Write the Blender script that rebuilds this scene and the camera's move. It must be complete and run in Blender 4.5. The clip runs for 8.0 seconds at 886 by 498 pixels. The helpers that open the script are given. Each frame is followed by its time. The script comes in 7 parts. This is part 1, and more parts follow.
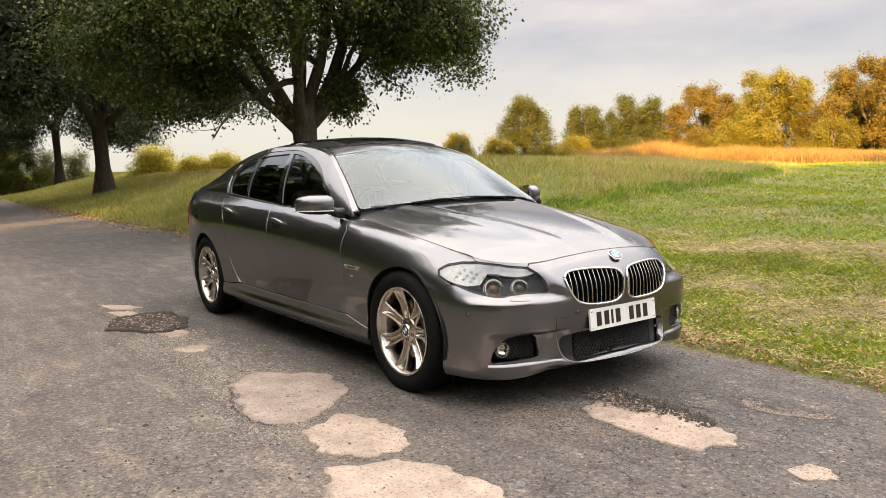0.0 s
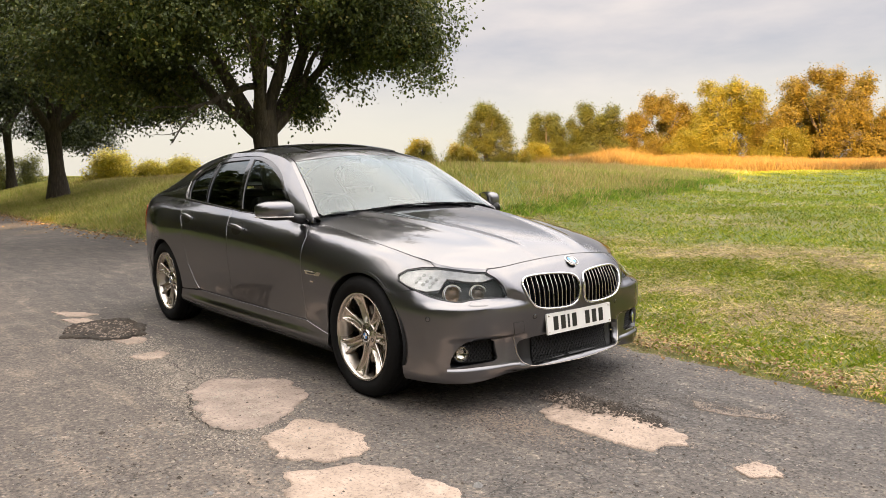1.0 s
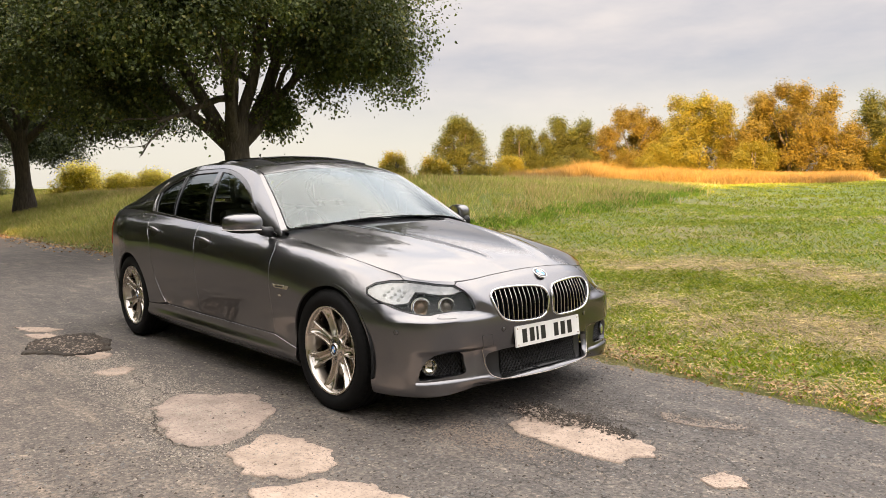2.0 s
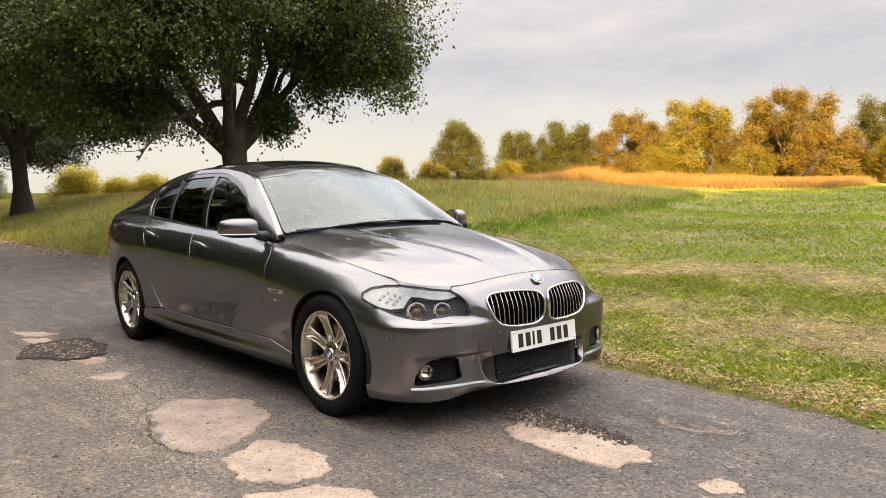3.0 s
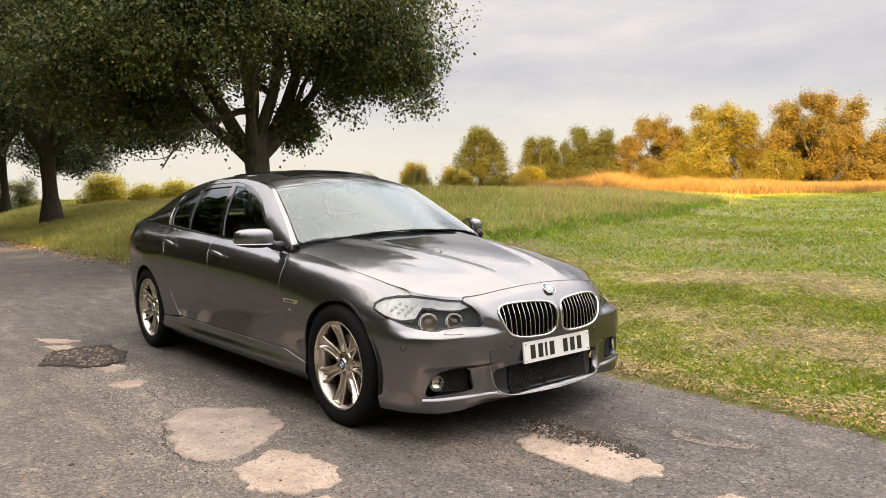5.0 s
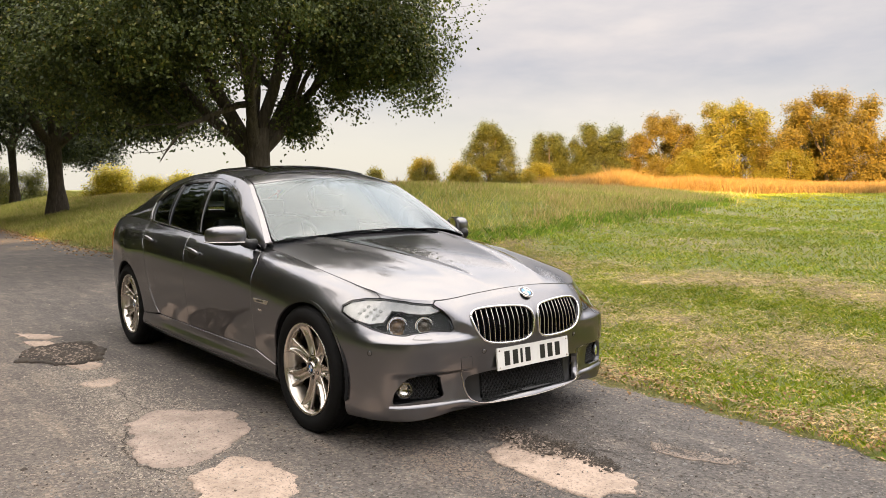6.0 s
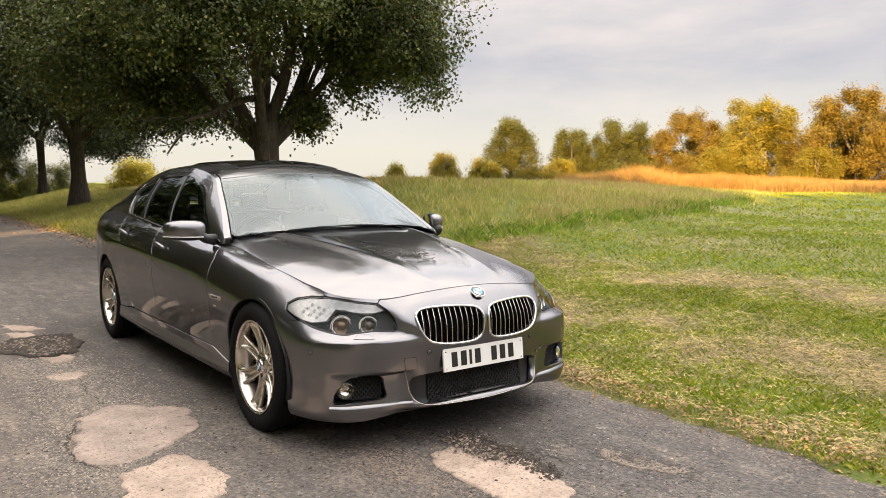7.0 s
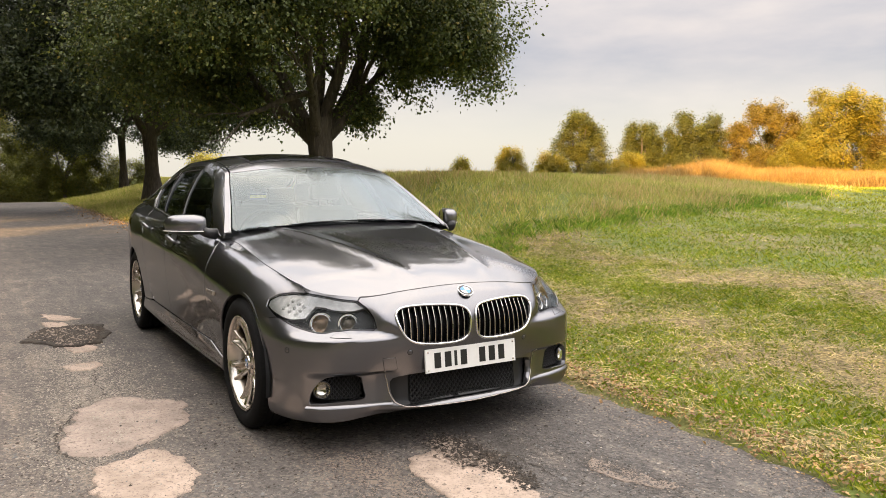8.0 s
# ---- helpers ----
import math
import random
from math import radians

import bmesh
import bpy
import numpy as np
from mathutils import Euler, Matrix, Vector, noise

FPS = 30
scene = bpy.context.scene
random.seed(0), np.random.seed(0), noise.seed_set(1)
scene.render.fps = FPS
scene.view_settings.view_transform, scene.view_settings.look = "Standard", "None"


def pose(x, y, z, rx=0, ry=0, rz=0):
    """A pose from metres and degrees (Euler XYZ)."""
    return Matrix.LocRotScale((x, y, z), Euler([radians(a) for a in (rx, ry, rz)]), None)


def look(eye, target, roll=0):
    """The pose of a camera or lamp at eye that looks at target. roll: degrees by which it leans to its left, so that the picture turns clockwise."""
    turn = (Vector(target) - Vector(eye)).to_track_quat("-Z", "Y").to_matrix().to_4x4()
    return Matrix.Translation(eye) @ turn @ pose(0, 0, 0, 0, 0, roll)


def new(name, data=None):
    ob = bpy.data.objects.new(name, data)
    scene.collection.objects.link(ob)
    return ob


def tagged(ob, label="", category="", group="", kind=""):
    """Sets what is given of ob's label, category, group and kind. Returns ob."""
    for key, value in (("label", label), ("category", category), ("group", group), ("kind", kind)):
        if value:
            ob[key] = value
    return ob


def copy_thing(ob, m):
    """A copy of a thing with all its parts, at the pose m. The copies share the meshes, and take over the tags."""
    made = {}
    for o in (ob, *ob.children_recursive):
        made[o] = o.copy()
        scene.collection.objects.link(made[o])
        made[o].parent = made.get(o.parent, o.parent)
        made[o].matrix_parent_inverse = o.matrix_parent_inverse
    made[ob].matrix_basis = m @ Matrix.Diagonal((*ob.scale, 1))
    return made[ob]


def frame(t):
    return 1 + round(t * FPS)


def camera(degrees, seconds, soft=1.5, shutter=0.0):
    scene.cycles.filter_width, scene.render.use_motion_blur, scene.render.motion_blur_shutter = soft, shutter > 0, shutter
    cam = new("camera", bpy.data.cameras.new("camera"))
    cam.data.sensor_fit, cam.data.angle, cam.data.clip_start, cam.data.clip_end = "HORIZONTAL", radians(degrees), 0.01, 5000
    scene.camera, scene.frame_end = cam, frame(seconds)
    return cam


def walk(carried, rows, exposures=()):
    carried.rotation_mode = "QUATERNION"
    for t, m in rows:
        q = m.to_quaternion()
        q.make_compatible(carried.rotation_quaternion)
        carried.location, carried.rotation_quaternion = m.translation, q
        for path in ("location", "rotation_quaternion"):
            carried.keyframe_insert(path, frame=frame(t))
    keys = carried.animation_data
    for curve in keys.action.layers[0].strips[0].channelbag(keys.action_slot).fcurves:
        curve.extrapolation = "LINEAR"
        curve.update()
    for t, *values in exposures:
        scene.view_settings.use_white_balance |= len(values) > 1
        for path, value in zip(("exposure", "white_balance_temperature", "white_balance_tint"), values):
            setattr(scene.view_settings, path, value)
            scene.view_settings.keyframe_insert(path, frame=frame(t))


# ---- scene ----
cam = camera(61.0, 8.0, 0.7)
PATH = [
    (0, (3.382, -3.103, 1.233), (1.788, -1.915, 1.01), -1.2),
    (0.5, (3.401, -3.124, 1.23), (1.833, -1.903, 1.009), -1.1),
    (1, (3.429, -3.122, 1.237), (1.896, -1.854, 1.028), -0.9),
    (1.5, (3.442, -3.109, 1.236), (1.942, -1.8, 1.045), -0.8),
    (3, (3.444, -3.078, 1.235), (1.956, -1.752, 1.071), -0.8),
    (3.5, (3.464, -3.076, 1.246), (1.962, -1.765, 1.085), -1.0),
    (4, (3.474, -3.073, 1.248), (1.961, -1.775, 1.092), -1.2),
    (4.5, (3.481, -3.074, 1.252), (1.957, -1.787, 1.103), -1.2),
    (6, (3.487, -2.782, 1.278), (1.94, -1.524, 1.117), -0.3),
    (6.5, (3.538, -2.623, 1.265), (1.977, -1.384, 1.096), 0.0),
    (7, (3.656, -2.419, 1.283), (2.066, -1.217, 1.11), 0.2),
    (7.5, (3.729, -2.243, 1.283), (2.093, -1.107, 1.103), 0.2),
    (8, (3.781, -1.994, 1.285), (2.085, -0.951, 1.096), 0.2),
]
walk(cam, [(t, look(eye, target, roll)) for t, eye, target, roll in PATH])

# ---- world, sun, exposure ----
SUN_FROM = Vector((0.60, -0.79, 0.0)).normalized()   # low evening sun
SUN_UP = radians(13)
world = bpy.data.worlds.new("evening_sky")
scene.world = world
world.use_nodes = True
wn, wl = world.node_tree.nodes, world.node_tree.links
bg = wn["Background"]
sky = wn.new("ShaderNodeTexSky")
sky.sky_type = "NISHITA"
sky.sun_disc = False
sky.sun_elevation = SUN_UP
sky.sun_rotation = math.atan2(SUN_FROM.x, SUN_FROM.y)
sky.dust_density, sky.air_density, sky.ozone_density = 2.0, 1.0, 1.0
# a thin, high deck of grey-lilac cloud over the clear sky
wco = wn.new("ShaderNodeTexCoord")
wmap = wn.new("ShaderNodeMapping")
wmap.inputs["Scale"].default_value = (1.2, 1.2, 4.5)
wl.new(wco.outputs["Generated"], wmap.inputs["Vector"])
cno = wn.new("ShaderNodeTexNoise")
cno.inputs["Scale"].default_value, cno.inputs["Detail"].default_value, cno.inputs["Roughness"].default_value = 2.6, 6.0, 0.55
wl.new(wmap.outputs["Vector"], cno.inputs["Vector"])
cra = wn.new("ShaderNodeValToRGB")
cra.color_ramp.elements[0].position, cra.color_ramp.elements[0].color = 0.36, (5.6, 5.7, 6.35, 1)
cra.color_ramp.elements[1].position, cra.color_ramp.elements[1].color = 0.66, (8.6, 7.9, 7.7, 1)
wl.new(cno.outputs["Fac"], cra.inputs["Fac"])
sep = wn.new("ShaderNodeSeparateXYZ")
wl.new(wco.outputs["Generated"], sep.inputs["Vector"])
cov = wn.new("ShaderNodeMapRange")
cov.interpolation_type = "SMOOTHSTEP"
cov.inputs["From Min"].default_value, cov.inputs["From Max"].default_value = 0.02, 0.17
cov.inputs["To Min"].default_value, cov.inputs["To Max"].default_value = 0.0, 0.95
wl.new(sep.outputs["Z"], cov.inputs["Value"])
haze = wn.new("ShaderNodeMix")
haze.data_type = "RGBA"
haze.inputs[0].default_value = 0.85
haze.inputs[7].default_value = (9.9, 9.3, 8.1, 1)
wl.new(sky.outputs["Color"], haze.inputs[6])
mixs = wn.new("ShaderNodeMix")
mixs.data_type = "RGBA"
wl.new(cov.outputs["Result"], mixs.inputs[0])
wl.new(haze.outputs[2], mixs.inputs[6])
wl.new(cra.outputs["Color"], mixs.inputs[7])
# the sky brightens overhead
dirn = wn.new("ShaderNodeVectorMath")
dirn.operation = "DOT_PRODUCT"
wl.new(wco.outputs["Generated"], dirn.inputs[0])
dirn.inputs[1].default_value = Vector((-0.12, 0.15, 0.981))
glow = wn.new("ShaderNodeMapRange")
glow.interpolation_type = "SMOOTHSTEP"
glow.inputs["From Min"].default_value, glow.inputs["From Max"].default_value = 0.36, 0.98
glow.inputs["To Min"].default_value, glow.inputs["To Max"].default_value = 1.1, 2.25
wl.new(dirn.outputs["Value"], glow.inputs["Value"])
gmul = wn.new("ShaderNodeVectorMath")
gmul.operation = "SCALE"
wl.new(mixs.outputs[2], gmul.inputs[0])
ring = wn.new("ShaderNodeMapRange")   # brightness added to the unseen sky above the grey band, for bonnet and ground
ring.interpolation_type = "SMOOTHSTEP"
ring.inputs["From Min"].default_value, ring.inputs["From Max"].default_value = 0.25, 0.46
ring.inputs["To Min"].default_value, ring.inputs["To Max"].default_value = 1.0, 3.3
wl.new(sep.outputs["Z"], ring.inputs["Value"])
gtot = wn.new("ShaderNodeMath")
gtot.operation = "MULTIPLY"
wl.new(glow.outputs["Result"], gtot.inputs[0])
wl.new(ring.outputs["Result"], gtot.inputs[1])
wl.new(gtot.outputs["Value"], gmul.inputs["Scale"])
warm = wn.new("ShaderNodeMix")
warm.data_type, warm.blend_type = "RGBA", "MULTIPLY"
warm.inputs[7].default_value = (1.0, 0.965, 0.875, 1)
wfac = wn.new("ShaderNodeMapRange")
wfac.inputs["From Min"].default_value, wfac.inputs["From Max"].default_value = 0.5, 0.9
wl.new(dirn.outputs["Value"], wfac.inputs["Value"])
wl.new(wfac.outputs["Result"], warm.inputs[0])
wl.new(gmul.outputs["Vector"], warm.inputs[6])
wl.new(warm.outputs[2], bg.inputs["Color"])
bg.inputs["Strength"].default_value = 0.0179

sun_data = bpy.data.lights.new("sun", "SUN")
sun_data.energy, sun_data.angle, sun_data.color = 5.0, radians(0.6), (1.0, 0.60, 0.24)
sun = new("sun", sun_data)
sun.matrix_world = look((0, 0, 30), Vector((0, 0, 30)) - (SUN_FROM * math.cos(SUN_UP) + Vector((0, 0, math.sin(SUN_UP)))))
scene.view_settings.exposure = 2.35

# ---- small helpers ----


def pchip(xs, ys):
    """Shape-keeping cubic through a few given values."""
    xs, ys = np.asarray(xs, float), np.asarray(ys, float)
    h, d = np.diff(xs), np.diff(ys, axis=0) / (np.diff(xs) if ys.ndim == 1 else np.diff(xs)[:, None])
    hh = h if ys.ndim == 1 else h[:, None]
    m = np.zeros_like(ys)
    w1, w2 = 2 * hh[1:] + hh[:-1], hh[1:] + 2 * hh[:-1]
    with np.errstate(divide="ignore", invalid="ignore"):
        inner = (w1 + w2) / (w1 / d[:-1] + w2 / d[1:])
    m[1:-1] = np.where(d[:-1] * d[1:] > 0, inner, 0)
    m[0], m[-1] = d[0], d[-1]

    def at(q):
        q = np.clip(np.asarray(q, float), xs[0], xs[-1])
        i = np.clip(np.searchsorted(xs, q, side="right") - 1, 0, len(xs) - 2)
        t = (q - xs[i]) / h[i]
        hi = h[i]
        if ys.ndim > 1:
            t, hi = t[..., None], hi[..., None]
        return ((2 * t**3 - 3 * t**2 + 1) * ys[i] + (t**3 - 2 * t**2 + t) * hi * m[i]
                + (-2 * t**3 + 3 * t**2) * ys[i + 1] + (t**3 - t**2) * hi * m[i + 1])
    return at


def smooth(a, b, x):
    t = np.clip((np.asarray(x, float) - a) / (b - a), 0, 1)
    return t * t * (3 - 2 * t)


def mesh_of(name, verts, faces, normals=None, flat=False):
    me = bpy.data.meshes.new(name)
    me.from_pydata([tuple(v) for v in verts], [], [tuple(int(i) for i in f) for f in faces])
    if not flat:
        me.polygons.foreach_set("use_smooth", [True] * len(me.polygons))
    if normals is not None:
        me.normals_split_custom_set_from_vertices([tuple(n) for n in normals])
    me.update()
    return me


def big_mesh(name, verts, faces, smooth_shade=False):
    """Many faces of one corner count, from arrays."""
    me = bpy.data.meshes.new(name)
    verts, faces = np.asarray(verts, np.float32), np.asarray(faces, np.int32)
    k = faces.shape[1]
    me.vertices.add(len(verts)), me.loops.add(faces.size), me.polygons.add(len(faces))
    me.vertices.foreach_set("co", verts.ravel())
    me.loops.foreach_set("vertex_index", faces.ravel())
    me.polygons.foreach_set("loop_start", np.arange(0, faces.size, k, dtype=np.int32))
    if smooth_shade:
        me.polygons.foreach_set("use_smooth", np.ones(len(faces), bool))
    me.update(calc_edges=True)
    return me


def thing(name, label, category, group="", kind="", at=(0, 0, 0)):
    ob = new(name)
    ob.location = at
    return tagged(ob, label, category, group, kind)


def part(name, data, material, parent, label=""):
    """A mesh or a bmesh as one object under a thing or a part; places are the world's."""
    if isinstance(data, bmesh.types.BMesh):
        me = bpy.data.meshes.new(name)
        bmesh.ops.recalc_face_normals(data, faces=data.faces)
        data.to_mesh(me)
        data.free()
        data = me
    ob = new(name, data)
    if material is not None and not data.materials:
        data.materials.append(material)
    if parent is not None:
        ob.parent = parent
        ob.matrix_parent_inverse = parent.matrix_basis.inverted() if parent.parent is None else (parent.parent.matrix_basis @ parent.matrix_parent_inverse @ parent.matrix_basis).inverted()
    return tagged(ob, label)


def tube(points, radii, sides=8, cap=True):
    pts = [Vector(p) for p in points]
    verts, faces = [], []
    prev = None
    for i, p in enumerate(pts):
        d = (pts[min(i + 1, len(pts) - 1)] - pts[max(i - 1, 0)]).normalized()
        if prev is None:
            a = d.orthogonal().normalized()
        else:
            a = (prev - d * prev.dot(d)).normalized()
        prev = a
        b = d.cross(a)
        r = radii[i] if hasattr(radii, "__len__") else radii
        for k in range(sides):
            w = 2 * math.pi * k / sides
            verts.append(p + (a * math.cos(w) + b * math.sin(w)) * r)
    for i in range(len(pts) - 1):
        for k in range(sides):
            k2 = (k + 1) % sides
            faces.append((i * sides + k, i * sides + k2, (i + 1) * sides + k2, (i + 1) * sides + k))
    if cap:
        faces.append(tuple(range(sides))[::-1])
        faces.append(tuple((len(pts) - 1) * sides + k for k in range(sides)))
    return verts, faces


def lathe(profile, steps=48, axis="y", closed=False):
    """Rings round an axis through the origin: profile rows (along, radius)."""
    verts, faces = [], []
    n = len(profile)
    for i in range(steps):
        w = 2 * math.pi * i / steps
        for a, r in profile:
            c, s = r * math.cos(w), r * math.sin(w)
            verts.append({"y": (c, a, s), "x": (a, c, s), "z": (c, s, a)}[axis])
    for i in range(steps):
        j = (i + 1) % steps
        for k in range(n - 1 + (1 if closed else 0)):
            k2 = (k + 1) % n
            faces.append((i * n + k, i * n + k2, j * n + k2, j * n + k))
    return verts, faces


def box_bm(bm, lo, hi, bevel=0.0, m=None):
    """A bevelled block added to bm."""
    c, s = (Vector(lo) + Vector(hi)) / 2, Vector(hi) - Vector(lo)
    r = bmesh.ops.create_cube(bm, size=1.0)
    vs = r["verts"]
    for v in vs:
        v.co = Vector((v.co.x * s.x, v.co.y * s.y, v.co.z * s.z)) + c
    if bevel:
        es = list({e for v in vs for e in v.link_edges})
        out = bmesh.ops.bevel(bm, geom=es, offset=bevel, segments=2, affect="EDGES", profile=0.6)
        vs = list({v for f in out["faces"] for v in f.verts} | {v for v in vs if v.is_valid})
    if m is not None:
        for v in vs:
            v.co = m @ v.co
    return vs

# ---- materials ----


def nodes_of(name):
    m = bpy.data.materials.new(name)
    m.use_nodes = True
    nt = m.node_tree
    return m, nt.nodes, nt.links, nt.nodes["Principled BSDF"]


def noise_node(ns, ls, scale, detail=4.0, rough=0.55, vec=None):
    n = ns.new("ShaderNodeTexNoise")
    n.inputs["Scale"].default_value, n.inputs["Detail"].default_value, n.inputs["Roughness"].default_value = scale, detail, rough
    if vec is not None:
        ls.new(vec, n.inputs["Vector"])
    return n


def ramp_node(ns, ls, fac, stops):
    r = ns.new("ShaderNodeValToRGB")
    els = r.color_ramp.elements
    while len(els) < len(stops):
        els.new(0.5)
    for e, (p, c) in zip(els, stops):
        e.position, e.color = p, (*c, 1)
    ls.new(fac, r.inputs["Fac"])
    return r


def mix_node(ns, ls, fac, a, b, blend="MIX"):
    m = ns.new("ShaderNodeMix")
    m.data_type, m.blend_type = "RGBA", blend
    for sock, val in ((m.inputs[0], fac), (m.inputs[6], a), (m.inputs[7], b)):
        if hasattr(val, "links"):
            ls.new(val, sock)
        elif isinstance(val, tuple):
            sock.default_value = (*val, 1)
        else:
            sock.default_value = val
    return m.outputs[2]


def bump_node(ns, ls, height, strength, dist, bsdf, prev=None):
    b = ns.new("ShaderNodeBump")
    b.inputs["Strength"].default_value, b.inputs["Distance"].default_value = strength, dist
    ls.new(height, b.inputs["Height"])
    if prev is not None:
        ls.new(prev, b.inputs["Normal"])
    ls.new(b.outputs["Normal"], bsdf.inputs["Normal"])
    return b.outputs["Normal"]


def object_co(ns):
    return ns.new("ShaderNodeTexCoord").outputs["Object"]


def plain(name, color, rough=0.5, metal=0.0, vary=0.15, scale=30.0, bump=0.0, coat=0.0, bump_dist=0.002):
    """A surface with slight grain in colour, roughness and relief."""
    m, ns, ls, b = nodes_of(name)
    co = object_co(ns)
    n = noise_node(ns, ls, scale, 5.0, 0.6, co)
    big = noise_node(ns, ls, scale * 0.12, 3.0, 0.5, co)
    dark = tuple(c * (1 - vary) for c in color)
    light = tuple(min(1, c * (1 + vary)) for c in color)
    c1 = ramp_node(ns, ls, n.outputs["Fac"], [(0.3, dark), (0.7, light)]).outputs["Color"]
    c2 = mix_node(ns, ls, 0.35, c1, ramp_node(ns, ls, big.outputs["Fac"], [(0.35, dark), (0.65, light)]).outputs["Color"])
    ls.new(c2, b.inputs["Base Color"])
    b.inputs["Metallic"].default_value = metal
    rr = ns.new("ShaderNodeMapRange")
    rr.inputs["To Min"].default_value, rr.inputs["To Max"].default_value = max(0.02, rough * 0.8), min(1, rough * 1.2)
    ls.new(big.outputs["Fac"], rr.inputs["Value"])
    ls.new(rr.outputs["Result"], b.inputs["Roughness"])
    b.inputs["Coat Weight"].default_value = coat
    b.inputs["Coat Roughness"].default_value = 0.03
    if bump:
        bump_node(ns, ls, n.outputs["Fac"], bump, bump_dist, b)
    return m


# metallic grey car paint under clear coat
PAINT, _ns, _ls, _b = nodes_of("metallic_grey_paint")
_co = object_co(_ns)
_flake = noise_node(_ns, _ls, 900.0, 2.0, 0.5, _co)
_dust = noise_node(_ns, _ls, 3.0, 5.0, 0.6, _co)
_c = ramp_node(_ns, _ls, _flake.outputs["Fac"], [(0.3, (0.128, 0.127, 0.134)), (0.7, (0.192, 0.190, 0.200))]).outputs["Color"]
_ls.new(_c, _b.inputs["Base Color"])
_b.inputs["Metallic"].default_value = 0.95
_rr = _ns.new("ShaderNodeMapRange")
_rr.inputs["To Min"].default_value, _rr.inputs["To Max"].default_value = 0.27, 0.31
_ls.new(_dust.outputs["Fac"], _rr.inputs["Value"])
_ls.new(_rr.outputs["Result"], _b.inputs["Roughness"])
_b.inputs["Coat Weight"].default_value = 1.0
_b.inputs["Coat Roughness"].default_value = 0.018
_b.inputs["Coat IOR"].default_value = 1.58
_b.inputs["Specular Tint"].default_value = (0.15, 0.15, 0.15, 1)

CHROME = plain("chrome", (0.80, 0.80, 0.80), 0.08, 1.0, 0.04, 60)
SATIN = plain("satin_silver_alloy", (0.61, 0.56, 0.50), 0.27, 1.0, 0.06, 40)
RUBBER = plain("tyre_rubber", (0.008, 0.008, 0.008), 0.75, 0.0, 0.25, 60, 0.3)
RUBBER.node_tree.nodes["Principled BSDF"].inputs["Specular IOR Level"].default_value = 0.12
BLACK = plain("black_plastic", (0.008, 0.008, 0.0085), 0.45, 0.0, 0.2, 80, 0.15)
MESH = plain("black_mesh", (0.006, 0.006, 0.006), 0.62, 0.0, 0.2, 80, 0.15)
GLOSSBLACK = plain("gloss_black", (0.008, 0.008, 0.009), 0.08, 0.0, 0.1, 50)
# Near-black of cavities and joints; it also stands for the shade inside them
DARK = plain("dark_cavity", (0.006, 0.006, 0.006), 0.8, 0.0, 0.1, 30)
LEATHER = plain("black_leather", (0.02, 0.019, 0.019), 0.45, 0.0, 0.25, 90, 0.3)
DISC = plain("brake_disc", (0.30, 0.27, 0.24), 0.35, 1.0, 0.25, 30)
PLATE_W = plain("plate_white", (0.74, 0.73, 0.70), 0.3, 0.0, 0.04, 40)
PLATE_K = plain("plate_black", (0.012, 0.012, 0.012), 0.35, 0.0, 0.1, 40)
BLUE = plain("badge_blue", (0.06, 0.22, 0.55), 0.15, 0.0, 0.05, 40)
WHITE = plain("badge_white", (0.78, 0.78, 0.78), 0.15, 0.0, 0.03, 40)
REDLENS = plain("red_lens", (0.35, 0.015, 0.01), 0.12, 0.0, 0.1, 40)


def glass(name, tint, mirror, rough=0.01, ior=1.5):
    """Thin pane: clear tint with a mirror coat."""
    m, ns, ls, b = nodes_of(name)
    ns.remove(b)
    out = ns["Material Output"]
    tr = ns.new("ShaderNodeBsdfTransparent")
    tr.inputs["Color"].default_value = (*tint, 1)
    gl = ns.new("ShaderNodeBsdfGlossy")
    gl.inputs["Roughness"].default_value = rough
    gl.inputs["Color"].default_value = (0.80, 0.88, 0.90, 1)
    fr = ns.new("ShaderNodeFresnel")
    fr.inputs["IOR"].default_value = ior
    mr = ns.new("ShaderNodeMapRange")
    mr.inputs["To Min"].default_value, mr.inputs["To Max"].default_value = mirror, 1.0
    ls.new(fr.outputs["Fac"], mr.inputs["Value"])
    mx = ns.new("ShaderNodeMixShader")
    ls.new(mr.outputs["Result"], mx.inputs["Fac"])
    ls.new(tr.outputs["BSDF"], mx.inputs[1])
    ls.new(gl.outputs["BSDF"], mx.inputs[2])
    ls.new(mx.outputs["Shader"], out.inputs["Surface"])
    return m


SCREEN_GLASS = glass("windscreen_glass", (0.58, 0.65, 0.64), 0.055, 0.16)
FRONT_GLASS = glass("clear_side_glass", (0.62, 0.65, 0.64), 0.0, 0.01, 1.36)
SIDE_GLASS = glass("tinted_side_glass", (0.055, 0.06, 0.06), 0.0, 0.01, 1.36)
LAMP_GLASS = glass("lamp_cover", (0.93, 0.94, 0.94), 0.0, 0.01, 1.22)

# worn asphalt
ASPHALT, _ns, _ls, _b = nodes_of("worn_asphalt")
_co = object_co(_ns)
_n1 = noise_node(_ns, _ls, 0.35, 5.0, 0.6, _co)
_n2 = noise_node(_ns, _ls, 4.5, 6.0, 0.65, _co)
_vo = _ns.new("ShaderNodeTexVoronoi")
_vo.inputs["Scale"].default_value = 70.0
_ls.new(_co, _vo.inputs["Vector"])
_n3 = noise_node(_ns, _ls, 160.0, 3.0, 0.6, _co)
_c1 = ramp_node(_ns, _ls, _n1.outputs["Fac"], [(0.32, (0.056, 0.051, 0.048)), (0.52, (0.095, 0.084, 0.076)), (0.68, (0.165, 0.142, 0.122))]).outputs["Color"]
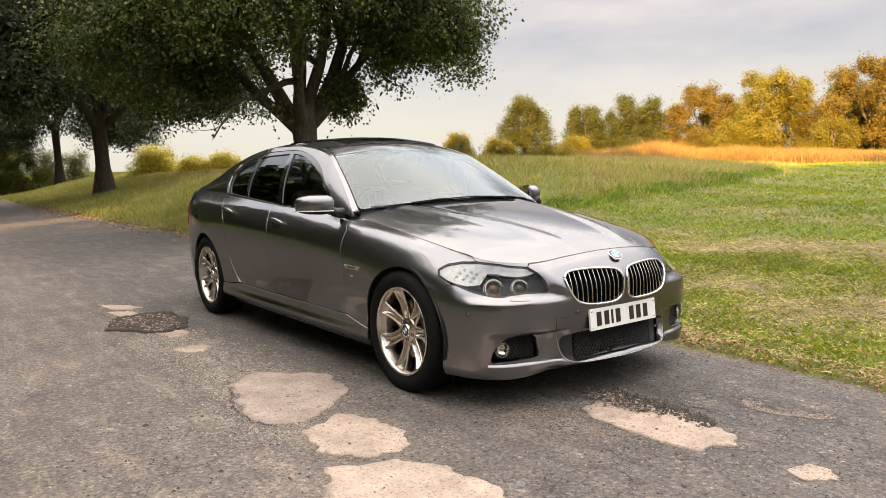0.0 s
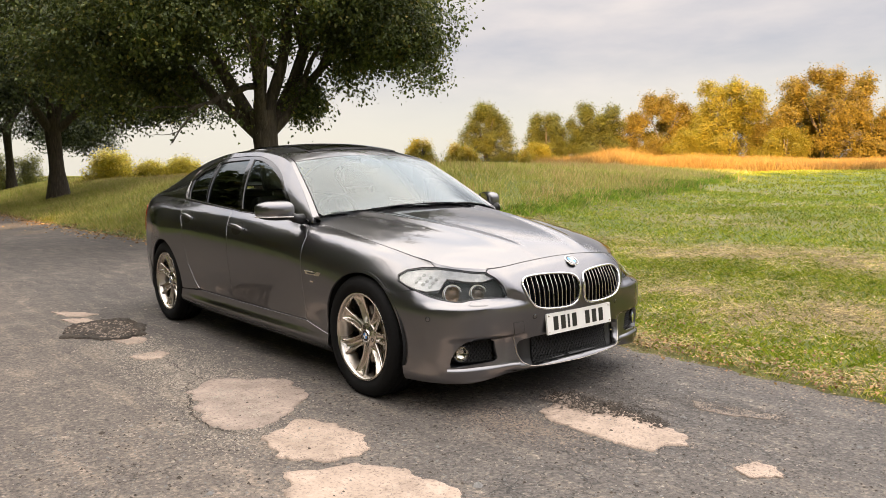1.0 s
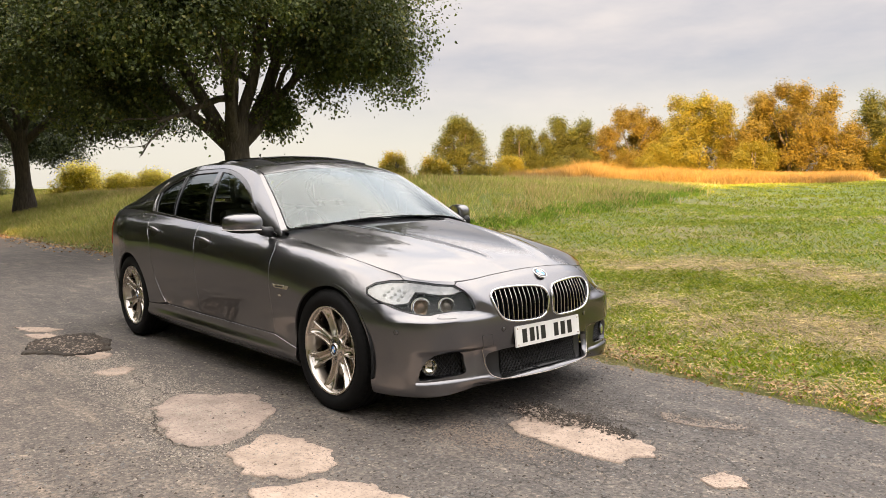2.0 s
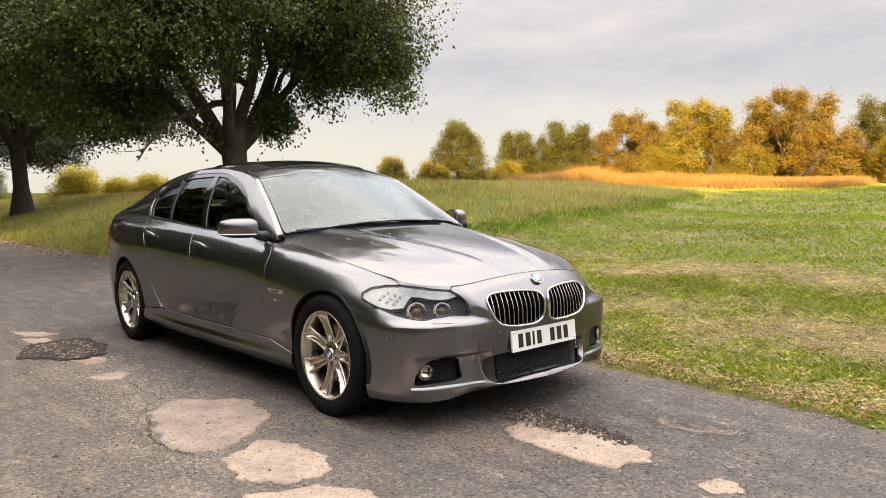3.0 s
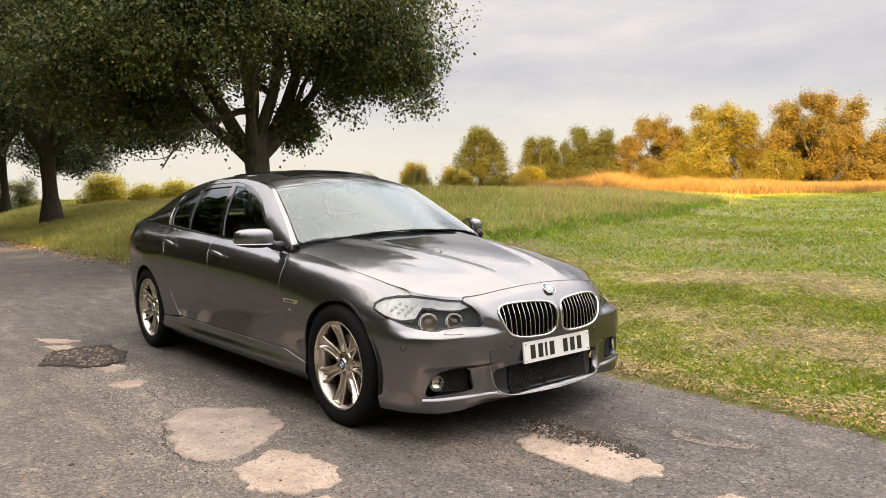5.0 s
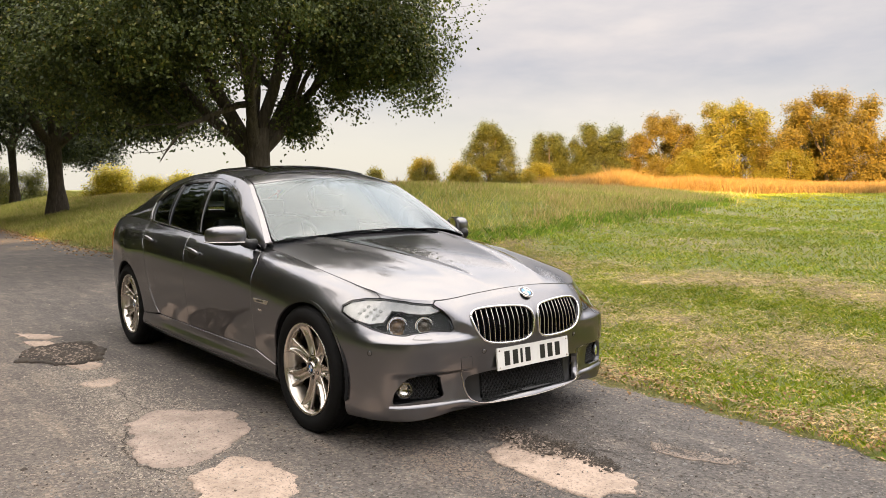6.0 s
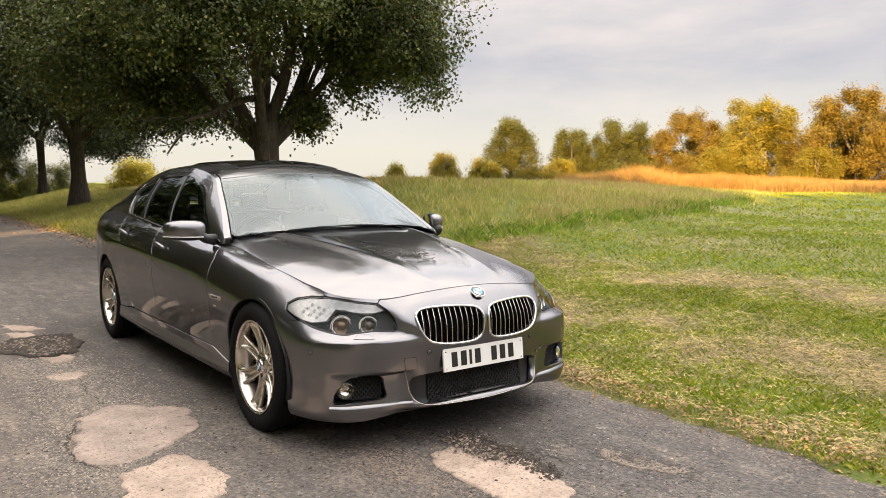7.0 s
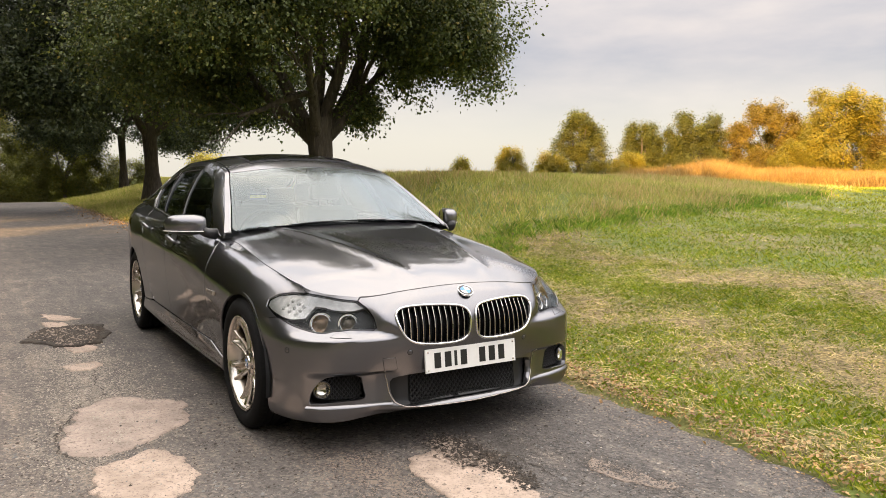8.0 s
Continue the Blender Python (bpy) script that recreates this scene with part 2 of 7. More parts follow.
_c2 = mix_node(_ns, _ls, 0.55, _c1, ramp_node(_ns, _ls, _n2.outputs["Fac"], [(0.3, (0.040, 0.037, 0.035)), (0.6, (0.105, 0.095, 0.086)), (0.78, (0.25, 0.222, 0.19))]).outputs["Color"])
_sx = _ns.new("ShaderNodeSeparateXYZ")
_ls.new(_co, _sx.inputs["Vector"])
_lane = _ns.new("ShaderNodeMath")   # a darker strip beside the verge, a lighter strip beyond it
_lane.operation = "MULTIPLY_ADD"
_lane.inputs[1].default_value = 1.1
_ls.new(_n1.outputs["Fac"], _lane.inputs[0])
_ls.new(_sx.outputs["Y"], _lane.inputs[2])
_strip = ramp_node(_ns, _ls, _lane.outputs["Value"], [(0.0, (1.50, 1.41, 1.31)), (1.0, (1.10, 1.08, 1.06))])
_shift = _ns.new("ShaderNodeMapRange")
_shift.inputs["From Min"].default_value, _shift.inputs["From Max"].default_value = -1.35, -0.55
_ls.new(_lane.outputs["Value"], _shift.inputs["Value"])
_ls.new(_shift.outputs["Result"], _strip.inputs["Fac"])
_c2 = mix_node(_ns, _ls, 1.0, _c2, _strip.outputs["Color"], "MULTIPLY")
_c3 = mix_node(_ns, _ls, 0.6, _c2, ramp_node(_ns, _ls, _vo.outputs["Color"], [(0.0, (0.35, 0.35, 0.36)), (0.6, (0.9, 0.9, 0.9)), (1.0, (2.0, 1.95, 1.85))]).outputs["Color"], "MULTIPLY")
_n4 = noise_node(_ns, _ls, 42.0, 7.0, 0.8, _co)     # pits and pale stone
_c3 = mix_node(_ns, _ls, 1.0, _c3, ramp_node(_ns, _ls, _n4.outputs["Fac"], [(0.37, (0.25, 0.245, 0.24)), (0.46, (0.82, 0.82, 0.82)), (0.58, (1.10, 1.09, 1.07)), (0.67, (2.0, 1.92, 1.8))]).outputs["Color"], "MULTIPLY")
_sm = _ns.new("ShaderNodeMapping")                    # scuffs drawn out along the lane, and pale flaked spots
_sm.inputs["Scale"].default_value = (1.1, 5.5, 1.0)
_sm.inputs["Rotation"].default_value = (0, 0, -0.12)
_ls.new(_co, _sm.inputs["Vector"])
_sf = noise_node(_ns, _ls, 1.6, 5.0, 0.62, _sm.outputs["Vector"])
_c3 = mix_node(_ns, _ls, 1.0, _c3, ramp_node(_ns, _ls, _sf.outputs["Fac"], [(0.34, (0.82, 0.82, 0.83)), (0.52, (1.0, 1.0, 1.0)), (0.66, (1.38, 1.32, 1.25))]).outputs["Color"], "MULTIPLY")
_fl = noise_node(_ns, _ls, 11.0, 5.0, 0.7, _co)
_c3 = mix_node(_ns, _ls, ramp_node(_ns, _ls, _fl.outputs["Fac"], [(0.655, (0, 0, 0)), (0.69, (0.75, 0.75, 0.75))]).outputs["Color"], _c3, (0.33, 0.285, 0.24))
_wv = _ns.new("ShaderNodeMix")                        # fine wandering cracks
_wv.data_type = "VECTOR"
_wv.inputs[0].default_value = 0.12
_ls.new(_co, _wv.inputs[4])
_ls.new(noise_node(_ns, _ls, 7.0, 4.0, 0.6, _co).outputs["Color"], _wv.inputs[5])
_cr = _ns.new("ShaderNodeTexVoronoi")
_cr.feature = "DISTANCE_TO_EDGE"
_cr.inputs["Scale"].default_value = 7.0
_ls.new(_wv.outputs[1], _cr.inputs["Vector"])
_ck = ramp_node(_ns, _ls, _cr.outputs["Distance"], [(0.0, (0.35, 0.34, 0.33)), (0.012, (0.55, 0.54, 0.53)), (0.04, (1.0, 1.0, 1.0))])
_some = ramp_node(_ns, _ls, noise_node(_ns, _ls, 0.9, 3.0, 0.6, _co).outputs["Fac"], [(0.46, (0, 0, 0)), (0.6, (1, 1, 1))])
_c3 = mix_node(_ns, _ls, _some.outputs["Color"], _c3, mix_node(_ns, _ls, 1.0, _c3, _ck.outputs["Color"], "MULTIPLY"))
_ls.new(_c3, _b.inputs["Base Color"])
_b.inputs["Roughness"].default_value = 0.82
bump4 = bump_node(_ns, _ls, _n4.outputs["Fac"], 0.7, 0.008, _b)
_p = bump_node(_ns, _ls, _vo.outputs["Distance"], 0.6, 0.004, _b, bump4)
_p = bump_node(_ns, _ls, _n2.outputs["Fac"], 0.5, 0.01, _b, _p)
bump_node(_ns, _ls, _n3.outputs["Fac"], 0.4, 0.003, _b, _p)

# pale base in the worn-through patches
def worn_base(name, low, high):
    m, ns, ls, b = nodes_of(name)
    co = object_co(ns)
    n1, n2, n3 = noise_node(ns, ls, 5.0, 6.0, 0.6, co), noise_node(ns, ls, 75.0, 4.0, 0.65, co), noise_node(ns, ls, 24.0, 5.0, 0.7, co)
    c = ramp_node(ns, ls, n1.outputs["Fac"], [(0.3, low), (0.7, high)]).outputs["Color"]
    c = mix_node(ns, ls, 0.7, c, ramp_node(ns, ls, n2.outputs["Fac"], [(0.34, (0.30, 0.27, 0.25)), (0.44, (0.95, 0.95, 0.95)), (0.8, (1.2, 1.17, 1.12))]).outputs["Color"], "MULTIPLY")
    c = mix_node(ns, ls, 0.8, c, ramp_node(ns, ls, n3.outputs["Fac"], [(0.30, (0.22, 0.20, 0.19)), (0.40, (0.9, 0.89, 0.88)), (0.6, (1.05, 1.05, 1.05))]).outputs["Color"], "MULTIPLY")
    ls.new(c, b.inputs["Base Color"])
    b.inputs["Roughness"].default_value = 0.9
    q = bump_node(ns, ls, n2.outputs["Fac"], 0.5, 0.004, b)
    q = bump_node(ns, ls, n3.outputs["Fac"], 0.6, 0.008, b, q)
    bump_node(ns, ls, n1.outputs["Fac"], 0.5, 0.02, b, q)
    return m


CONCRETE = worn_base("pale_worn_base", (0.25, 0.195, 0.155), (0.42, 0.33, 0.265))
PALE_GREY = worn_base("pinkish_grey_base", (0.20, 0.16, 0.135), (0.34, 0.27, 0.225))
DUSTY = plain("dusty_asphalt", (0.19, 0.150, 0.120), 0.9, 0.0, 0.3, 60, 0.6, 0, 0.005)
GRAVEL = plain("loose_gravel", (0.075, 0.066, 0.058), 0.9, 0.0, 0.6, 70, 0.8, 0, 0.01)
GRAVEL_DARK = plain("dark_broken_gravel", (0.036, 0.027, 0.019), 0.95, 0.0, 0.8, 45, 1.0, 0, 0.015)
CHIP = plain("grey_stone_chip", (0.13, 0.125, 0.12), 0.85, 0.0, 0.6, 60, 0.5)
STONE_LIGHT = plain("pale_stone_chip", (0.26, 0.225, 0.185), 0.9, 0.0, 0.5, 60, 0.5)

# soil under grass
TURF, _ns, _ls, _b = nodes_of("mown_turf")
_co = object_co(_ns)
_n1 = noise_node(_ns, _ls, 0.45, 5.0, 0.6, _co)
_n2 = noise_node(_ns, _ls, 7.0, 6.0, 0.7, _co)
_c1 = ramp_node(_ns, _ls, _n1.outputs["Fac"], [(0.3, (0.055, 0.080, 0.009)), (0.55, (0.085, 0.105, 0.013)), (0.7, (0.13, 0.115, 0.030))]).outputs["Color"]
_c2 = mix_node(_ns, _ls, 0.5, _c1, ramp_node(_ns, _ls, _n2.outputs["Fac"], [(0.3, (0.050, 0.072, 0.009)), (0.6, (0.125, 0.155, 0.018)), (0.8, (0.22, 0.185, 0.06))]).outputs["Color"])
_th = _ns.new("ShaderNodeAttribute")                  # brown thatch where the cut straw lies
_th.attribute_name = "thatch"
_n5 = noise_node(_ns, _ls, 45.0, 5.0, 0.7, _co)
_tc = ramp_node(_ns, _ls, _n5.outputs["Fac"], [(0.34, (0.04, 0.03, 0.016)), (0.50, (0.15, 0.115, 0.05)), (0.68, (0.36, 0.29, 0.13))])
_c2 = mix_node(_ns, _ls, _th.outputs["Fac"], _c2, _tc.outputs["Color"])
_ls.new(_c2, _b.inputs["Base Color"])
_b.inputs["Roughness"].default_value = 0.95
bump_node(_ns, _ls, _n2.outputs["Fac"], 0.8, 0.05, _b)


def leafy(name, stops, trans=0.35, rough=0.6, mott=0.7):
    """Leaves and blades: colour differs from leaf to leaf, light comes through."""
    m, ns, ls, b = nodes_of(name)
    geo = ns.new("ShaderNodeNewGeometry")
    col = ramp_node(ns, ls, geo.outputs["Random Per Island"], stops).outputs["Color"]
    big = noise_node(ns, ls, 0.6, 3.0, 0.6, object_co(ns))
    fine = noise_node(ns, ls, 5.0, 4.0, 0.65, object_co(ns))
    col = mix_node(ns, ls, mott, col, ramp_node(ns, ls, fine.outputs["Fac"], [(0.32, (0.5, 0.5, 0.5)), (0.66, (1.45, 1.42, 1.35))]).outputs["Color"], "MULTIPLY")
    col2 = mix_node(ns, ls, 0.6, col, ramp_node(ns, ls, big.outputs["Fac"], [(0.3, (0.6, 0.6, 0.6)), (0.7, (1.35, 1.35, 1.35))]).outputs["Color"], "MULTIPLY")
    ls.new(col2, b.inputs["Base Color"])
    b.inputs["Roughness"].default_value = rough
    tl = ns.new("ShaderNodeBsdfTranslucent")
    ls.new(col2, tl.inputs["Color"])
    mx = ns.new("ShaderNodeMixShader")
    mx.inputs["Fac"].default_value = trans
    ls.new(b.outputs["BSDF"], mx.inputs[1])
    ls.new(tl.outputs["BSDF"], mx.inputs[2])
    ls.new(mx.outputs["Shader"], ns["Material Output"].inputs["Surface"])
    return m


LEAF_DARK = leafy("dark_maple_leaf", [(0.0, (0.040, 0.058, 0.013)), (0.6, (0.085, 0.112, 0.022)), (0.92, (0.15, 0.165, 0.033)), (1.0, (0.23, 0.18, 0.032))], 0.3)
# A deeper green, darkened further for the shade inside the roadside crowns
LEAF_SHADE = leafy("shaded_green_leaf", [(0.0, (0.018, 0.028, 0.009)), (0.6, (0.040, 0.056, 0.015)), (1.0, (0.085, 0.097, 0.027))], 0.3)
# Paler, translucent leaf: a sunset glow in the unseen belt for the car's reflections
LEAF_BACKLIT = leafy("backlit_leaf", [(0.0, (0.10, 0.11, 0.02)), (0.6, (0.19, 0.19, 0.03)), (1.0, (0.30, 0.25, 0.04))], 0.65)
LEAF_GOLD = leafy("golden_bush_leaf", [(0.0, (0.16, 0.155, 0.010)), (0.5, (0.25, 0.21, 0.014)), (1.0, (0.34, 0.255, 0.020))], 0.55, 0.7, 0.25)
# Lighter than the golden leaf: sunlight missing on these bushes is in the colour
LEAF_YELLOW_LIT = leafy("sunlit_yellow_leaf", [(0.0, (0.30, 0.28, 0.02)), (0.5, (0.52, 0.44, 0.03)), (1.0, (0.68, 0.54, 0.05))], 0.45)
LEAF_RUST = leafy("rusty_bush_leaf", [(0.0, (0.14, 0.108, 0.010)), (0.5, (0.21, 0.15, 0.013)), (1.0, (0.29, 0.195, 0.018))], 0.55, 0.7, 0.25)
LEAF_GREEN = leafy("olive_bush_leaf", [(0.0, (0.070, 0.082, 0.010)), (0.5, (0.105, 0.112, 0.012)), (1.0, (0.165, 0.150, 0.016))], 0.55, 0.7, 0.25)
GRASS_MOWN = leafy("mown_grass_blade", [(0.0, (0.115, 0.175, 0.006)), (0.6, (0.245, 0.315, 0.010)), (0.85, (0.35, 0.36, 0.026)), (1.0, (0.50, 0.42, 0.14))], 0.35, 0.6, 0.4)
# Mown grass of the far field, its sunny look put into the colour
GRASS_FAR = leafy("sunny_mown_grass_blade", [(0.0, (0.16, 0.20, 0.010)), (0.6, (0.25, 0.29, 0.013)), (1.0, (0.36, 0.36, 0.04))], 0.35)
GRASS_ROUGH = leafy("rough_grass_blade", [(0.0, (0.19, 0.21, 0.03)), (0.5, (0.30, 0.32, 0.05)), (0.8, (0.44, 0.37, 0.12)), (1.0, (0.58, 0.44, 0.19))], 0.4, 0.6, 0.3)
GRASS_SEED = leafy("seeding_grass_blade", [(0.0, (0.24, 0.22, 0.05)), (0.4, (0.38, 0.28, 0.11)), (1.0, (0.52, 0.36, 0.17))], 0.4, 0.6, 0.3)
GRASS_LUSH = leafy("lush_grass_blade", [(0.0, (0.10, 0.18, 0.012)), (0.6, (0.17, 0.27, 0.018)), (1.0, (0.26, 0.33, 0.04))], 0.4)
GRASS_DRY = leafy("dry_tall_grass_blade", [(0.0, (0.223, 0.130, 0.031)), (0.6, (0.310, 0.192, 0.050)), (1.0, (0.360, 0.242, 0.074))], 0.35)
CLIPPINGS = leafy("dry_grass_clippings", [(0.0, (0.14, 0.10, 0.036)), (0.5, (0.37, 0.28, 0.11)), (1.0, (0.64, 0.50, 0.22))], 0.2)
FALLEN = leafy("fallen_brown_leaf", [(0.0, (0.16, 0.075, 0.025)), (0.5, (0.31, 0.18, 0.065)), (1.0, (0.46, 0.31, 0.13))], 0.2)

BARK, _ns, _ls, _b = nodes_of("grey_brown_bark")
_co = object_co(_ns)
_mp = _ns.new("ShaderNodeMapping")
_mp.inputs["Scale"].default_value = (9, 9, 1.6)
_ls.new(_co, _mp.inputs["Vector"])
_n1 = noise_node(_ns, _ls, 2.2, 6.0, 0.7, _mp.outputs["Vector"])
_c1 = ramp_node(_ns, _ls, _n1.outputs["Fac"], [(0.3, (0.035, 0.028, 0.02)), (0.55, (0.085, 0.068, 0.048)), (0.75, (0.15, 0.125, 0.09))]).outputs["Color"]
_ls.new(_c1, _b.inputs["Base Color"])
_b.inputs["Roughness"].default_value = 0.95
bump_node(_ns, _ls, _n1.outputs["Fac"], 0.9, 0.04, _b)

# ---- ground, road ----
road_edge = pchip([-60, -36, -24, -17, -11, -5, 0, 2, 6, 30], [1.75, 1.62, 1.50, 1.50, 1.62, 1.35, 1.12, 1.0, 0.85, 0.6])

road_low = pchip([-70, -24, -8, -3, 1, 5, 40], [-3.5, -3.6, -5.0, -5.6, -6.2, -6.6, -6.8])   # the lane's other edge


def lumps(x, y, s, seed=0.0):
    """Cheap smooth unevenness, about -1 to 1."""
    return (np.sin(x * s + 1.3 + seed) * np.cos(y * s * 1.13 + 0.7 + seed * 2) + 0.6 * np.sin(x * s * 2.3 - y * s * 1.9 + seed)
            + 0.4 * np.sin(x * s * 4.1 + y * s * 3.7 + 2 * seed)) / 2


def rough_mask(x, y):
    """1 on the unmown bank, 0 on the mown field."""
    e = y - road_edge(x)
    q = np.clip(e, 0, 40)
    return smooth(-0.6, 0.9, -4.5 - 0.05 * q - 0.012 * q * q - x + 0.5 * lumps(x, y, 0.7))


def ground_z(x, y):
    x, y = np.asarray(x, float), np.asarray(y, float)
    e = np.maximum(y - road_edge(x), 0)
    field = 1.15 * (1 - np.exp(-e / 15.0))
    bank = 0.95 * smooth(0, 5.5, e) * smooth(1.5, 9, -x - 0.25 * e) * (1 - smooth(9, 24, e))
    bank = bank * (1 - 0.34 * smooth(13, 26, -x)) * (1 - 0.30 * smooth(5, 12, e))
    z = field + bank
    z = z + 0.03 * lumps(x, y, 1.1) * smooth(0.1, 1.5, e) + 0.07 * lumps(x, y, 0.31, 1.0) * smooth(2, 8, e)
    z = np.where(e > 0, z + 0.015, -0.06)
    z = np.where(y < road_low(x), 0.012 + 0.5 * smooth(0, 6, road_low(x) - y), z)
    return z - 1.5 * smooth(38, 60, -x) * smooth(0, 1, 12 - np.abs(y + 2))


def grid_mesh(name, xs, ys, zf):
    X, Y = np.meshgrid(xs, ys, indexing="ij")
    V = np.stack([X, Y, zf(X, Y)], -1).reshape(-1, 3)
    n, m = len(xs), len(ys)
    i = (np.arange(n - 1)[:, None] * m + np.arange(m - 1)[None, :]).ravel()
    return big_mesh(name, V, np.stack([i, i + m, i + m + 1, i + 1], -1), True)


def spaced(lo, hi, dense_lo, dense_hi, step, grow=1.12):
    mid = list(np.arange(dense_lo, dense_hi, step))
    a, s = [dense_lo], step
    while a[-1] > lo:
        s *= grow
        a.append(a[-1] - s)
    b, s = [dense_hi], step
    while b[-1] < hi:
        s *= grow
        b.append(b[-1] + s)
    return np.array(a[:0:-1] + mid + b)


ground = new("ground", grid_mesh("ground", spaced(-1500, 1500, -30, 8, 0.22), spaced(-1500, 1500, -1, 26, 0.2), ground_z))
ground.data.materials.append(TURF)


def windrow(x, y):
    """How much cut straw lies: loose rows along the lane."""
    e = y - road_edge(x) + 0.30 * lumps(x, y, 0.45, 2.0) + 0.12 * lumps(x, y, 1.7, 1.0)
    q = 0.9 * np.exp(-((e - 0.12) / 0.20) ** 2) + 1.0 * np.exp(-((e - 1.45) / 0.55) ** 2) + 0.85 * np.exp(-((e - 3.5) / 0.6) ** 2)
    q = q + 0.5 * smooth(4.5, 6, e) * (0.5 + 0.5 * np.sin(e * 2.4))
    return np.clip(q * (0.92 + 0.7 * lumps(x, y, 1.3, 4.0) + 0.45 * lumps(x, y, 5.0, 1.0)), 0, 0.92) * smooth(17, 7, e) * (e > 0)


gco = np.empty(len(ground.data.vertices) * 3)
ground.data.vertices.foreach_get("co", gco)
gco = gco.reshape(-1, 3)
ground.data.attributes.new("thatch", "FLOAT", "POINT").data.foreach_set("value", (1.0 * windrow(gco[:, 0], gco[:, 1]) * (1 - rough_mask(gco[:, 0], gco[:, 1]))).astype(np.float32))
tagged(ground, "green mown grass field rising to a rough grassy bank", "ground", kind="structure")


def road_z(x, y):
    return 0.006 * lumps(x, y, 0.9) + 0.004 * lumps(x, y, 3.1, 2.0) - 1.5 * smooth(38, 60, -x)


def road_mesh():
    xs = spaced(-70, 40, -9, 4.5, 0.06, 1.06)
    cols = np.concatenate([np.linspace(0, 1, 90)])
    X = np.repeat(xs[:, None], len(cols), 1)
    ragged = 0.035 * lumps(xs, 0 * xs, 6.0) + 0.03 * lumps(xs, 0 * xs, 15.0, 3.0) + 0.05 * lumps(xs, xs * 0, 1.7, 1.0)
    hi = road_edge(xs) + 0.06 + ragged
    lo = road_low(xs) - 0.12
    Y = lo[:, None] + cols[None, :] * (hi - lo)[:, None]
    Z = road_z(X, Y)
    Z[:, -1] -= 0.05
    V = np.stack([X, Y, Z], -1).reshape(-1, 3)
    n, m = X.shape
    i = (np.arange(n - 1)[:, None] * m + np.arange(m - 1)[None, :]).ravel()
    return big_mesh("road", V, np.stack([i, i + m, i + m + 1, i + 1], -1), True)


road = new("road", road_mesh())
road.data.materials.append(ASPHALT)
tagged(road, "worn dark grey asphalt lane with loose chippings", "road", kind="structure")

# ---- worn-through patches in the asphalt ----


def blob(points, n=140, wob=0.03, seed=1):
    """A closed outline through a few corners, ragged."""
    p = np.array(points + points[:1], float)
    d = np.r_[0, np.cumsum(np.hypot(*np.diff(p, axis=0).T))]
    q = np.linspace(0, d[-1], n, endpoint=False)
    c = np.stack([np.interp(q, d, p[:, 0]), np.interp(q, d, p[:, 1])], -1)
    for _ in range(3):
        c = (np.roll(c, 1, 0) + 2 * c + np.roll(c, -1, 0)) / 4
    mid = c.mean(0)
    rad = c - mid
    w = 2 * np.pi * np.arange(n) / n
    k = 1 + wob * (np.sin(7 * w + seed) + 0.8 * np.sin(13 * w + 2 * seed) + 0.25 * np.sin(23 * w + 3 * seed))
    rng = np.random.default_rng(int(seed) + 70)
    jit = rng.normal(size=c.shape)
    slow = rng.normal(size=c.shape)
    for k2 in range(14):
        slow = (np.roll(slow, 1, 0) + 2 * slow + np.roll(slow, -1, 0)) / 4
        if k2 < 3:
            jit = (np.roll(jit, 1, 0) + 2 * jit + np.roll(jit, -1, 0)) / 4
    fine = rng.normal(size=c.shape)
    small = min(1.0, float(np.linalg.norm(rad, axis=1).mean()) / 0.42)
    return mid + rad * k[:, None] + (jit * 0.012 + slow * 0.05) * small + fine * 0.0015


def patch_mesh(name, outline, lift, dish, rings=9):
    """A shallow plate with an uneven face and a thin rim."""
    mid = outline.mean(0)
    verts, faces = [], []
    n = len(outline)
    soft = outline.copy()
    for _ in range(60):
        soft = (np.roll(soft, 1, 0) + 2 * soft + np.roll(soft, -1, 0)) / 4
    for r in range(rings):
        f = 1 - r / rings
        k = min(1.0, r / 2.0)
        for x, y in mid + ((1 - k) * outline + k * soft - mid) * f:
            verts.append((x, y, float(road_z(x, y)) + lift - dish * (1 - f) ** 0.5 + 0.003 * float(lumps(x, y, 14.0, 5.0)) * (r > 0)))
    verts.append((*mid, float(road_z(*mid)) + lift - dish))
    for r in range(rings - 1):
        for i in range(n):
            j = (i + 1) % n
            faces.append((r * n + i, r * n + j, (r + 1) * n + j, (r + 1) * n + i))
    for i in range(n):
        faces.append(((rings - 1) * n + i, (rings - 1) * n + (i + 1) % n, rings * n))
    base = len(verts)
    for x, y in mid + (outline - mid) * 1.015:
        verts.append((x, y, float(road_z(x, y)) - 0.01))
    for i in range(n):
        j = (i + 1) % n
        faces.append((base + i, base + j, j, i))
    return mesh_of(name, verts, faces)


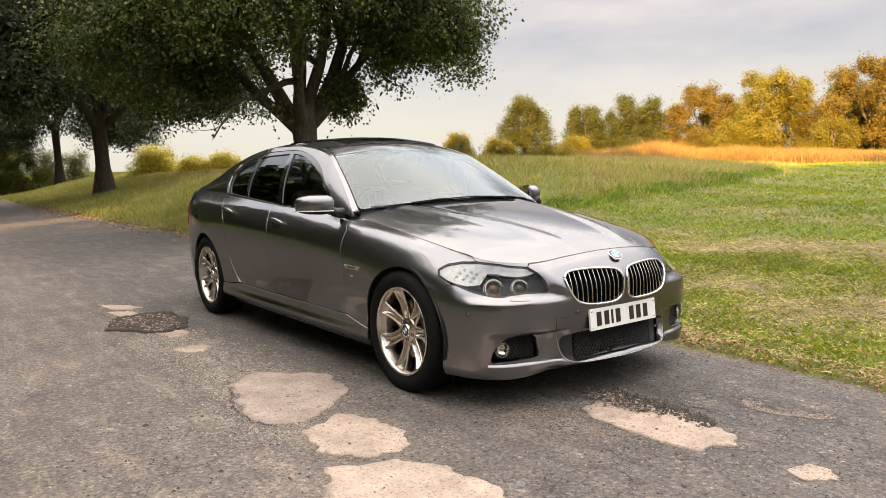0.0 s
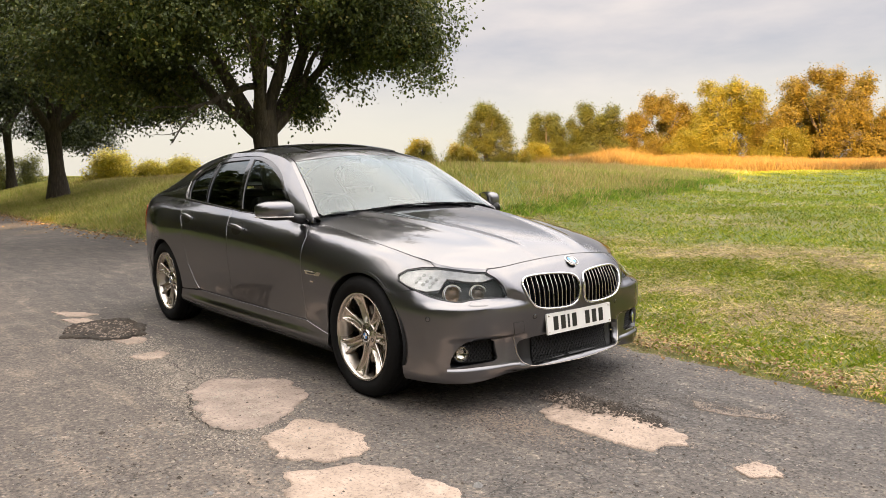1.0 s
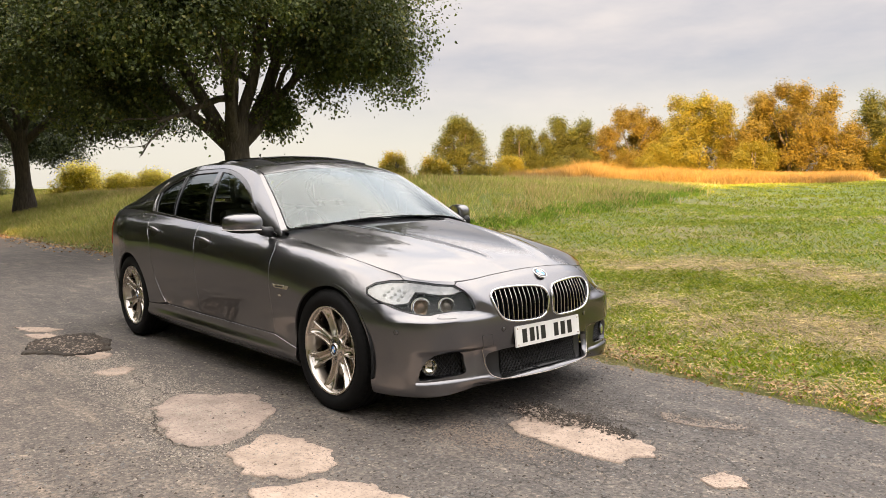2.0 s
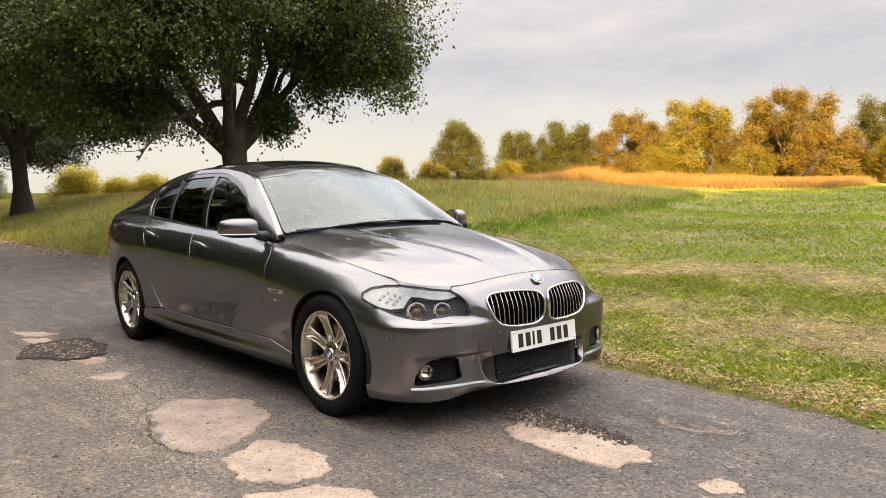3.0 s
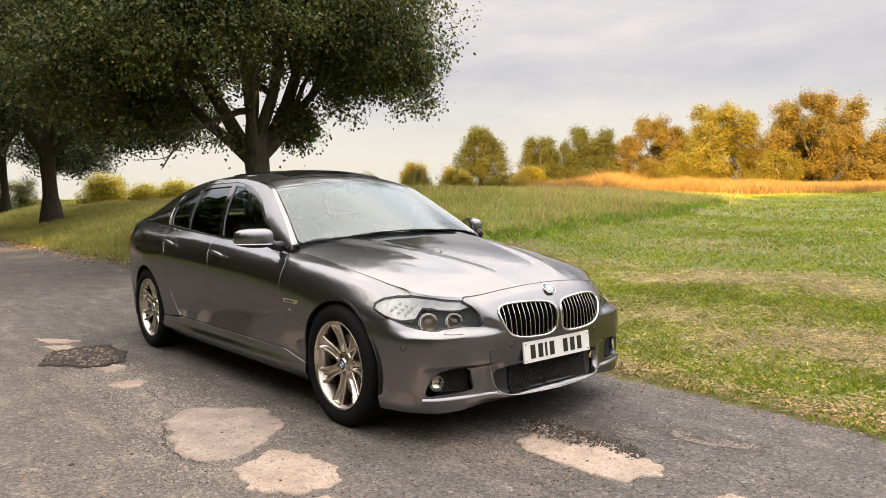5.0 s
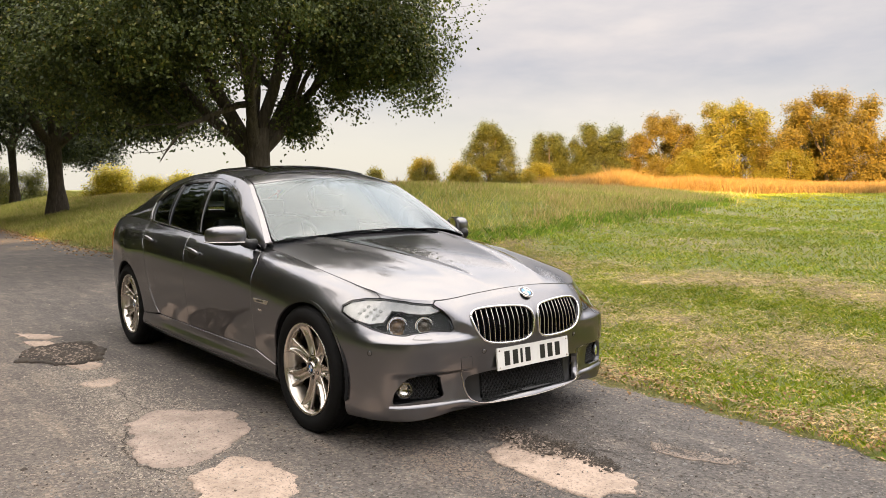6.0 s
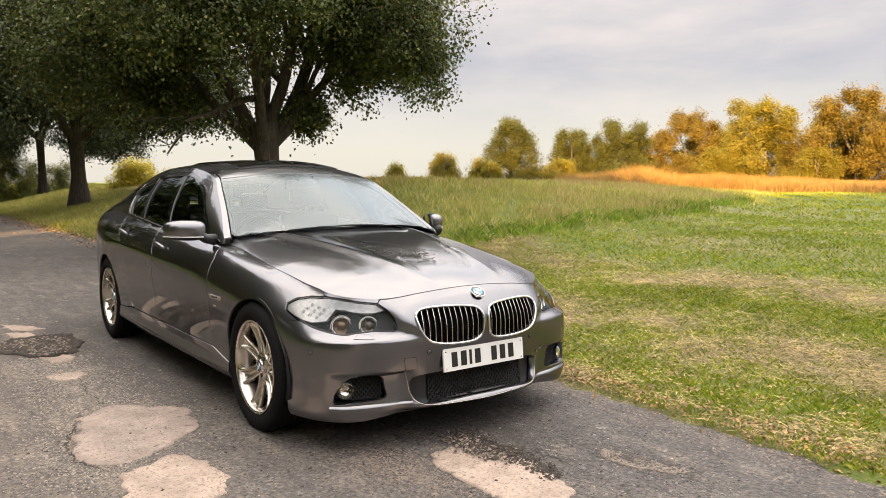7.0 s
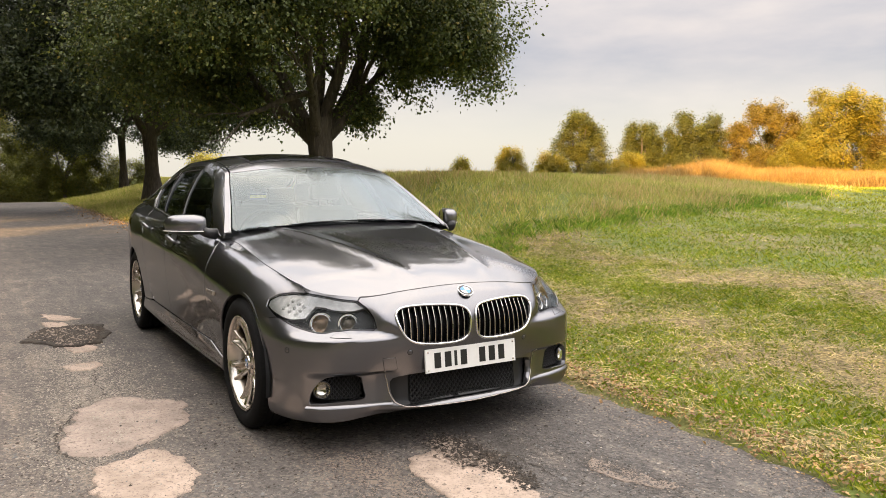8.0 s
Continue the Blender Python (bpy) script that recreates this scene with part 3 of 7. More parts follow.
PATCHES = [
    ([(-0.75, -1.56), (-0.45, -1.66), (-0.14, -1.74), (0.08, -1.63), (0.1, -1.45), (-0.2, -1.12), (-0.42, -1.08), (-0.59, -1.11), (-0.87, -1.34)], 0.025, PALE_GREY),
    ([(0.27, -1.62), (0.14, -1.35), (0.32, -1.26), (0.55, -1.24), (0.71, -1.31), (0.74, -1.48), (0.58, -1.66)], 0.03, CONCRETE),
    ([(0.98, -1.88), (0.7, -1.70), (0.78, -1.46), (0.97, -1.34), (1.24, -1.32), (1.45, -1.34), (1.7, -1.5), (1.6, -1.85), (1.3, -2.0)], 0.03, CONCRETE),
    ([(0.86, -0.38), (0.83, -0.13), (1.0, -0.05), (1.19, -0.05), (1.54, -0.12), (1.62, -0.25), (1.54, -0.41), (1.32, -0.44), (1.05, -0.44)], 0.03, CONCRETE),
    ([(1.28, 0.35), (1.42, 0.36), (1.72, 0.45), (1.72, 0.38), (1.54, 0.27), (1.36, 0.25)], 0.05, DUSTY),
    ([(1.88, -0.31), (1.92, -0.19), (2.0, -0.19), (2.07, -0.26), (1.98, -0.36)], 0.03, CONCRETE),
    ([(-2.46, -1.5), (-2.48, -1.36), (-2.35, -1.28), (-2.2, -1.36), (-2.22, -1.46)], 0.03, CONCRETE),
    ([(-1.83, -1.58), (-1.86, -1.38), (-1.76, -1.32), (-1.64, -1.42), (-1.66, -1.53)], 0.03, CONCRETE),
    ([(-4.1, -1.56), (-3.85, -1.36), (-3.66, -1.28), (-3.62, -1.40), (-3.75, -1.52)], 0.04, CONCRETE),
    ([(-3.62, -1.58), (-3.55, -1.42), (-3.3, -1.38), (-3.25, -1.47), (-3.4, -1.56)], 0.04, CONCRETE),
]
for i, (pts, wob, m) in enumerate(PATCHES):
    p = new("worn_patch", patch_mesh("worn_patch", blob(pts, 240, wob * 0.8, i), 0.0035 if m is DUSTY else 0.006, 0.002 if m is DUSTY else 0.004))
    p.data.materials.append(m)
    tagged(p, "pale pinkish worn-through patch in the asphalt", "patch", kind="structure", group="worn patches")

# ---- the car: surfaces ----
# x forward from the front axle, y to its left, z up from the road
PLAN = np.array([(0.835, 0), (0.828, 0.2), (0.80, 0.4), (0.75, 0.58), (0.66, 0.735), (0.50, 0.845), (0.27, 0.895), (0.0, 0.91), (-0.5, 0.918),
                 (-1.2, 0.925), (-2.0, 0.925), (-2.97, 0.915), (-3.4, 0.88), (-3.7, 0.80), (-3.88, 0.69), (-3.98, 0.52), (-4.03, 0.3), (-4.04, 0)])
PLAN_U = np.r_[0, np.cumsum(np.hypot(*np.diff(PLAN, axis=0).T))]
plan_at = pchip(PLAN_U, PLAN)


def u_of(x, y):
    """The girth coordinate nearest to a place in plan (right half)."""
    q = np.linspace(0, PLAN_U[-1], 2000)
    c = plan_at(q)
    return float(q[np.argmin((c[:, 0] - x) ** 2 + (c[:, 1] - abs(y)) ** 2)])


# sections: heights and insets from sill to shoulder
SECTIONS = [
    (0.835, 0.0, [0.185, 0.215, 0.27, 0.36, 0.46, 0.55, 0.64, 0.735, 0.766], [0.075, 0.012, 0.035, 0.045, 0.035, 0.018, 0.025, 0.09, 0.131]),
    (0.80, 0.4, [0.19, 0.215, 0.26, 0.35, 0.44, 0.53, 0.62, 0.70, 0.742], [0.07, 0.03, 0.04, 0.045, 0.03, 0.02, 0.035, 0.085, 0.130]),
    (0.66, 0.735, [0.165, 0.195, 0.26, 0.34, 0.43, 0.525, 0.565, 0.64, 0.72], [0.03, 0.014, 0.010, 0.008, 0.007, 0.009, 0.026, 0.10, 0.17]),
    (0.27, 0.895, [0.165, 0.20, 0.27, 0.36, 0.46, 0.56, 0.66, 0.742, 0.770], [0.03, 0.016, 0.012, 0.010, 0.005, 0.005, 0.03, 0.105, 0.165]),
    (0.0, 0.91, [0.20, 0.23, 0.28, 0.36, 0.48, 0.60, 0.70, 0.80, 0.84], [0.05, 0.02, 0.02, 0.012, 0.0, 0.0, 0.018, 0.08, 0.155]),
    (-0.5, 0.918, [0.19, 0.24, 0.30, 0.38, 0.52, 0.65, 0.76, 0.865, 0.905], [0.06, 0.025, 0.030, 0.028, 0.010, 0.0, 0.016, 0.08, 0.175]),
    (-0.8, 0.92, [0.19, 0.24, 0.30, 0.38, 0.54, 0.68, 0.79, 0.875, 0.925], [0.06, 0.025, 0.033, 0.031, 0.012, 0.0, 0.012, 0.06, 0.135]),
    (-1.6, 0.925, [0.19, 0.24, 0.30, 0.38, 0.55, 0.70, 0.82, 0.905, 0.965], [0.06, 0.02, 0.030, 0.030, 0.012, 0.0, 0.008, 0.05, 0.105]),
    (-2.5, 0.92, [0.19, 0.24, 0.30, 0.38, 0.56, 0.72, 0.85, 0.94, 1.01], [0.06, 0.025, 0.030, 0.025, 0.009, 0.0, 0.006, 0.05, 0.125]),
    (-2.97, 0.915, [0.20, 0.25, 0.31, 0.40, 0.57, 0.73, 0.86, 0.96, 1.035], [0.06, 0.03, 0.03, 0.015, 0.0, -0.004, 0.006, 0.06, 0.16]),
    (-3.4, 0.88, [0.21, 0.26, 0.33, 0.42, 0.58, 0.74, 0.88, 0.99, 1.055], [0.06, 0.02, 0.02, 0.01, 0.0, 0.0, 0.008, 0.06, 0.18]),
    (-3.88, 0.69, [0.22, 0.27, 0.34, 0.44, 0.58, 0.74, 0.90, 1.02, 1.065], [0.06, 0.02, 0.01, 0.0, 0.0, 0.005, 0.02, 0.05, 0.12]),
    (-4.04, 0.0, [0.24, 0.29, 0.36, 0.46, 0.58, 0.74, 0.92, 1.04, 1.075], [0.06, 0.02, 0.0, 0.0, 0.02, 0.06, 0.05, 0.02, 0.06]),
]
SEC_U = [u_of(x, y) for x, y, _, _ in SECTIONS]
sec_z = pchip(SEC_U, np.array([s[2] for s in SECTIONS]))
sec_d = pchip(SEC_U, np.array([s[3] for s in SECTIONS]))


def catmull(rows, v):
    """Rows of 9 values along v in 0..8, smooth."""
    v = np.clip(v, 0, 8)
    i = np.clip(np.floor(v).astype(int), 0, 7)
    t = v - i
    k = np.arange(len(rows))
    p0, p1, p2, p3 = (rows[k, np.clip(i + o, 0, 8)] for o in (-1, 0, 1, 2))
    m1, m2 = (p2 - p0) / 2, (p3 - p1) / 2
    return (2 * t**3 - 3 * t**2 + 1) * p1 + (t**3 - 2 * t**2 + t) * m1 + (-2 * t**3 + 3 * t**2) * p2 + (t**3 - t**2) * m2


hood_mid = pchip([-0.85, -0.5, -0.2, 0.1, 0.35, 0.55, 0.7, 0.83], [1.03, 1.0, 0.962, 0.918, 0.873, 0.826, 0.768, 0.69])
hood_rim = pchip([-0.85, -0.5, 0.0, 0.27, 0.42, 0.53, 0.63, 0.7, 0.83], [0.952, 0.90, 0.838, 0.778, 0.732, 0.655, 0.555, 0.49, 0.40])


def hood_surf(ab):
    x, y = ab[:, 0], ab[:, 1]
    s = np.abs(y) / 0.75
    a, b = hood_mid(x), hood_rim(x)
    z = a - (a - b) * (0.45 * s ** 2.0 + 0.55 * s ** 4.0)
    line = 0.20 + 0.30 * np.clip((0.7 - x) / 1.4, 0, 1)
    z = z + 0.010 * np.exp(-((np.abs(y) - line) / 0.045) ** 2) * smooth(0.72, 0.5, x)
    return np.stack([x, y, z], -1)


def belt_raw(ab):
    u, v = np.abs(ab[:, 0]), ab[:, 1]
    p = plan_at(u)
    e = 0.02
    t = plan_at(u + e) - plan_at(np.maximum(u - e, 0))
    t[u < 1e-6] = (0, 1)
    t /= np.hypot(t[:, 0], t[:, 1])[:, None]
    n = np.stack([t[:, 1], -t[:, 0] * np.clip(u / 0.12, 0, 1)], -1)
    d, z = catmull(sec_d(u), v), catmull(sec_z(u), v)
    # ledge under the headlamps, and the nose drawn in round the lower intakes
    uc = 0.405 + 0.95 * np.clip(z - 0.565, 0, 0.2)
    d = d + 0.026 * smooth(0.543, 0.583, z) * (1 - 0.8 * smooth(0.64, 0.75, z)) * smooth(1.06, 0.84, u) * smooth(uc - 0.045, uc + 0.065, u)
    d = d + 0.030 * smooth(0.402, 0.378, z) * smooth(0.87, 0.64, u) * smooth(0.36, 0.50, u) * smooth(0.17, 0.2, z)
    q = p - n * d[:, None]
    return np.stack([q[:, 0], np.where(ab[:, 0] >= 0, -1, 1) * q[:, 1], z], -1)


def belt(ab):
    """The body side, nose and tail: girth u (minus: left side) and level v, 0 sill to 8 shoulder. Its rim meets the bonnet."""
    ab = np.asarray(ab, float)
    P = belt_raw(ab)
    rim = belt_raw(np.stack([ab[:, 0], np.full(len(ab), 8.0)], -1))
    dz = (hood_surf(rim[:, :2])[:, 2] - rim[:, 2]) * smooth(2.25, 1.95, np.abs(ab[:, 0]))
    P[:, 2] += dz * np.clip((ab[:, 1] - 6.3) / 1.7, 0, 1) ** 2
    return P


def v_at(u, z):
    """The level at which the body side is z high."""
    v = np.linspace(0, 8, 400)
    zz = belt(np.stack([np.full(400, u), v], -1))[:, 2]
    return float(np.interp(z, zz, v))


def uz(points):
    """Corners given as (u, z) in the surface's own coordinates."""
    return [(u, v_at(u, z)) for u, z in points]


def x_to_u(x):
    """Girth at a station along the side."""
    q = np.linspace(0.9, 5.6, 3000)
    return float(np.interp(-x, -plan_at(q)[:, 0], q))


# greenhouse: rail from the screen base over the roof to the boot, belt line under the side glass
RAIL = pchip([-3.62, -3.35, -3.0, -2.6, -2.2, -1.8, -1.5, -1.27, -1.1, -0.9, -0.66],
             np.array([(0.70, 1.06), (0.655, 1.135), (0.60, 1.26), (0.575, 1.352), (0.57, 1.392), (0.575, 1.39), (0.583, 1.362), (0.60, 1.312), (0.645, 1.225), (0.70, 1.105), (0.775, 0.95)]))
BELTLINE = pchip([-3.62, -3.0, -2.5, -1.6, -0.72], np.array([(0.715, 1.055), (0.755, 1.035), (0.79, 1.01), (0.815, 0.965), (0.785, 0.925)]))


def side_surf(ab):
    """Side glass and its frame: x and share from belt line (0) to rail (1), right side; x is held, share leans."""
    x, f = ab[:, 0], ab[:, 1]
    lo, hi = BELTLINE(x), RAIL(x)
    bow = 0.035 * f * (1 - f) * 4
    y = lo[:, 0] + (hi[:, 0] - lo[:, 0]) * f + bow * np.minimum(1, (hi[:, 1] - lo[:, 1]) / 0.3)
    z = lo[:, 1] + (hi[:, 1] - lo[:, 1]) * f
    return np.stack([x, -y, z], -1)


roof_mid = pchip([-3.62, -3.3, -3.0, -2.6, -2.1, -1.7, -1.4, -1.15, -0.8, -0.45], [1.075, 1.18, 1.30, 1.405, 1.452, 1.448, 1.415, 1.335, 1.175, 1.0])


def roof_surf(ab):
    """Windscreen, roof and back window as one sheet: x on the middle line, y across (share of the rail)."""
    x0, f = ab[:, 0], ab[:, 1]
    g = np.abs(f)
    sweep = (0.05 + 0.14 * smooth(-1.2, -0.5, x0)) * smooth(-1.7, -1.25, x0) * g**2.2 - 0.10 * smooth(-2.7, -3.3, x0) * g**2
    x = x0 - sweep
    r = RAIL(x)
    zc = roof_mid(x0)
    return np.stack([x, -f * (r[:, 0] - 0.012), zc + (r[:, 1] + 0.004 - zc) * g**2.4], -1)


# ---- trimmed panels ----


def inside(poly, pts):
    x, y = pts[:, 0], pts[:, 1]
    hit = np.zeros(len(pts), bool)
    a = np.asarray(poly, float)
    b = np.roll(a, -1, 0)
    for (x1, y1), (x2, y2) in zip(a, b):
        if y1 != y2:
            hit ^= ((y1 > y) != (y2 > y)) & (x < (x2 - x1) * (y - y1) / (y2 - y1) + x1)
    return hit


def dense(loop, step):
    out = []
    for a, b in zip(loop, list(loop[1:]) + [loop[0]]):
        n = max(1, int(math.hypot(b[0] - a[0], b[1] - a[1]) / step + 0.5))
        out += [(a[0] + (b[0] - a[0]) * k / n, a[1] + (b[1] - a[1]) * k / n) for k in range(n)]
    return out


def round_loop(loop, times=2, keep=()):
    """Corners cut back so that an outline runs round."""
    for _ in range(times):
        nxt = []
        for i, a in enumerate(loop):
            b = loop[(i + 1) % len(loop)]
            nxt += [(a[0] * 0.75 + b[0] * 0.25, a[1] * 0.75 + b[1] * 0.25), (a[0] * 0.25 + b[0] * 0.75, a[1] * 0.25 + b[1] * 0.75)]
        loop = nxt
    return loop


def panel_mesh(name, surf, loop, holes=(), step=0.03, sv=0.1, lift=0.0, edge=0.014, flip=False, inset=0.002, outward=None):
    """A sheet cut out of a surface, with true normals and an edge turned inwards. sv: metres per unit of the second coordinate."""
    from mathutils.geometry import delaunay_2d_cdt
    sc = np.array([1.0, sv])
    loops = [np.array(dense([(a * 1.0, b * sv) for a, b in lp], step * 0.7)) for lp in (loop, *holes)]
    lo, hi = loops[0].min(0), loops[0].max(0)
    gx, gy = np.meshgrid(np.arange(lo[0] + step / 2, hi[0], step), np.arange(lo[1] + step / 2, hi[1], step), indexing="ij")
    g = np.stack([gx.ravel(), gy.ravel()], -1)
    g = g[inside(loops[0], g)]
    for h in loops[1:]:
        g = g[~inside(h, g)]
    rim = np.concatenate(loops)
    if len(g):
        near = np.array([np.min((rim[:, 0] - p[0]) ** 2 + (rim[:, 1] - p[1]) ** 2) for p in g])
        g = g[near > (0.45 * step) ** 2]
    pts, edges, base = [], [], 0
    for lp in loops:
        n = len(lp)
        pts += [Vector(p) for p in lp]
        edges += [(base + i, base + (i + 1) % n) for i in range(n)]
        base += n
    pts += [Vector(p) for p in g]
    vs, _, fs, *_ = delaunay_2d_cdt(pts, edges, [], 0, 1e-7)
    vs = np.array([tuple(v) for v in vs])
    tri = np.array([tuple(f) for f in fs])
    c = vs[tri].mean(1)
    ok = inside(loops[0], c)
    for h in loops[1:]:
        ok &= ~inside(h, c)
    tri = tri[ok]
    ab = vs / sc
    P = surf(ab)
    h = 1e-3
    da = (surf(ab + (h, 0)) - surf(ab - (h, 0)))
    db = (surf(ab + (0, h / sv)) - surf(ab - (0, h / sv)))
    N = np.cross(da, db)
    N /= np.maximum(np.linalg.norm(N, axis=1), 1e-12)[:, None]
    if outward is None:
        outward = np.array((-1.6, 0, 0.45))
    ref = P - outward
    sign = np.sign(np.sum(N.mean(0) * ref.mean(0))) or 1.0
    N *= -sign if flip else sign
    P = P + N * lift
    fn = np.cross(P[tri[:, 1]] - P[tri[:, 0]], P[tri[:, 2]] - P[tri[:, 0]])
    bad = np.sum(fn * N[tri].mean(1), 1) < 0
    tri[bad] = tri[bad][:, ::-1]
    faces = [tuple(t) for t in tri]
    verts, normals = list(P), list(N)
    if edge:
        count = {}
        for t in tri:
            for a, b in ((t[0], t[1]), (t[1], t[2]), (t[2], t[0])):
                count[(a, b)] = 1
        for a, b in list(count):
            if (b, a) not in count:
                i = len(verts)
                side = np.cross(P[b] - P[a], N[a])
                side = side / max(np.linalg.norm(side), 1e-9)
                verts += [P[a], P[b], P[b] - N[b] * edge, P[a] - N[a] * edge]
                normals += [0.6 * side + 0.4 * N[a], 0.6 * side + 0.4 * N[b], side, side]
                faces.append((i, i + 3, i + 2, i + 1))
    return mesh_of(name, verts, faces, normals)


def mirrored(me):
    """The same mesh on the other side of the car."""
    m = me.copy()
    n = len(m.vertices)
    co = np.empty(n * 3, np.float32)
    m.vertices.foreach_get("co", co)
    co = co.reshape(-1, 3)
    nor = [tuple(k.vector) for k in m.corner_normals]
    faces = [list(p.vertices) for p in m.polygons]
    vn = [(0, 0, 1)] * n
    for p in m.polygons:
        for li, vi in zip(p.loop_indices, p.vertices):
            q = nor[li]
            vn[vi] = (q[0], -q[1], q[2])
    co[:, 1] *= -1
    out = mesh_of(me.name, co, [f[::-1] for f in faces], vn)
    for s in me.materials:
        out.materials.append(s)
    return out


def both(name, me, material, parent, label=""):
    """A part and its twin across the middle line."""
    me.materials.append(material)
    return part(name, me, material, parent, label), part(name, mirrored(me), material, parent, label)


car = thing("car", "metallic grey four-door saloon parked on worn asphalt", "car")
ARCH_R, ARCH_X, HUB_Z, REAR_X = 0.356, 0.02, 0.335, -2.968


def arch(xc, r, z0, a0, a1, n=26):
    """Points (u, v) along a wheel arch between two angles, in degrees from the front."""
    out = []
    for k in range(n + 1):
        a = radians(a0 + (a1 - a0) * k / n)
        u = x_to_u(xc + r * math.cos(a))
        out.append((u, v_at(u, max(z0 + r * math.sin(a), 0.17))))
    return out


def line(pts):
    """(x, z) corners along the side as (u, v)."""
    return [(x_to_u(x), v_at(x_to_u(x), z)) for x, z in pts]


def top_edge(x0, x1, n=10, v=8.0):
    return [(x_to_u(x0 + (x1 - x0) * k / n), v) for k in range(n + 1)]


def grown(loop, sv, d):
    """An outline moved outwards (inwards: minus) by d metres."""
    p = np.array(dense([(a, b * sv) for a, b in loop], 0.012))
    t = np.roll(p, -1, 0) - np.roll(p, 1, 0)
    n = np.stack([t[:, 1], -t[:, 0]], -1)
    n /= np.maximum(np.linalg.norm(n, axis=1), 1e-9)[:, None]
    area = np.sum(p[:, 0] * np.roll(p[:, 1], -1) - np.roll(p[:, 0], -1) * p[:, 1])
    q = p + n * d * (1 if area > 0 else -1)
    return [(a, b / sv) for a, b in q]


LAMP = [(1.151, 6.25), (1.170, 6.48), (1.133, 6.9), (1.058, 7.40), (0.96, 7.72), (0.86, 7.79), (0.77, 7.80), (0.649, 7.69), (0.58, 7.60), (0.537, 7.13),
        (0.505, 6.44), (0.493, 5.86), (0.505, 5.80), (0.62, 6.17), (0.706, 6.26), (0.75, 6.20), (0.838, 6.20), (0.945, 6.18), (1.03, 6.20), (1.085, 6.19)]
KIDNEY = [(0.40, 6.25), (0.39, 6.55), (0.355, 6.70), (0.235, 6.63), (0.1, 6.46), (0.042, 6.33), (0.018, 6.08), (0.014, 5.65), (0.02, 5.0), (0.038, 4.72),
          (0.085, 4.56), (0.22, 4.68), (0.31, 4.87), (0.352, 5.15), (0.38, 5.6)]
DUCT = [(0.755, 3.40), (0.671, 3.51), (0.567, 3.44), (0.555, 2.71), (0.541, 2.2), (0.575, 2.05), (0.673, 2.0), (0.785, 1.9), (0.825, 1.88), (0.81, 2.7)]
MOUTH_HALF = [(0.428, 3.02), (0.37, 3.2), (0.2, 3.22), (0.0, 3.22)]
MOUTH_LOW = [(0.425, 2.4), (0.395, 1.7), (0.35, 1.25), (0.29, 1.08), (0.15, 1.0), (0.0, 0.98)]
MOUTH = MOUTH_HALF + [(-a, b) for a, b in MOUTH_HALF[-2::-1]] + [(-a, b) for a, b in MOUTH_LOW] + MOUTH_LOW[-2::-1]

seam = [(1.232, v_at(1.232, 0.625)), (1.201, 5.62), (1.115, 5.74), (1.06, 6.10)]
a_seam = math.degrees(math.acos((plan_at(1.232)[0] - ARCH_X) / ARCH_R))
wing = (line([(-0.595, 0.85), (-0.58, 0.70), (-0.58, 0.5), (-0.582, 0.36), (-0.58, 0.345)]) + line([(-0.43, 0.315), (-0.345, 0.30)]) + arch(ARCH_X, ARCH_R, HUB_Z, 180, a_seam)
        + seam[1:] + [(1.09, 6.13), (1.157, 6.19), (1.177, 6.48), (1.139, 6.93), (1.063, 7.45), (0.985, 7.73)] + [(1.02, 7.93)] + [(1.1 + 0.1 * k, 8.0) for k in range(11)]
        + top_edge(-0.56, -0.70, 3) + line([(-0.69, 0.915), (-0.63, 0.88)]))
both("front_wing", panel_mesh("front_wing", belt, wing, step=0.026), PAINT, car)
fdoor = line([(-0.602, 0.85), (-0.586, 0.70), (-0.586, 0.5), (-0.588, 0.346), (-1.1, 0.346), (-1.628, 0.347), (-1.632, 0.6), (-1.63, 0.8), (-1.70, 0.93)]) + top_edge(-1.735, -0.72, 10) + line([(-0.695, 0.915), (-0.637, 0.88)])
both("front_door", panel_mesh("front_door", belt, fdoor, step=0.03), PAINT, car)
rdoor = line([(-1.638, 0.6), (-1.634, 0.347), (-2.2, 0.35), (-2.30, 0.40), (-2.40, 0.53), (-2.45, 0.68), (-2.48, 0.83), (-2.58, 0.93)]) + top_edge(-2.74, -1.742, 10) + line([(-1.706, 0.93), (-1.636, 0.8)])
both("rear_door", panel_mesh("rear_door", belt, rdoor, step=0.03), PAINT, car)
quarter = (line([(-2.586, 0.93), (-2.486, 0.83), (-2.456, 0.68), (-2.406, 0.53), (-2.306, 0.40), (-2.25, 0.352), (-2.42, 0.33)]) + line([(-2.606, 0.32)]) + arch(REAR_X, ARCH_R + 0.006, HUB_Z, 0, 170)
           + line([(-3.40, 0.55), (-3.52, 0.62), (-3.56, 0.78), (-3.60, 0.93)]) + top_edge(-3.62, -2.75, 8))
both("rear_wing", panel_mesh("rear_wing", belt, quarter, step=0.03), PAINT, car)
sill = line([(-0.335, 0.295), (-0.43, 0.311), (-0.582, 0.341), (-1.1, 0.341), (-1.64, 0.341), (-2.2, 0.344), (-2.42, 0.325), (-2.60, 0.315), (-2.62, 0.21), (-2.3, 0.20), (-1.5, 0.196), (-0.6, 0.196), (-0.335, 0.21)])
both("sill", panel_mesh("sill", belt, sill, step=0.035, lift=0.006), PAINT, car)
ub = PLAN_U[-1]
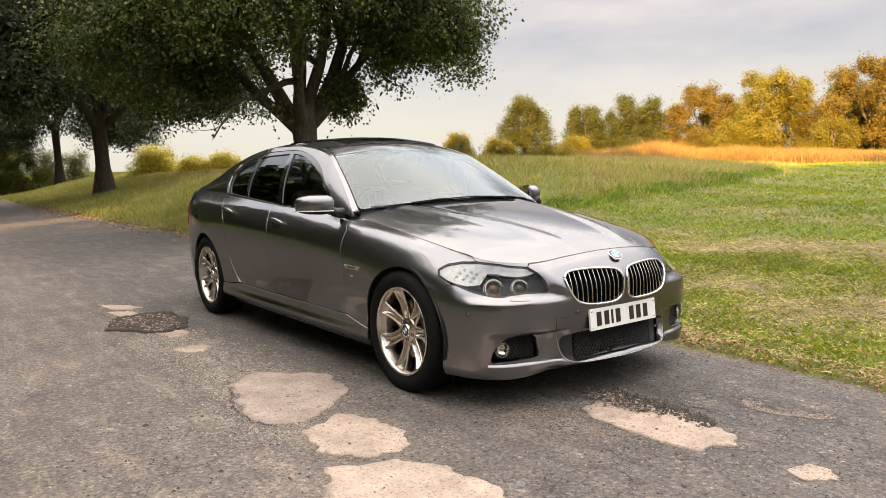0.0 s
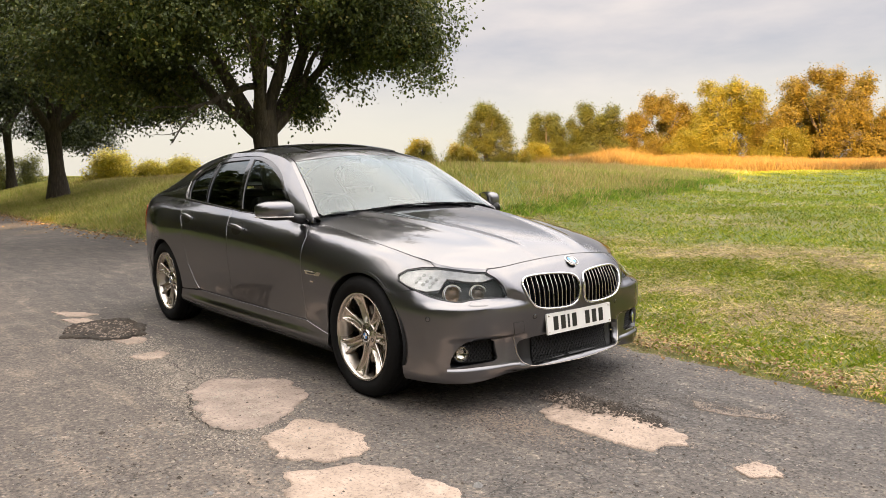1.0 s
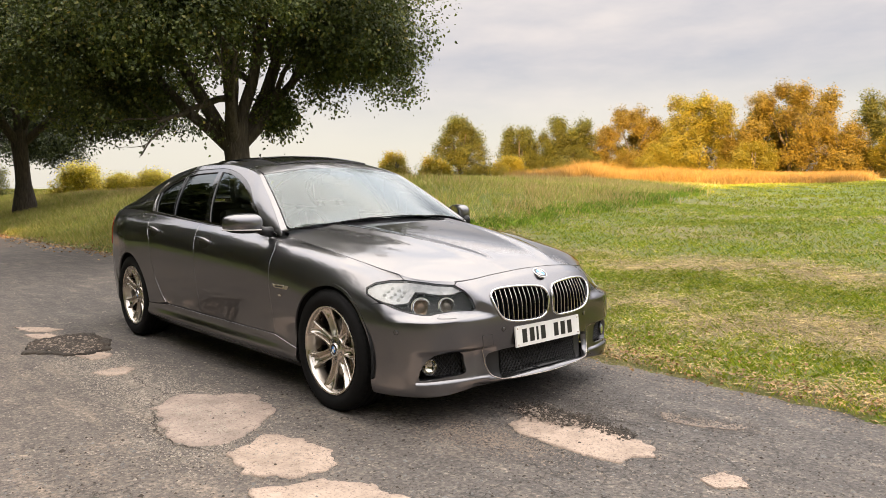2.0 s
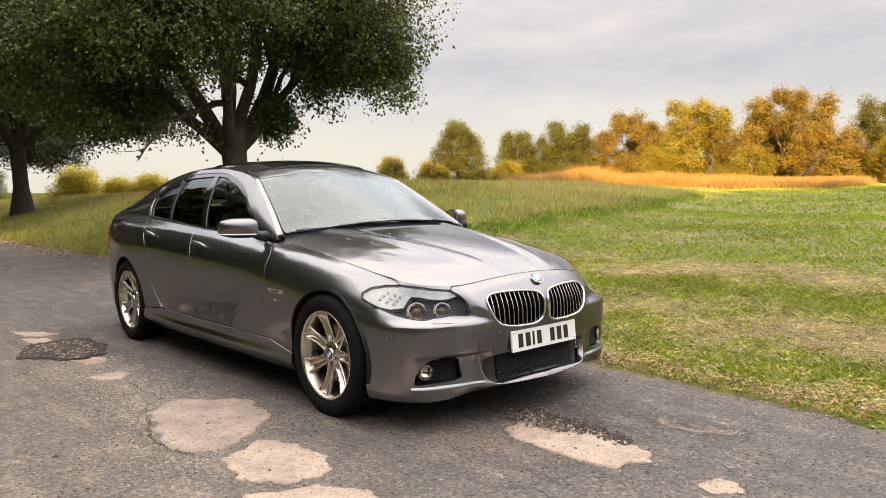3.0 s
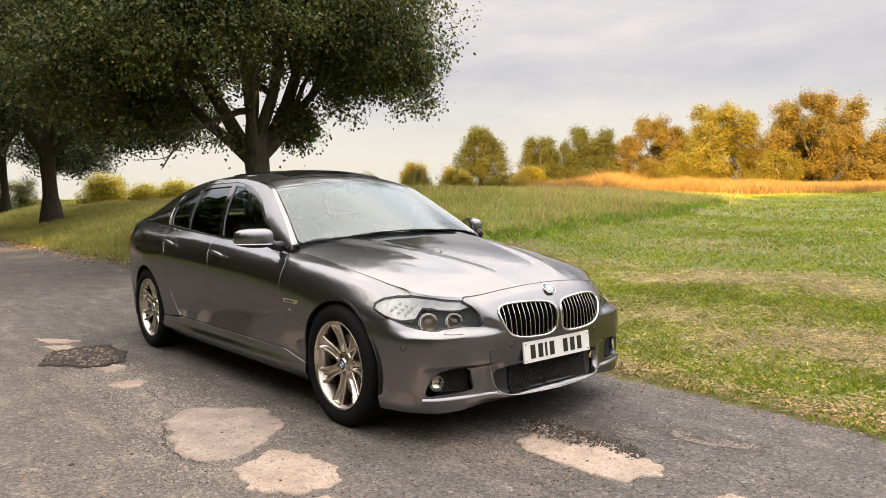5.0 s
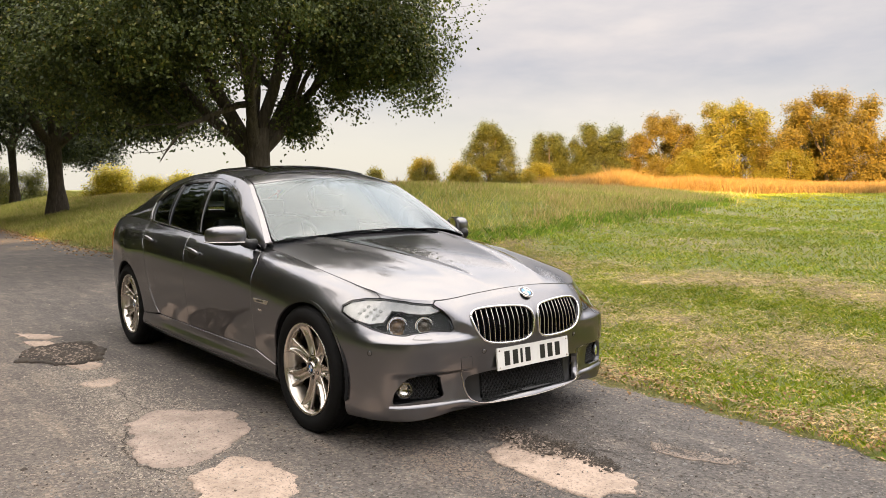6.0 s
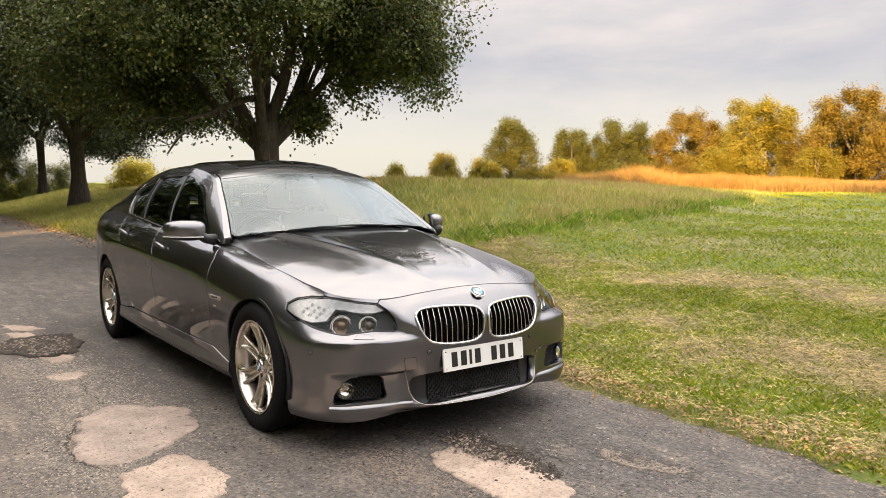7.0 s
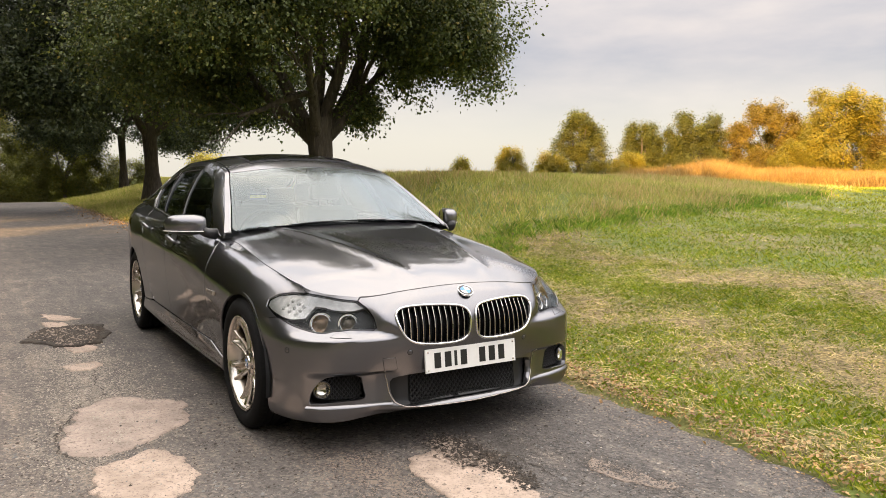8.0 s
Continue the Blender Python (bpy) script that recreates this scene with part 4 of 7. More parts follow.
rb = [(x_to_u(-3.405), v_at(x_to_u(-3.405), 0.545)), (x_to_u(-3.33), 0.5), (x_to_u(-3.34), 0.2), (ub, 0.2), (ub, v_at(ub, 0.72)), (x_to_u(-3.60), v_at(x_to_u(-3.60), 0.72)), (x_to_u(-3.525), v_at(x_to_u(-3.525), 0.615))]
both("rear_bumper", panel_mesh("rear_bumper", belt, rb, step=0.045), PAINT, car)
tl = [(x_to_u(-3.57), v_at(x_to_u(-3.57), 0.93)), (x_to_u(-3.55), v_at(x_to_u(-3.55), 0.78)), (x_to_u(-3.60), v_at(x_to_u(-3.60), 0.735)), (ub - 0.45, v_at(ub - 0.45, 0.74)), (ub - 0.45, v_at(ub - 0.45, 0.95)), (x_to_u(-3.7), v_at(x_to_u(-3.7), 0.965))]
both("tail_lamp", panel_mesh("tail_lamp", belt, tl, step=0.04, lift=0.004), REDLENS, car, "red wrap-round tail lamp")
tailp = [(x_to_u(-3.63), 8.0), (ub, 8.0), (ub, v_at(ub, 0.725)), (x_to_u(-3.61), v_at(x_to_u(-3.61), 0.725)), (x_to_u(-3.57), v_at(x_to_u(-3.57), 0.78)), (x_to_u(-3.605), v_at(x_to_u(-3.605), 0.93))]
both("boot_side", panel_mesh("boot_side", belt, tailp, step=0.05), PAINT, car)

# front bumper, full width, with its openings
low = [(1.1 * (1 - k / 14), 0.1) for k in range(0, 14)]
half = seam[::-1] + arch(ARCH_X, ARCH_R, HUB_Z, a_seam, -14, 16) + low
half = [(1.055, 6.06)] + half[1:]
up = [(1.03, 6.14), (0.945, 6.12), (0.838, 6.14), (0.75, 6.14), (0.706, 6.20), (0.62, 6.11), (0.503, 5.74), (0.487, 5.85), (0.498, 6.46), (0.530, 7.16), (0.570, 7.64), (0.556, 7.93), (0.45, 7.97), (0.4, 7.97), (0.2, 7.97)]
nose = half + [(0.0, 0.1)] + [(-a, b) for a, b in half[::-1]] + [(-a, b) for a, b in up] + [(0, 7.97)] + up[::-1]
kid = round_loop(KIDNEY, 1)
duct = round_loop(DUCT, 1)
mouth = round_loop(MOUTH, 1)
bumper = part("front_bumper", panel_mesh("front_bumper", belt, nose, [kid, [(-a, b) for a, b in kid], duct, [(-a, b) for a, b in duct], mouth], step=0.015, edge=0.03), PAINT, car)

rim_u = list(np.linspace(0.0, 1.0, 41)) + list(np.linspace(1.04, x_to_u(-0.62), 20))
rim = [belt(np.array([[u, 8.0]]))[0] for u in rim_u]
hood = [(float(p[0]) - (0.0 if 0.55 < u < 1.03 else 0.004), min(0.0, float(p[1]) + (0.0 if 0.55 < u < 1.03 else 0.004))) for u, p in zip(rim_u, rim)] + [(-0.69, -0.70), (-0.70, -0.66), (-0.59, -0.45), (-0.53, -0.22), (-0.51, 0.0)]
hood = hood + [(x, -y) for x, y in hood[-2:0:-1]]
part("bonnet", panel_mesh("bonnet", hood_surf, hood, step=0.028, sv=1.0, edge=0.02), PAINT, car)
lipl = [(0.562, 8.0), (0.575, 7.67), (0.649, 7.755), (0.77, 7.865), (0.86, 7.855), (0.96, 7.785), (0.98, 7.76), (1.014, 7.94), (1.02, 8.0)]
both("bonnet_lip", panel_mesh("bonnet_lip", belt, lipl, step=0.015, edge=0.012), PAINT, car)
boot = [(-3.45, 0.0), (-3.5, 0.6), (-3.62, 0.66), (-3.85, 0.58), (-3.96, 0.3), (-3.98, 0.0)]
boot = boot + [(x, -y) for x, y in boot[-2:0:-1]]
part("boot_lid", panel_mesh("boot_lid", lambda ab: np.stack([ab[:, 0], ab[:, 1], 1.088 - 0.03 * np.abs(ab[:, 1] / 0.7) ** 2 - 0.04 * (ab[:, 0] + 3.6) ** 2], -1), boot, step=0.06, sv=1.0, edge=0.02), PAINT, car)

# screen, roof, back window
scr = [(-0.475, 0.0), (-0.48, 0.6), (-0.50, 0.93), (-0.52, 0.955), (-1.19, 0.965), (-1.20, 0.0), (-1.19, -0.965), (-0.52, -0.955), (-0.50, -0.93), (-0.48, -0.6)]
scr_in = [(-0.480, 0.0), (-0.488, 0.90), (-0.57, 0.925), (-1.165, 0.935), (-1.175, 0.0), (-1.165, -0.935), (-0.57, -0.925), (-0.488, -0.90)]
screen = part("windscreen", panel_mesh("windscreen", roof_surf, scr, step=0.035, sv=0.65, edge=0.0), SCREEN_GLASS, car, "pale sky-reflecting windscreen")
part("frit_band", panel_mesh("frit_band", roof_surf, scr, [scr_in], step=0.035, sv=0.65, edge=0, lift=-0.004), GLOSSBLACK, screen)
apil = [(-0.47, 0.965), (-0.47, 1.02), (-1.2, 1.02), (-1.9, 1.02), (-2.95, 1.02), (-3.5, 1.02), (-3.5, 0.965), (-2.95, 0.965), (-1.21, 0.975)]
both("pillar", panel_mesh("pillar", roof_surf, apil, step=0.035, sv=0.6, edge=0.01), PAINT, car)
rf = [(-1.206, 0.0), (-1.20, 0.955), (-1.9, 0.957), (-2.95, 0.955), (-2.95, -0.955), (-1.9, -0.957), (-1.20, -0.955)]
part("roof", panel_mesh("roof", roof_surf, rf, step=0.045, sv=0.6, edge=0.01), PAINT, car)
sr = [(-1.36, 0.66), (-1.36, 0.0), (-1.36, -0.66), (-2.35, -0.66), (-2.35, 0.66)]
part("sunroof", panel_mesh("sunroof", roof_surf, sr, step=0.05, sv=0.6, edge=0.012, lift=0.009), GLOSSBLACK, car, "black glass sunroof, slightly raised")
part("sunroof_slot", panel_mesh("sunroof_slot", roof_surf, [(-1.34, 0.68), (-1.34, -0.68), (-2.37, -0.68), (-2.37, 0.68)], step=0.06, sv=0.6, edge=0.0, lift=0.003), DARK, car)
bw = [(-2.96, 0.95), (-3.5, 0.95), (-3.5, -0.95), (-2.96, -0.95)]
part("rear_window", panel_mesh("rear_window", roof_surf, bw, step=0.05, sv=0.6, edge=0.004), SIDE_GLASS, car, "dark tinted back window")

# side glass
DLO = [(-2.71, 0.015), (-1.6, 0.012), (-0.84, 0.012), (-0.80, 0.06), (-0.95, 0.52), (-1.16, 0.73), (-1.40, 0.87), (-1.62, 0.93), (-1.85, 0.94), (-2.24, 0.92), (-2.62, 0.86), (-2.78, 0.60), (-2.745, 0.25)]
dlo = round_loop(DLO, 1)
flank = [(-0.66, 0.0), (-1.2, 0.0), (-3.6, 0.0), (-3.6, 1.0), (-2.6, 1.0), (-1.5, 1.0), (-0.66, 1.0)]
both("pillar_side", panel_mesh("pillar_side", side_surf, flank, [dlo], step=0.035, sv=0.4, edge=0.01), PAINT, car)
G1 = [(-1.605, 0.05), (-0.93, 0.06), (-0.99, 0.45), (-1.18, 0.66), (-1.42, 0.80), (-1.62, 0.865), (-1.775, 0.88)]
G2 = [(-1.675, 0.05), (-2.265, 0.05), (-2.345, 0.82), (-2.2, 0.85), (-1.845, 0.88)]
G3 = [(-2.30, 0.05), (-2.67, 0.06), (-2.70, 0.25), (-2.72, 0.55), (-2.60, 0.74), (-2.375, 0.81)]
frames = both("window_frame", panel_mesh("window_frame", side_surf, dlo, [G1, G2, G3], step=0.03, sv=0.4, edge=0.02, lift=-0.004), GLOSSBLACK, car, "black window surround")
for gl, pane in ((G1, FRONT_GLASS), (G2, SIDE_GLASS), (G3, SIDE_GLASS)):
    both("side_window", panel_mesh("side_window", side_surf, grown(gl, 0.4, 0.004), step=0.05, sv=0.4, edge=0.0, lift=-0.012), pane, car, "clear front side glass" if pane is FRONT_GLASS else "dark tinted side glass")


def along(surf, pts, lift=0.0, sv=0.1):
    """Places on a surface lifted off it, with their normals."""
    ab = np.array(pts, float)
    h = 1e-3
    P = surf(ab)
    N = np.cross(surf(ab + (h, 0)) - surf(ab - (h, 0)), surf(ab + (0, h / sv)) - surf(ab - (0, h / sv)))
    N /= np.linalg.norm(N, axis=1)[:, None]
    out = P - np.array((-1.6, 0, 0.3))
    N *= np.where(np.sum(N * out, 1) < 0, -1, 1)[:, None]
    return P + N * lift, N


def bead(name, pts3, r, material, parent, label="", sides=6, closed=False, twin=False):
    """A thin rod along places."""
    pts3 = [tuple(p) for p in pts3]
    if closed:
        pts3 = pts3 + [pts3[0]]
    v, f = tube(pts3, r, sides)
    me = mesh_of(name, v, f)
    if twin:
        return both(name, me, material, parent, label)
    return part(name, me, material, parent, label)


P, N = along(side_surf, [(-2.745, 0.22), (-2.73, 0.04), (-1.6, 0.0), (-0.80, 0.0)], 0.004, 0.4)
bead("waist_trim", P, 0.005, GLOSSBLACK, car, twin=True)
P, N = along(side_surf, [(-2.28 - 0.08 * t, 0.06 + 0.76 * t) for t in np.linspace(0, 1, 9)], 0.002, 0.4)
bead("window_bar", P, 0.003, GLOSSBLACK, car, twin=True)
P, N = along(side_surf, [(-2.72, 0.02), (-2.75, 0.25), (-2.785, 0.60), (-2.70, 0.78)], 0.003, 0.4)
bead("quarter_trim", P, 0.003, SATIN, car, twin=True)

# ---- the car: lamps, grilles, wheels, cabin ----


def place_mesh(name, verts, faces, origin, xa, ya, za):
    """A mesh made in its own axes, set at a place."""
    o, x, y, z = (np.array(k, float) for k in (origin, xa, ya, za))
    return mesh_of(name, [o + x * v[0] + y * v[1] + z * v[2] for v in verts], faces)


def facing(n, lean=(0, 0, 1)):
    """Right-hand axes of which the third looks along n."""
    n = np.array(n, float) / np.linalg.norm(n)
    x = np.cross(lean, n)
    x /= np.linalg.norm(x)
    return x, np.cross(n, x), n


def disc_on(name, c, n, profile, material, parent, label="", steps=32, twin=False):
    """A turned piece: profile rows (height along n, radius)."""
    v, f = lathe(profile, steps, "z")
    x, y, z = facing(n)
    me = place_mesh(name, v, f, c, x, y, z)
    if twin:
        return both(name, me, material, parent, label)
    return part(name, me, material, parent, label)


# headlamps
lamp_in = panel_mesh("headlamp", belt, LAMP, step=0.02, edge=0.0, lift=-0.075)
housings = both("headlamp", panel_mesh("headlamp", belt, grown(LAMP, 0.1, 0.001), [grown(LAMP, 0.1, -0.0035)], step=0.02, edge=0.08, lift=-0.002), GLOSSBLACK, car, "headlamp with twin round projectors under a clear cover")


def both_on(name, me, material, parents, label=""):
    me.materials.append(material)
    return part(name, me, material, parents[0], label), part(name, mirrored(me), material, parents[1], label)


both_on("reflector_bowl", lamp_in, BLACK, housings)
both_on("clear_cover", panel_mesh("clear_cover", belt, grown(LAMP, 0.1, -0.002), step=0.018, edge=0.0, lift=-0.001), LAMP_GLASS, housings)
# bright inner reflector along the outer edge, its upper band standing for sky on the cover, black bezel round the
# projectors
LAMP_SILVER = plain("lamp_silver", (0.25, 0.25, 0.247), 0.22, 0.6, 0.45, 45)
CELL = plain("smoked_cell", (0.15, 0.15, 0.146), 0.2, 0.5, 0.25, 50)
brow = [(1.114, 6.235), (1.158, 6.295), (1.164, 6.48), (1.128, 6.89), (1.055, 7.37), (0.958, 7.68), (0.86, 7.75), (0.77, 7.76), (0.650, 7.65), (0.588, 7.56), (0.548, 7.14),
        (0.60, 7.12), (0.70, 7.27), (0.80, 7.38), (0.868, 7.32), (0.888, 7.0), (0.90, 6.7), (0.975, 6.38), (1.03, 6.29)]
both_on("reflector", panel_mesh("reflector", belt, brow, step=0.02, edge=0.03, lift=-0.007), LAMP_SILVER, housings, "silver reflector, its upper band standing for reflected sky")
PROJECTORS = (((0.822, 6.86), 0.046), ((0.642, 6.80), 0.040))
rings = [[(a + 1.12 * r * math.cos(w), b + 11.2 * r * math.sin(w)) for w in np.linspace(0, 2 * math.pi, 28, endpoint=False)] for (a, b), r in PROJECTORS]
both_on("bezel", panel_mesh("bezel", belt, grown(LAMP, 0.1, -0.004), rings, step=0.02, edge=0.02, lift=-0.042), DARK, housings, "smoked black bezel")
for row in range(3):
    for col in range(3):
        a, b = 1.050 - 0.043 * col - 0.012 * row, 6.60 + 0.245 * row + 0.03 * col
        P, N = along(belt, [(a, b)], -0.0075)
        v, f = lathe([(-0.002, 0.0105), (0.0005, 0.0105), (0.001, 0.009), (0.001, 0.0001)], 6, "z")
        both_on("small_light", place_mesh("small_light", v, f, P[0], *facing(N[0])), CELL, housings)
LENS = plain("projector_lens", (0.06, 0.045, 0.028), 0.03, 0.4, 0.5, 40)
LENS_AMBER = plain("projector_amber", (0.085, 0.045, 0.016), 0.03, 0.4, 0.6, 40)
FWD = np.array((0.93, -0.36, 0.06))
for (a, b), r, m in (((0.822, 6.86), 0.046, LENS_AMBER), ((0.642, 6.80), 0.040, LENS)):
    P, N = along(belt, [(a, b)], -0.055)
    d = 0.6 * FWD + 0.4 * N[0]
    v, f = lathe([(-0.02, r * 1.02), (0.016, r * 1.02), (0.020, r * 0.97), (0.016, r * 0.90), (0.0, r * 0.84)], 40, "z")
    both_on("projector_ring", place_mesh("projector_ring", v, f, P[0], *facing(d)), CHROME, housings, "bright chrome ring")
    v, f = lathe([(0.0, r * 0.84), (0.004, r * 0.7), (0.006, r * 0.66), (0.012, r * 0.55), (0.017, r * 0.35), (0.019, 0.0005)], 32, "z")
    both_on("projector", place_mesh("projector", v, f, P[0], *facing(d)), m, housings)
    v, f = lathe([(0.008, r * 1.16), (0.014, r * 1.13), (0.008, r * 1.08)], 40, "z")
    both_on("light_ring", place_mesh("light_ring", v, f, P[0], *facing(d)), plain("frosted_ring", (0.70, 0.62, 0.48), 0.25, 0.0, 0.05, 50), housings)
P, N = along(belt, [(0.72, 6.6), (0.72, 6.85), (0.725, 7.1)], -0.058)
bead("link_trim", P, 0.007, CHROME, housings[0])
bead("link_trim", [(p[0], -p[1], p[2]) for p in P], 0.007, CHROME, housings[1])

# kidneys: chrome frames and upright slats
for side in (1, -1):
    loop = round_loop(KIDNEY, 2)
    P, N = along(belt, [(side * a, b) for a, b in loop], 0.004)
    frame_k = bead("kidney_grille", P, 0.0062, CHROME, car, "chrome-framed kidney grille with upright slats", 8, True)
    P2, N2 = along(belt, [(side * a, b) for a, b in grown(KIDNEY, 0.1, 0.001)], -0.008)
    bead("frame_edge", P2, 0.008, GLOSSBLACK, frame_k, "", 6, True)
    part("back_plate", panel_mesh("back_plate", belt, [(side * a, b) for a, b in KIDNEY], step=0.05, edge=0.0, lift=-0.06), DARK, frame_k)
    poly = np.array(KIDNEY)
    for k in range(11):
        u = 0.045 + 0.0315 * k
        vv = []
        for (a0, b0), (a1, b1) in zip(poly, np.roll(poly, -1, 0)):
            if (a0 - u) * (a1 - u) <= 0 and a0 != a1:
                vv.append(b0 + (b1 - b0) * (u - a0) / (a1 - a0))
        lo, hi = min(vv) + 0.07, max(vv) - 0.05
        rows, faces = [], []
        n = 9
        for j in range(n):
            v = lo + (hi - lo) * j / (n - 1)
            F, NN = along(belt, [(side * u, v)], -0.003 - 0.008 * (1 - abs(2 * j / (n - 1) - 1) ** 4) * 0.4)
            c = F[0]
            for dx, dy in ((0, -0.0022), (0.0014, 0), (0, 0.0022), (-0.035, 0.0016), (-0.035, -0.0016)):
                rows.append((c[0] + dx, c[1] + dy, c[2]))
        for j in range(n - 1):
            for q in range(5):
                q2 = (q + 1) % 5
                faces.append((j * 5 + q, j * 5 + q2, (j + 1) * 5 + q2, (j + 1) * 5 + q))
        me = mesh_of("slat", rows, faces)
        me.materials.append(SATIN), me.materials.append(GLOSSBLACK)
        me.polygons.foreach_set("material_index", [0 if q % 5 < 2 else 1 for q in range(len(faces))])
        part("slat", me, None, frame_k)


def lattice(name, u0, u1, v0f, v1f, rows, waves, lift, parent, r=0.0042):
    """A wavy honeycomb-like grille between two levels."""
    verts, faces = [], []
    for k in range(rows + 1):
        pts = []
        for j in range(waves * 4 + 1):
            u = u0 + (u1 - u0) * j / (waves * 4)
            lo, hi = v0f(u), v1f(u)
            v = lo + (hi - lo) * (k / rows) + (hi - lo) / rows * 0.32 * (1 if (j // 2 + k) % 2 else -1)
            pts.append((u, v))
        P, N = along(belt, pts, lift)
        tv, tf = tube(P, r, 4)
        faces += [tuple(i + len(verts) for i in q) for q in tf]
        verts += tv
    return part(name, mesh_of(name, verts, faces, flat=True), MESH, parent, "black honeycomb mesh")


mouth_back = part("lower_grille", panel_mesh("lower_grille", belt, grown(MOUTH, 0.1, -0.002), step=0.04, edge=0.0, lift=-0.085), DARK, car, "black lower air intake with honeycomb mesh")
low_f = pchip([-0.45, -0.40, -0.3, 0, 0.3, 0.40, 0.45], [2.3, 2.0, 1.45, 1.32, 1.45, 2.0, 2.3])
lattice("mesh_insert", -0.315, 0.315, low_f, lambda u: 3.14, 11, 26, -0.035, mouth_back)
# smooth dark surround of the intake
part("surround", panel_mesh("surround", belt, grown(MOUTH, 0.1, 0.0), [[(0.325, 3.12), (0.325, 1.75), (0.25, 1.42), (0.0, 1.32), (-0.25, 1.42), (-0.325, 1.75), (-0.325, 3.12)]], step=0.03, edge=0.03, lift=-0.04), BLACK, mouth_back)
strip = [(0.455, 3.55), (0.44, 3.0), (0.43, 2.4), (0.40, 1.68), (0.352, 1.2), (0.29, 1.02), (0.15, 0.94), (0.0, 0.92)]
strip = strip + [(-a, b) for a, b in strip[-2::-1]]
P, N = along(belt, dense(strip + strip[::-1], 0.03)[: len(dense(strip + strip[::-1], 0.03)) // 2], 0.002)
bead("lip_strip", P, 0.0022, SATIN, mouth_back, "thin bright lip strip")

for side in (1, -1):
    db = part("side_intake", panel_mesh("side_intake", belt, [(side * a, b) for a, b in DUCT], step=0.04, edge=0.0, lift=-0.07), DARK, car, "dark side intake with fog lamp")
    lattice("mesh_insert", side * 0.56, side * 0.735, lambda u: 2.15, lambda u: 3.38, 8, 8, -0.03, db, 0.0036)
    P, N = along(belt, [(side * 0.755, 2.72)], -0.030)
    d = np.array((0.88, -0.42 * side, 0.05))
    disc_on("fog_lamp", P[0], d, [(-0.03, 0.044), (0.012, 0.044), (0.016, 0.041), (0.012, 0.037), (0.0, 0.036)], GLOSSBLACK, db, "round fog lamp", 36)
    disc_on("fog_ring", P[0] + d * 0.014, d, [(0.0, 0.043), (0.004, 0.041), (0.0, 0.037)], BLACK, db, "", 36)
    disc_on("fog_reflector", P[0] + d * 0.004, d, [(0.008, 0.037), (-0.004, 0.028), (-0.012, 0.014), (-0.013, 0.0004)], plain("fog_bowl", (0.62, 0.58, 0.50), 0.16, 1.0, 0.1, 60), db, "", 32)
    disc_on("fog_lens", P[0] + d * 0.012, d, [(0.0, 0.038), (0.006, 0.028), (0.009, 0.015), (0.010, 0.0004)], LAMP_GLASS, db, "", 32)
    # painted blade under the intake
    us = np.linspace(0.835, 0.415, 13)
    rows, faces = [], []
    for i, u in enumerate(us):
        t = i / 12
        k = 1 - smooth(0.72, 1.0, t)
        A, _ = along(belt, [(side * u, v_at(u, 0.250 + 0.012 * k))], -0.062 * k)
        B, _ = along(belt, [(side * u, v_at(u, 0.241))], 0.002 + 0.010 * k)
        C, _ = along(belt, [(side * u, v_at(u, 0.226))], 0.003 + 0.011 * k)
        D, _ = along(belt, [(side * u, v_at(u, 0.180))], 0.003)
        rows += [A[0], B[0], C[0], D[0]]
    for i in range(12):
        for q in range(3):
            faces.append((i * 4 + q, i * 4 + q + 1, i * 4 + q + 5, i * 4 + q + 4))
    part("splitter", mesh_of("splitter", rows, faces), PAINT, bumper)
    # washer cover, towing-eye cover and parking sensors
    for nm, lp in (("washer_cover", [(0.713, 5.90), (0.693, 6.10), (0.641, 6.03), (0.615, 5.57)]), ("towing_cover", [(0.467, 4.24), (0.406, 4.22), (0.394, 3.58), (0.457, 3.58)])):
        if nm == "towing_cover" and side < 0:
            continue
        lp = [(side * a, b) for a, b in lp]
        part(nm, panel_mesh(nm, belt, lp, step=0.02, edge=0.004, lift=0.0022), PAINT, bumper)
        Q, _ = along(belt, grown(lp, 0.1, 0.001), 0.0007)
        bead("seam_line", Q, 0.0011, DARK, bumper, "", 4, True)
    for a, b in ((0.335, 4.42), (0.93, 4.6)):
        Q, NN = along(belt, [(side * a, b)], 0.001)
        disc_on("parking_sensor", Q[0], NN[0], [(0.0, 0.0115), (0.0015, 0.010), (0.0025, 0.0002)], PAINT, bumper, "", 20)
        disc_on("sensor_ring", Q[0], NN[0], [(0.0, 0.0135), (0.0006, 0.0135), (0.0006, 0.0105)], DARK, bumper, "", 20)

# badge of plain coloured quarters
P, N = along(belt, [(0.0, 7.0)], 0.001)
bx, by, bz = facing(N[0] + np.array((0, 0, 0.6)))
bdg = part("bonnet_badge", place_mesh("bonnet_badge", *lathe([(-0.003, 0.040), (0.004, 0.0405), (0.0065, 0.039), (0.006, 0.037)], 40, "z"), P[0], bx, by, bz), CHROME, car, "round enamel badge in blue, white and black")
part("dark_ring", place_mesh("dark_ring", *lathe([(0.0063, 0.0372), (0.0068, 0.026)], 40, "z"), P[0], bx, by, bz), GLOSSBLACK, bdg)
for q in range(4):
    vs = [(0, 0, 0.0072)] + [(0.026 * math.cos(math.pi / 2 * q + math.pi / 16 * k), 0.026 * math.sin(math.pi / 2 * q + math.pi / 16 * k), 0.0066) for k in range(9)]
    part("enamel", place_mesh("enamel", vs, [(0, k, k + 1) for k in range(1, 9)], P[0], bx, by, bz), BLUE if q % 2 else WHITE, bdg)

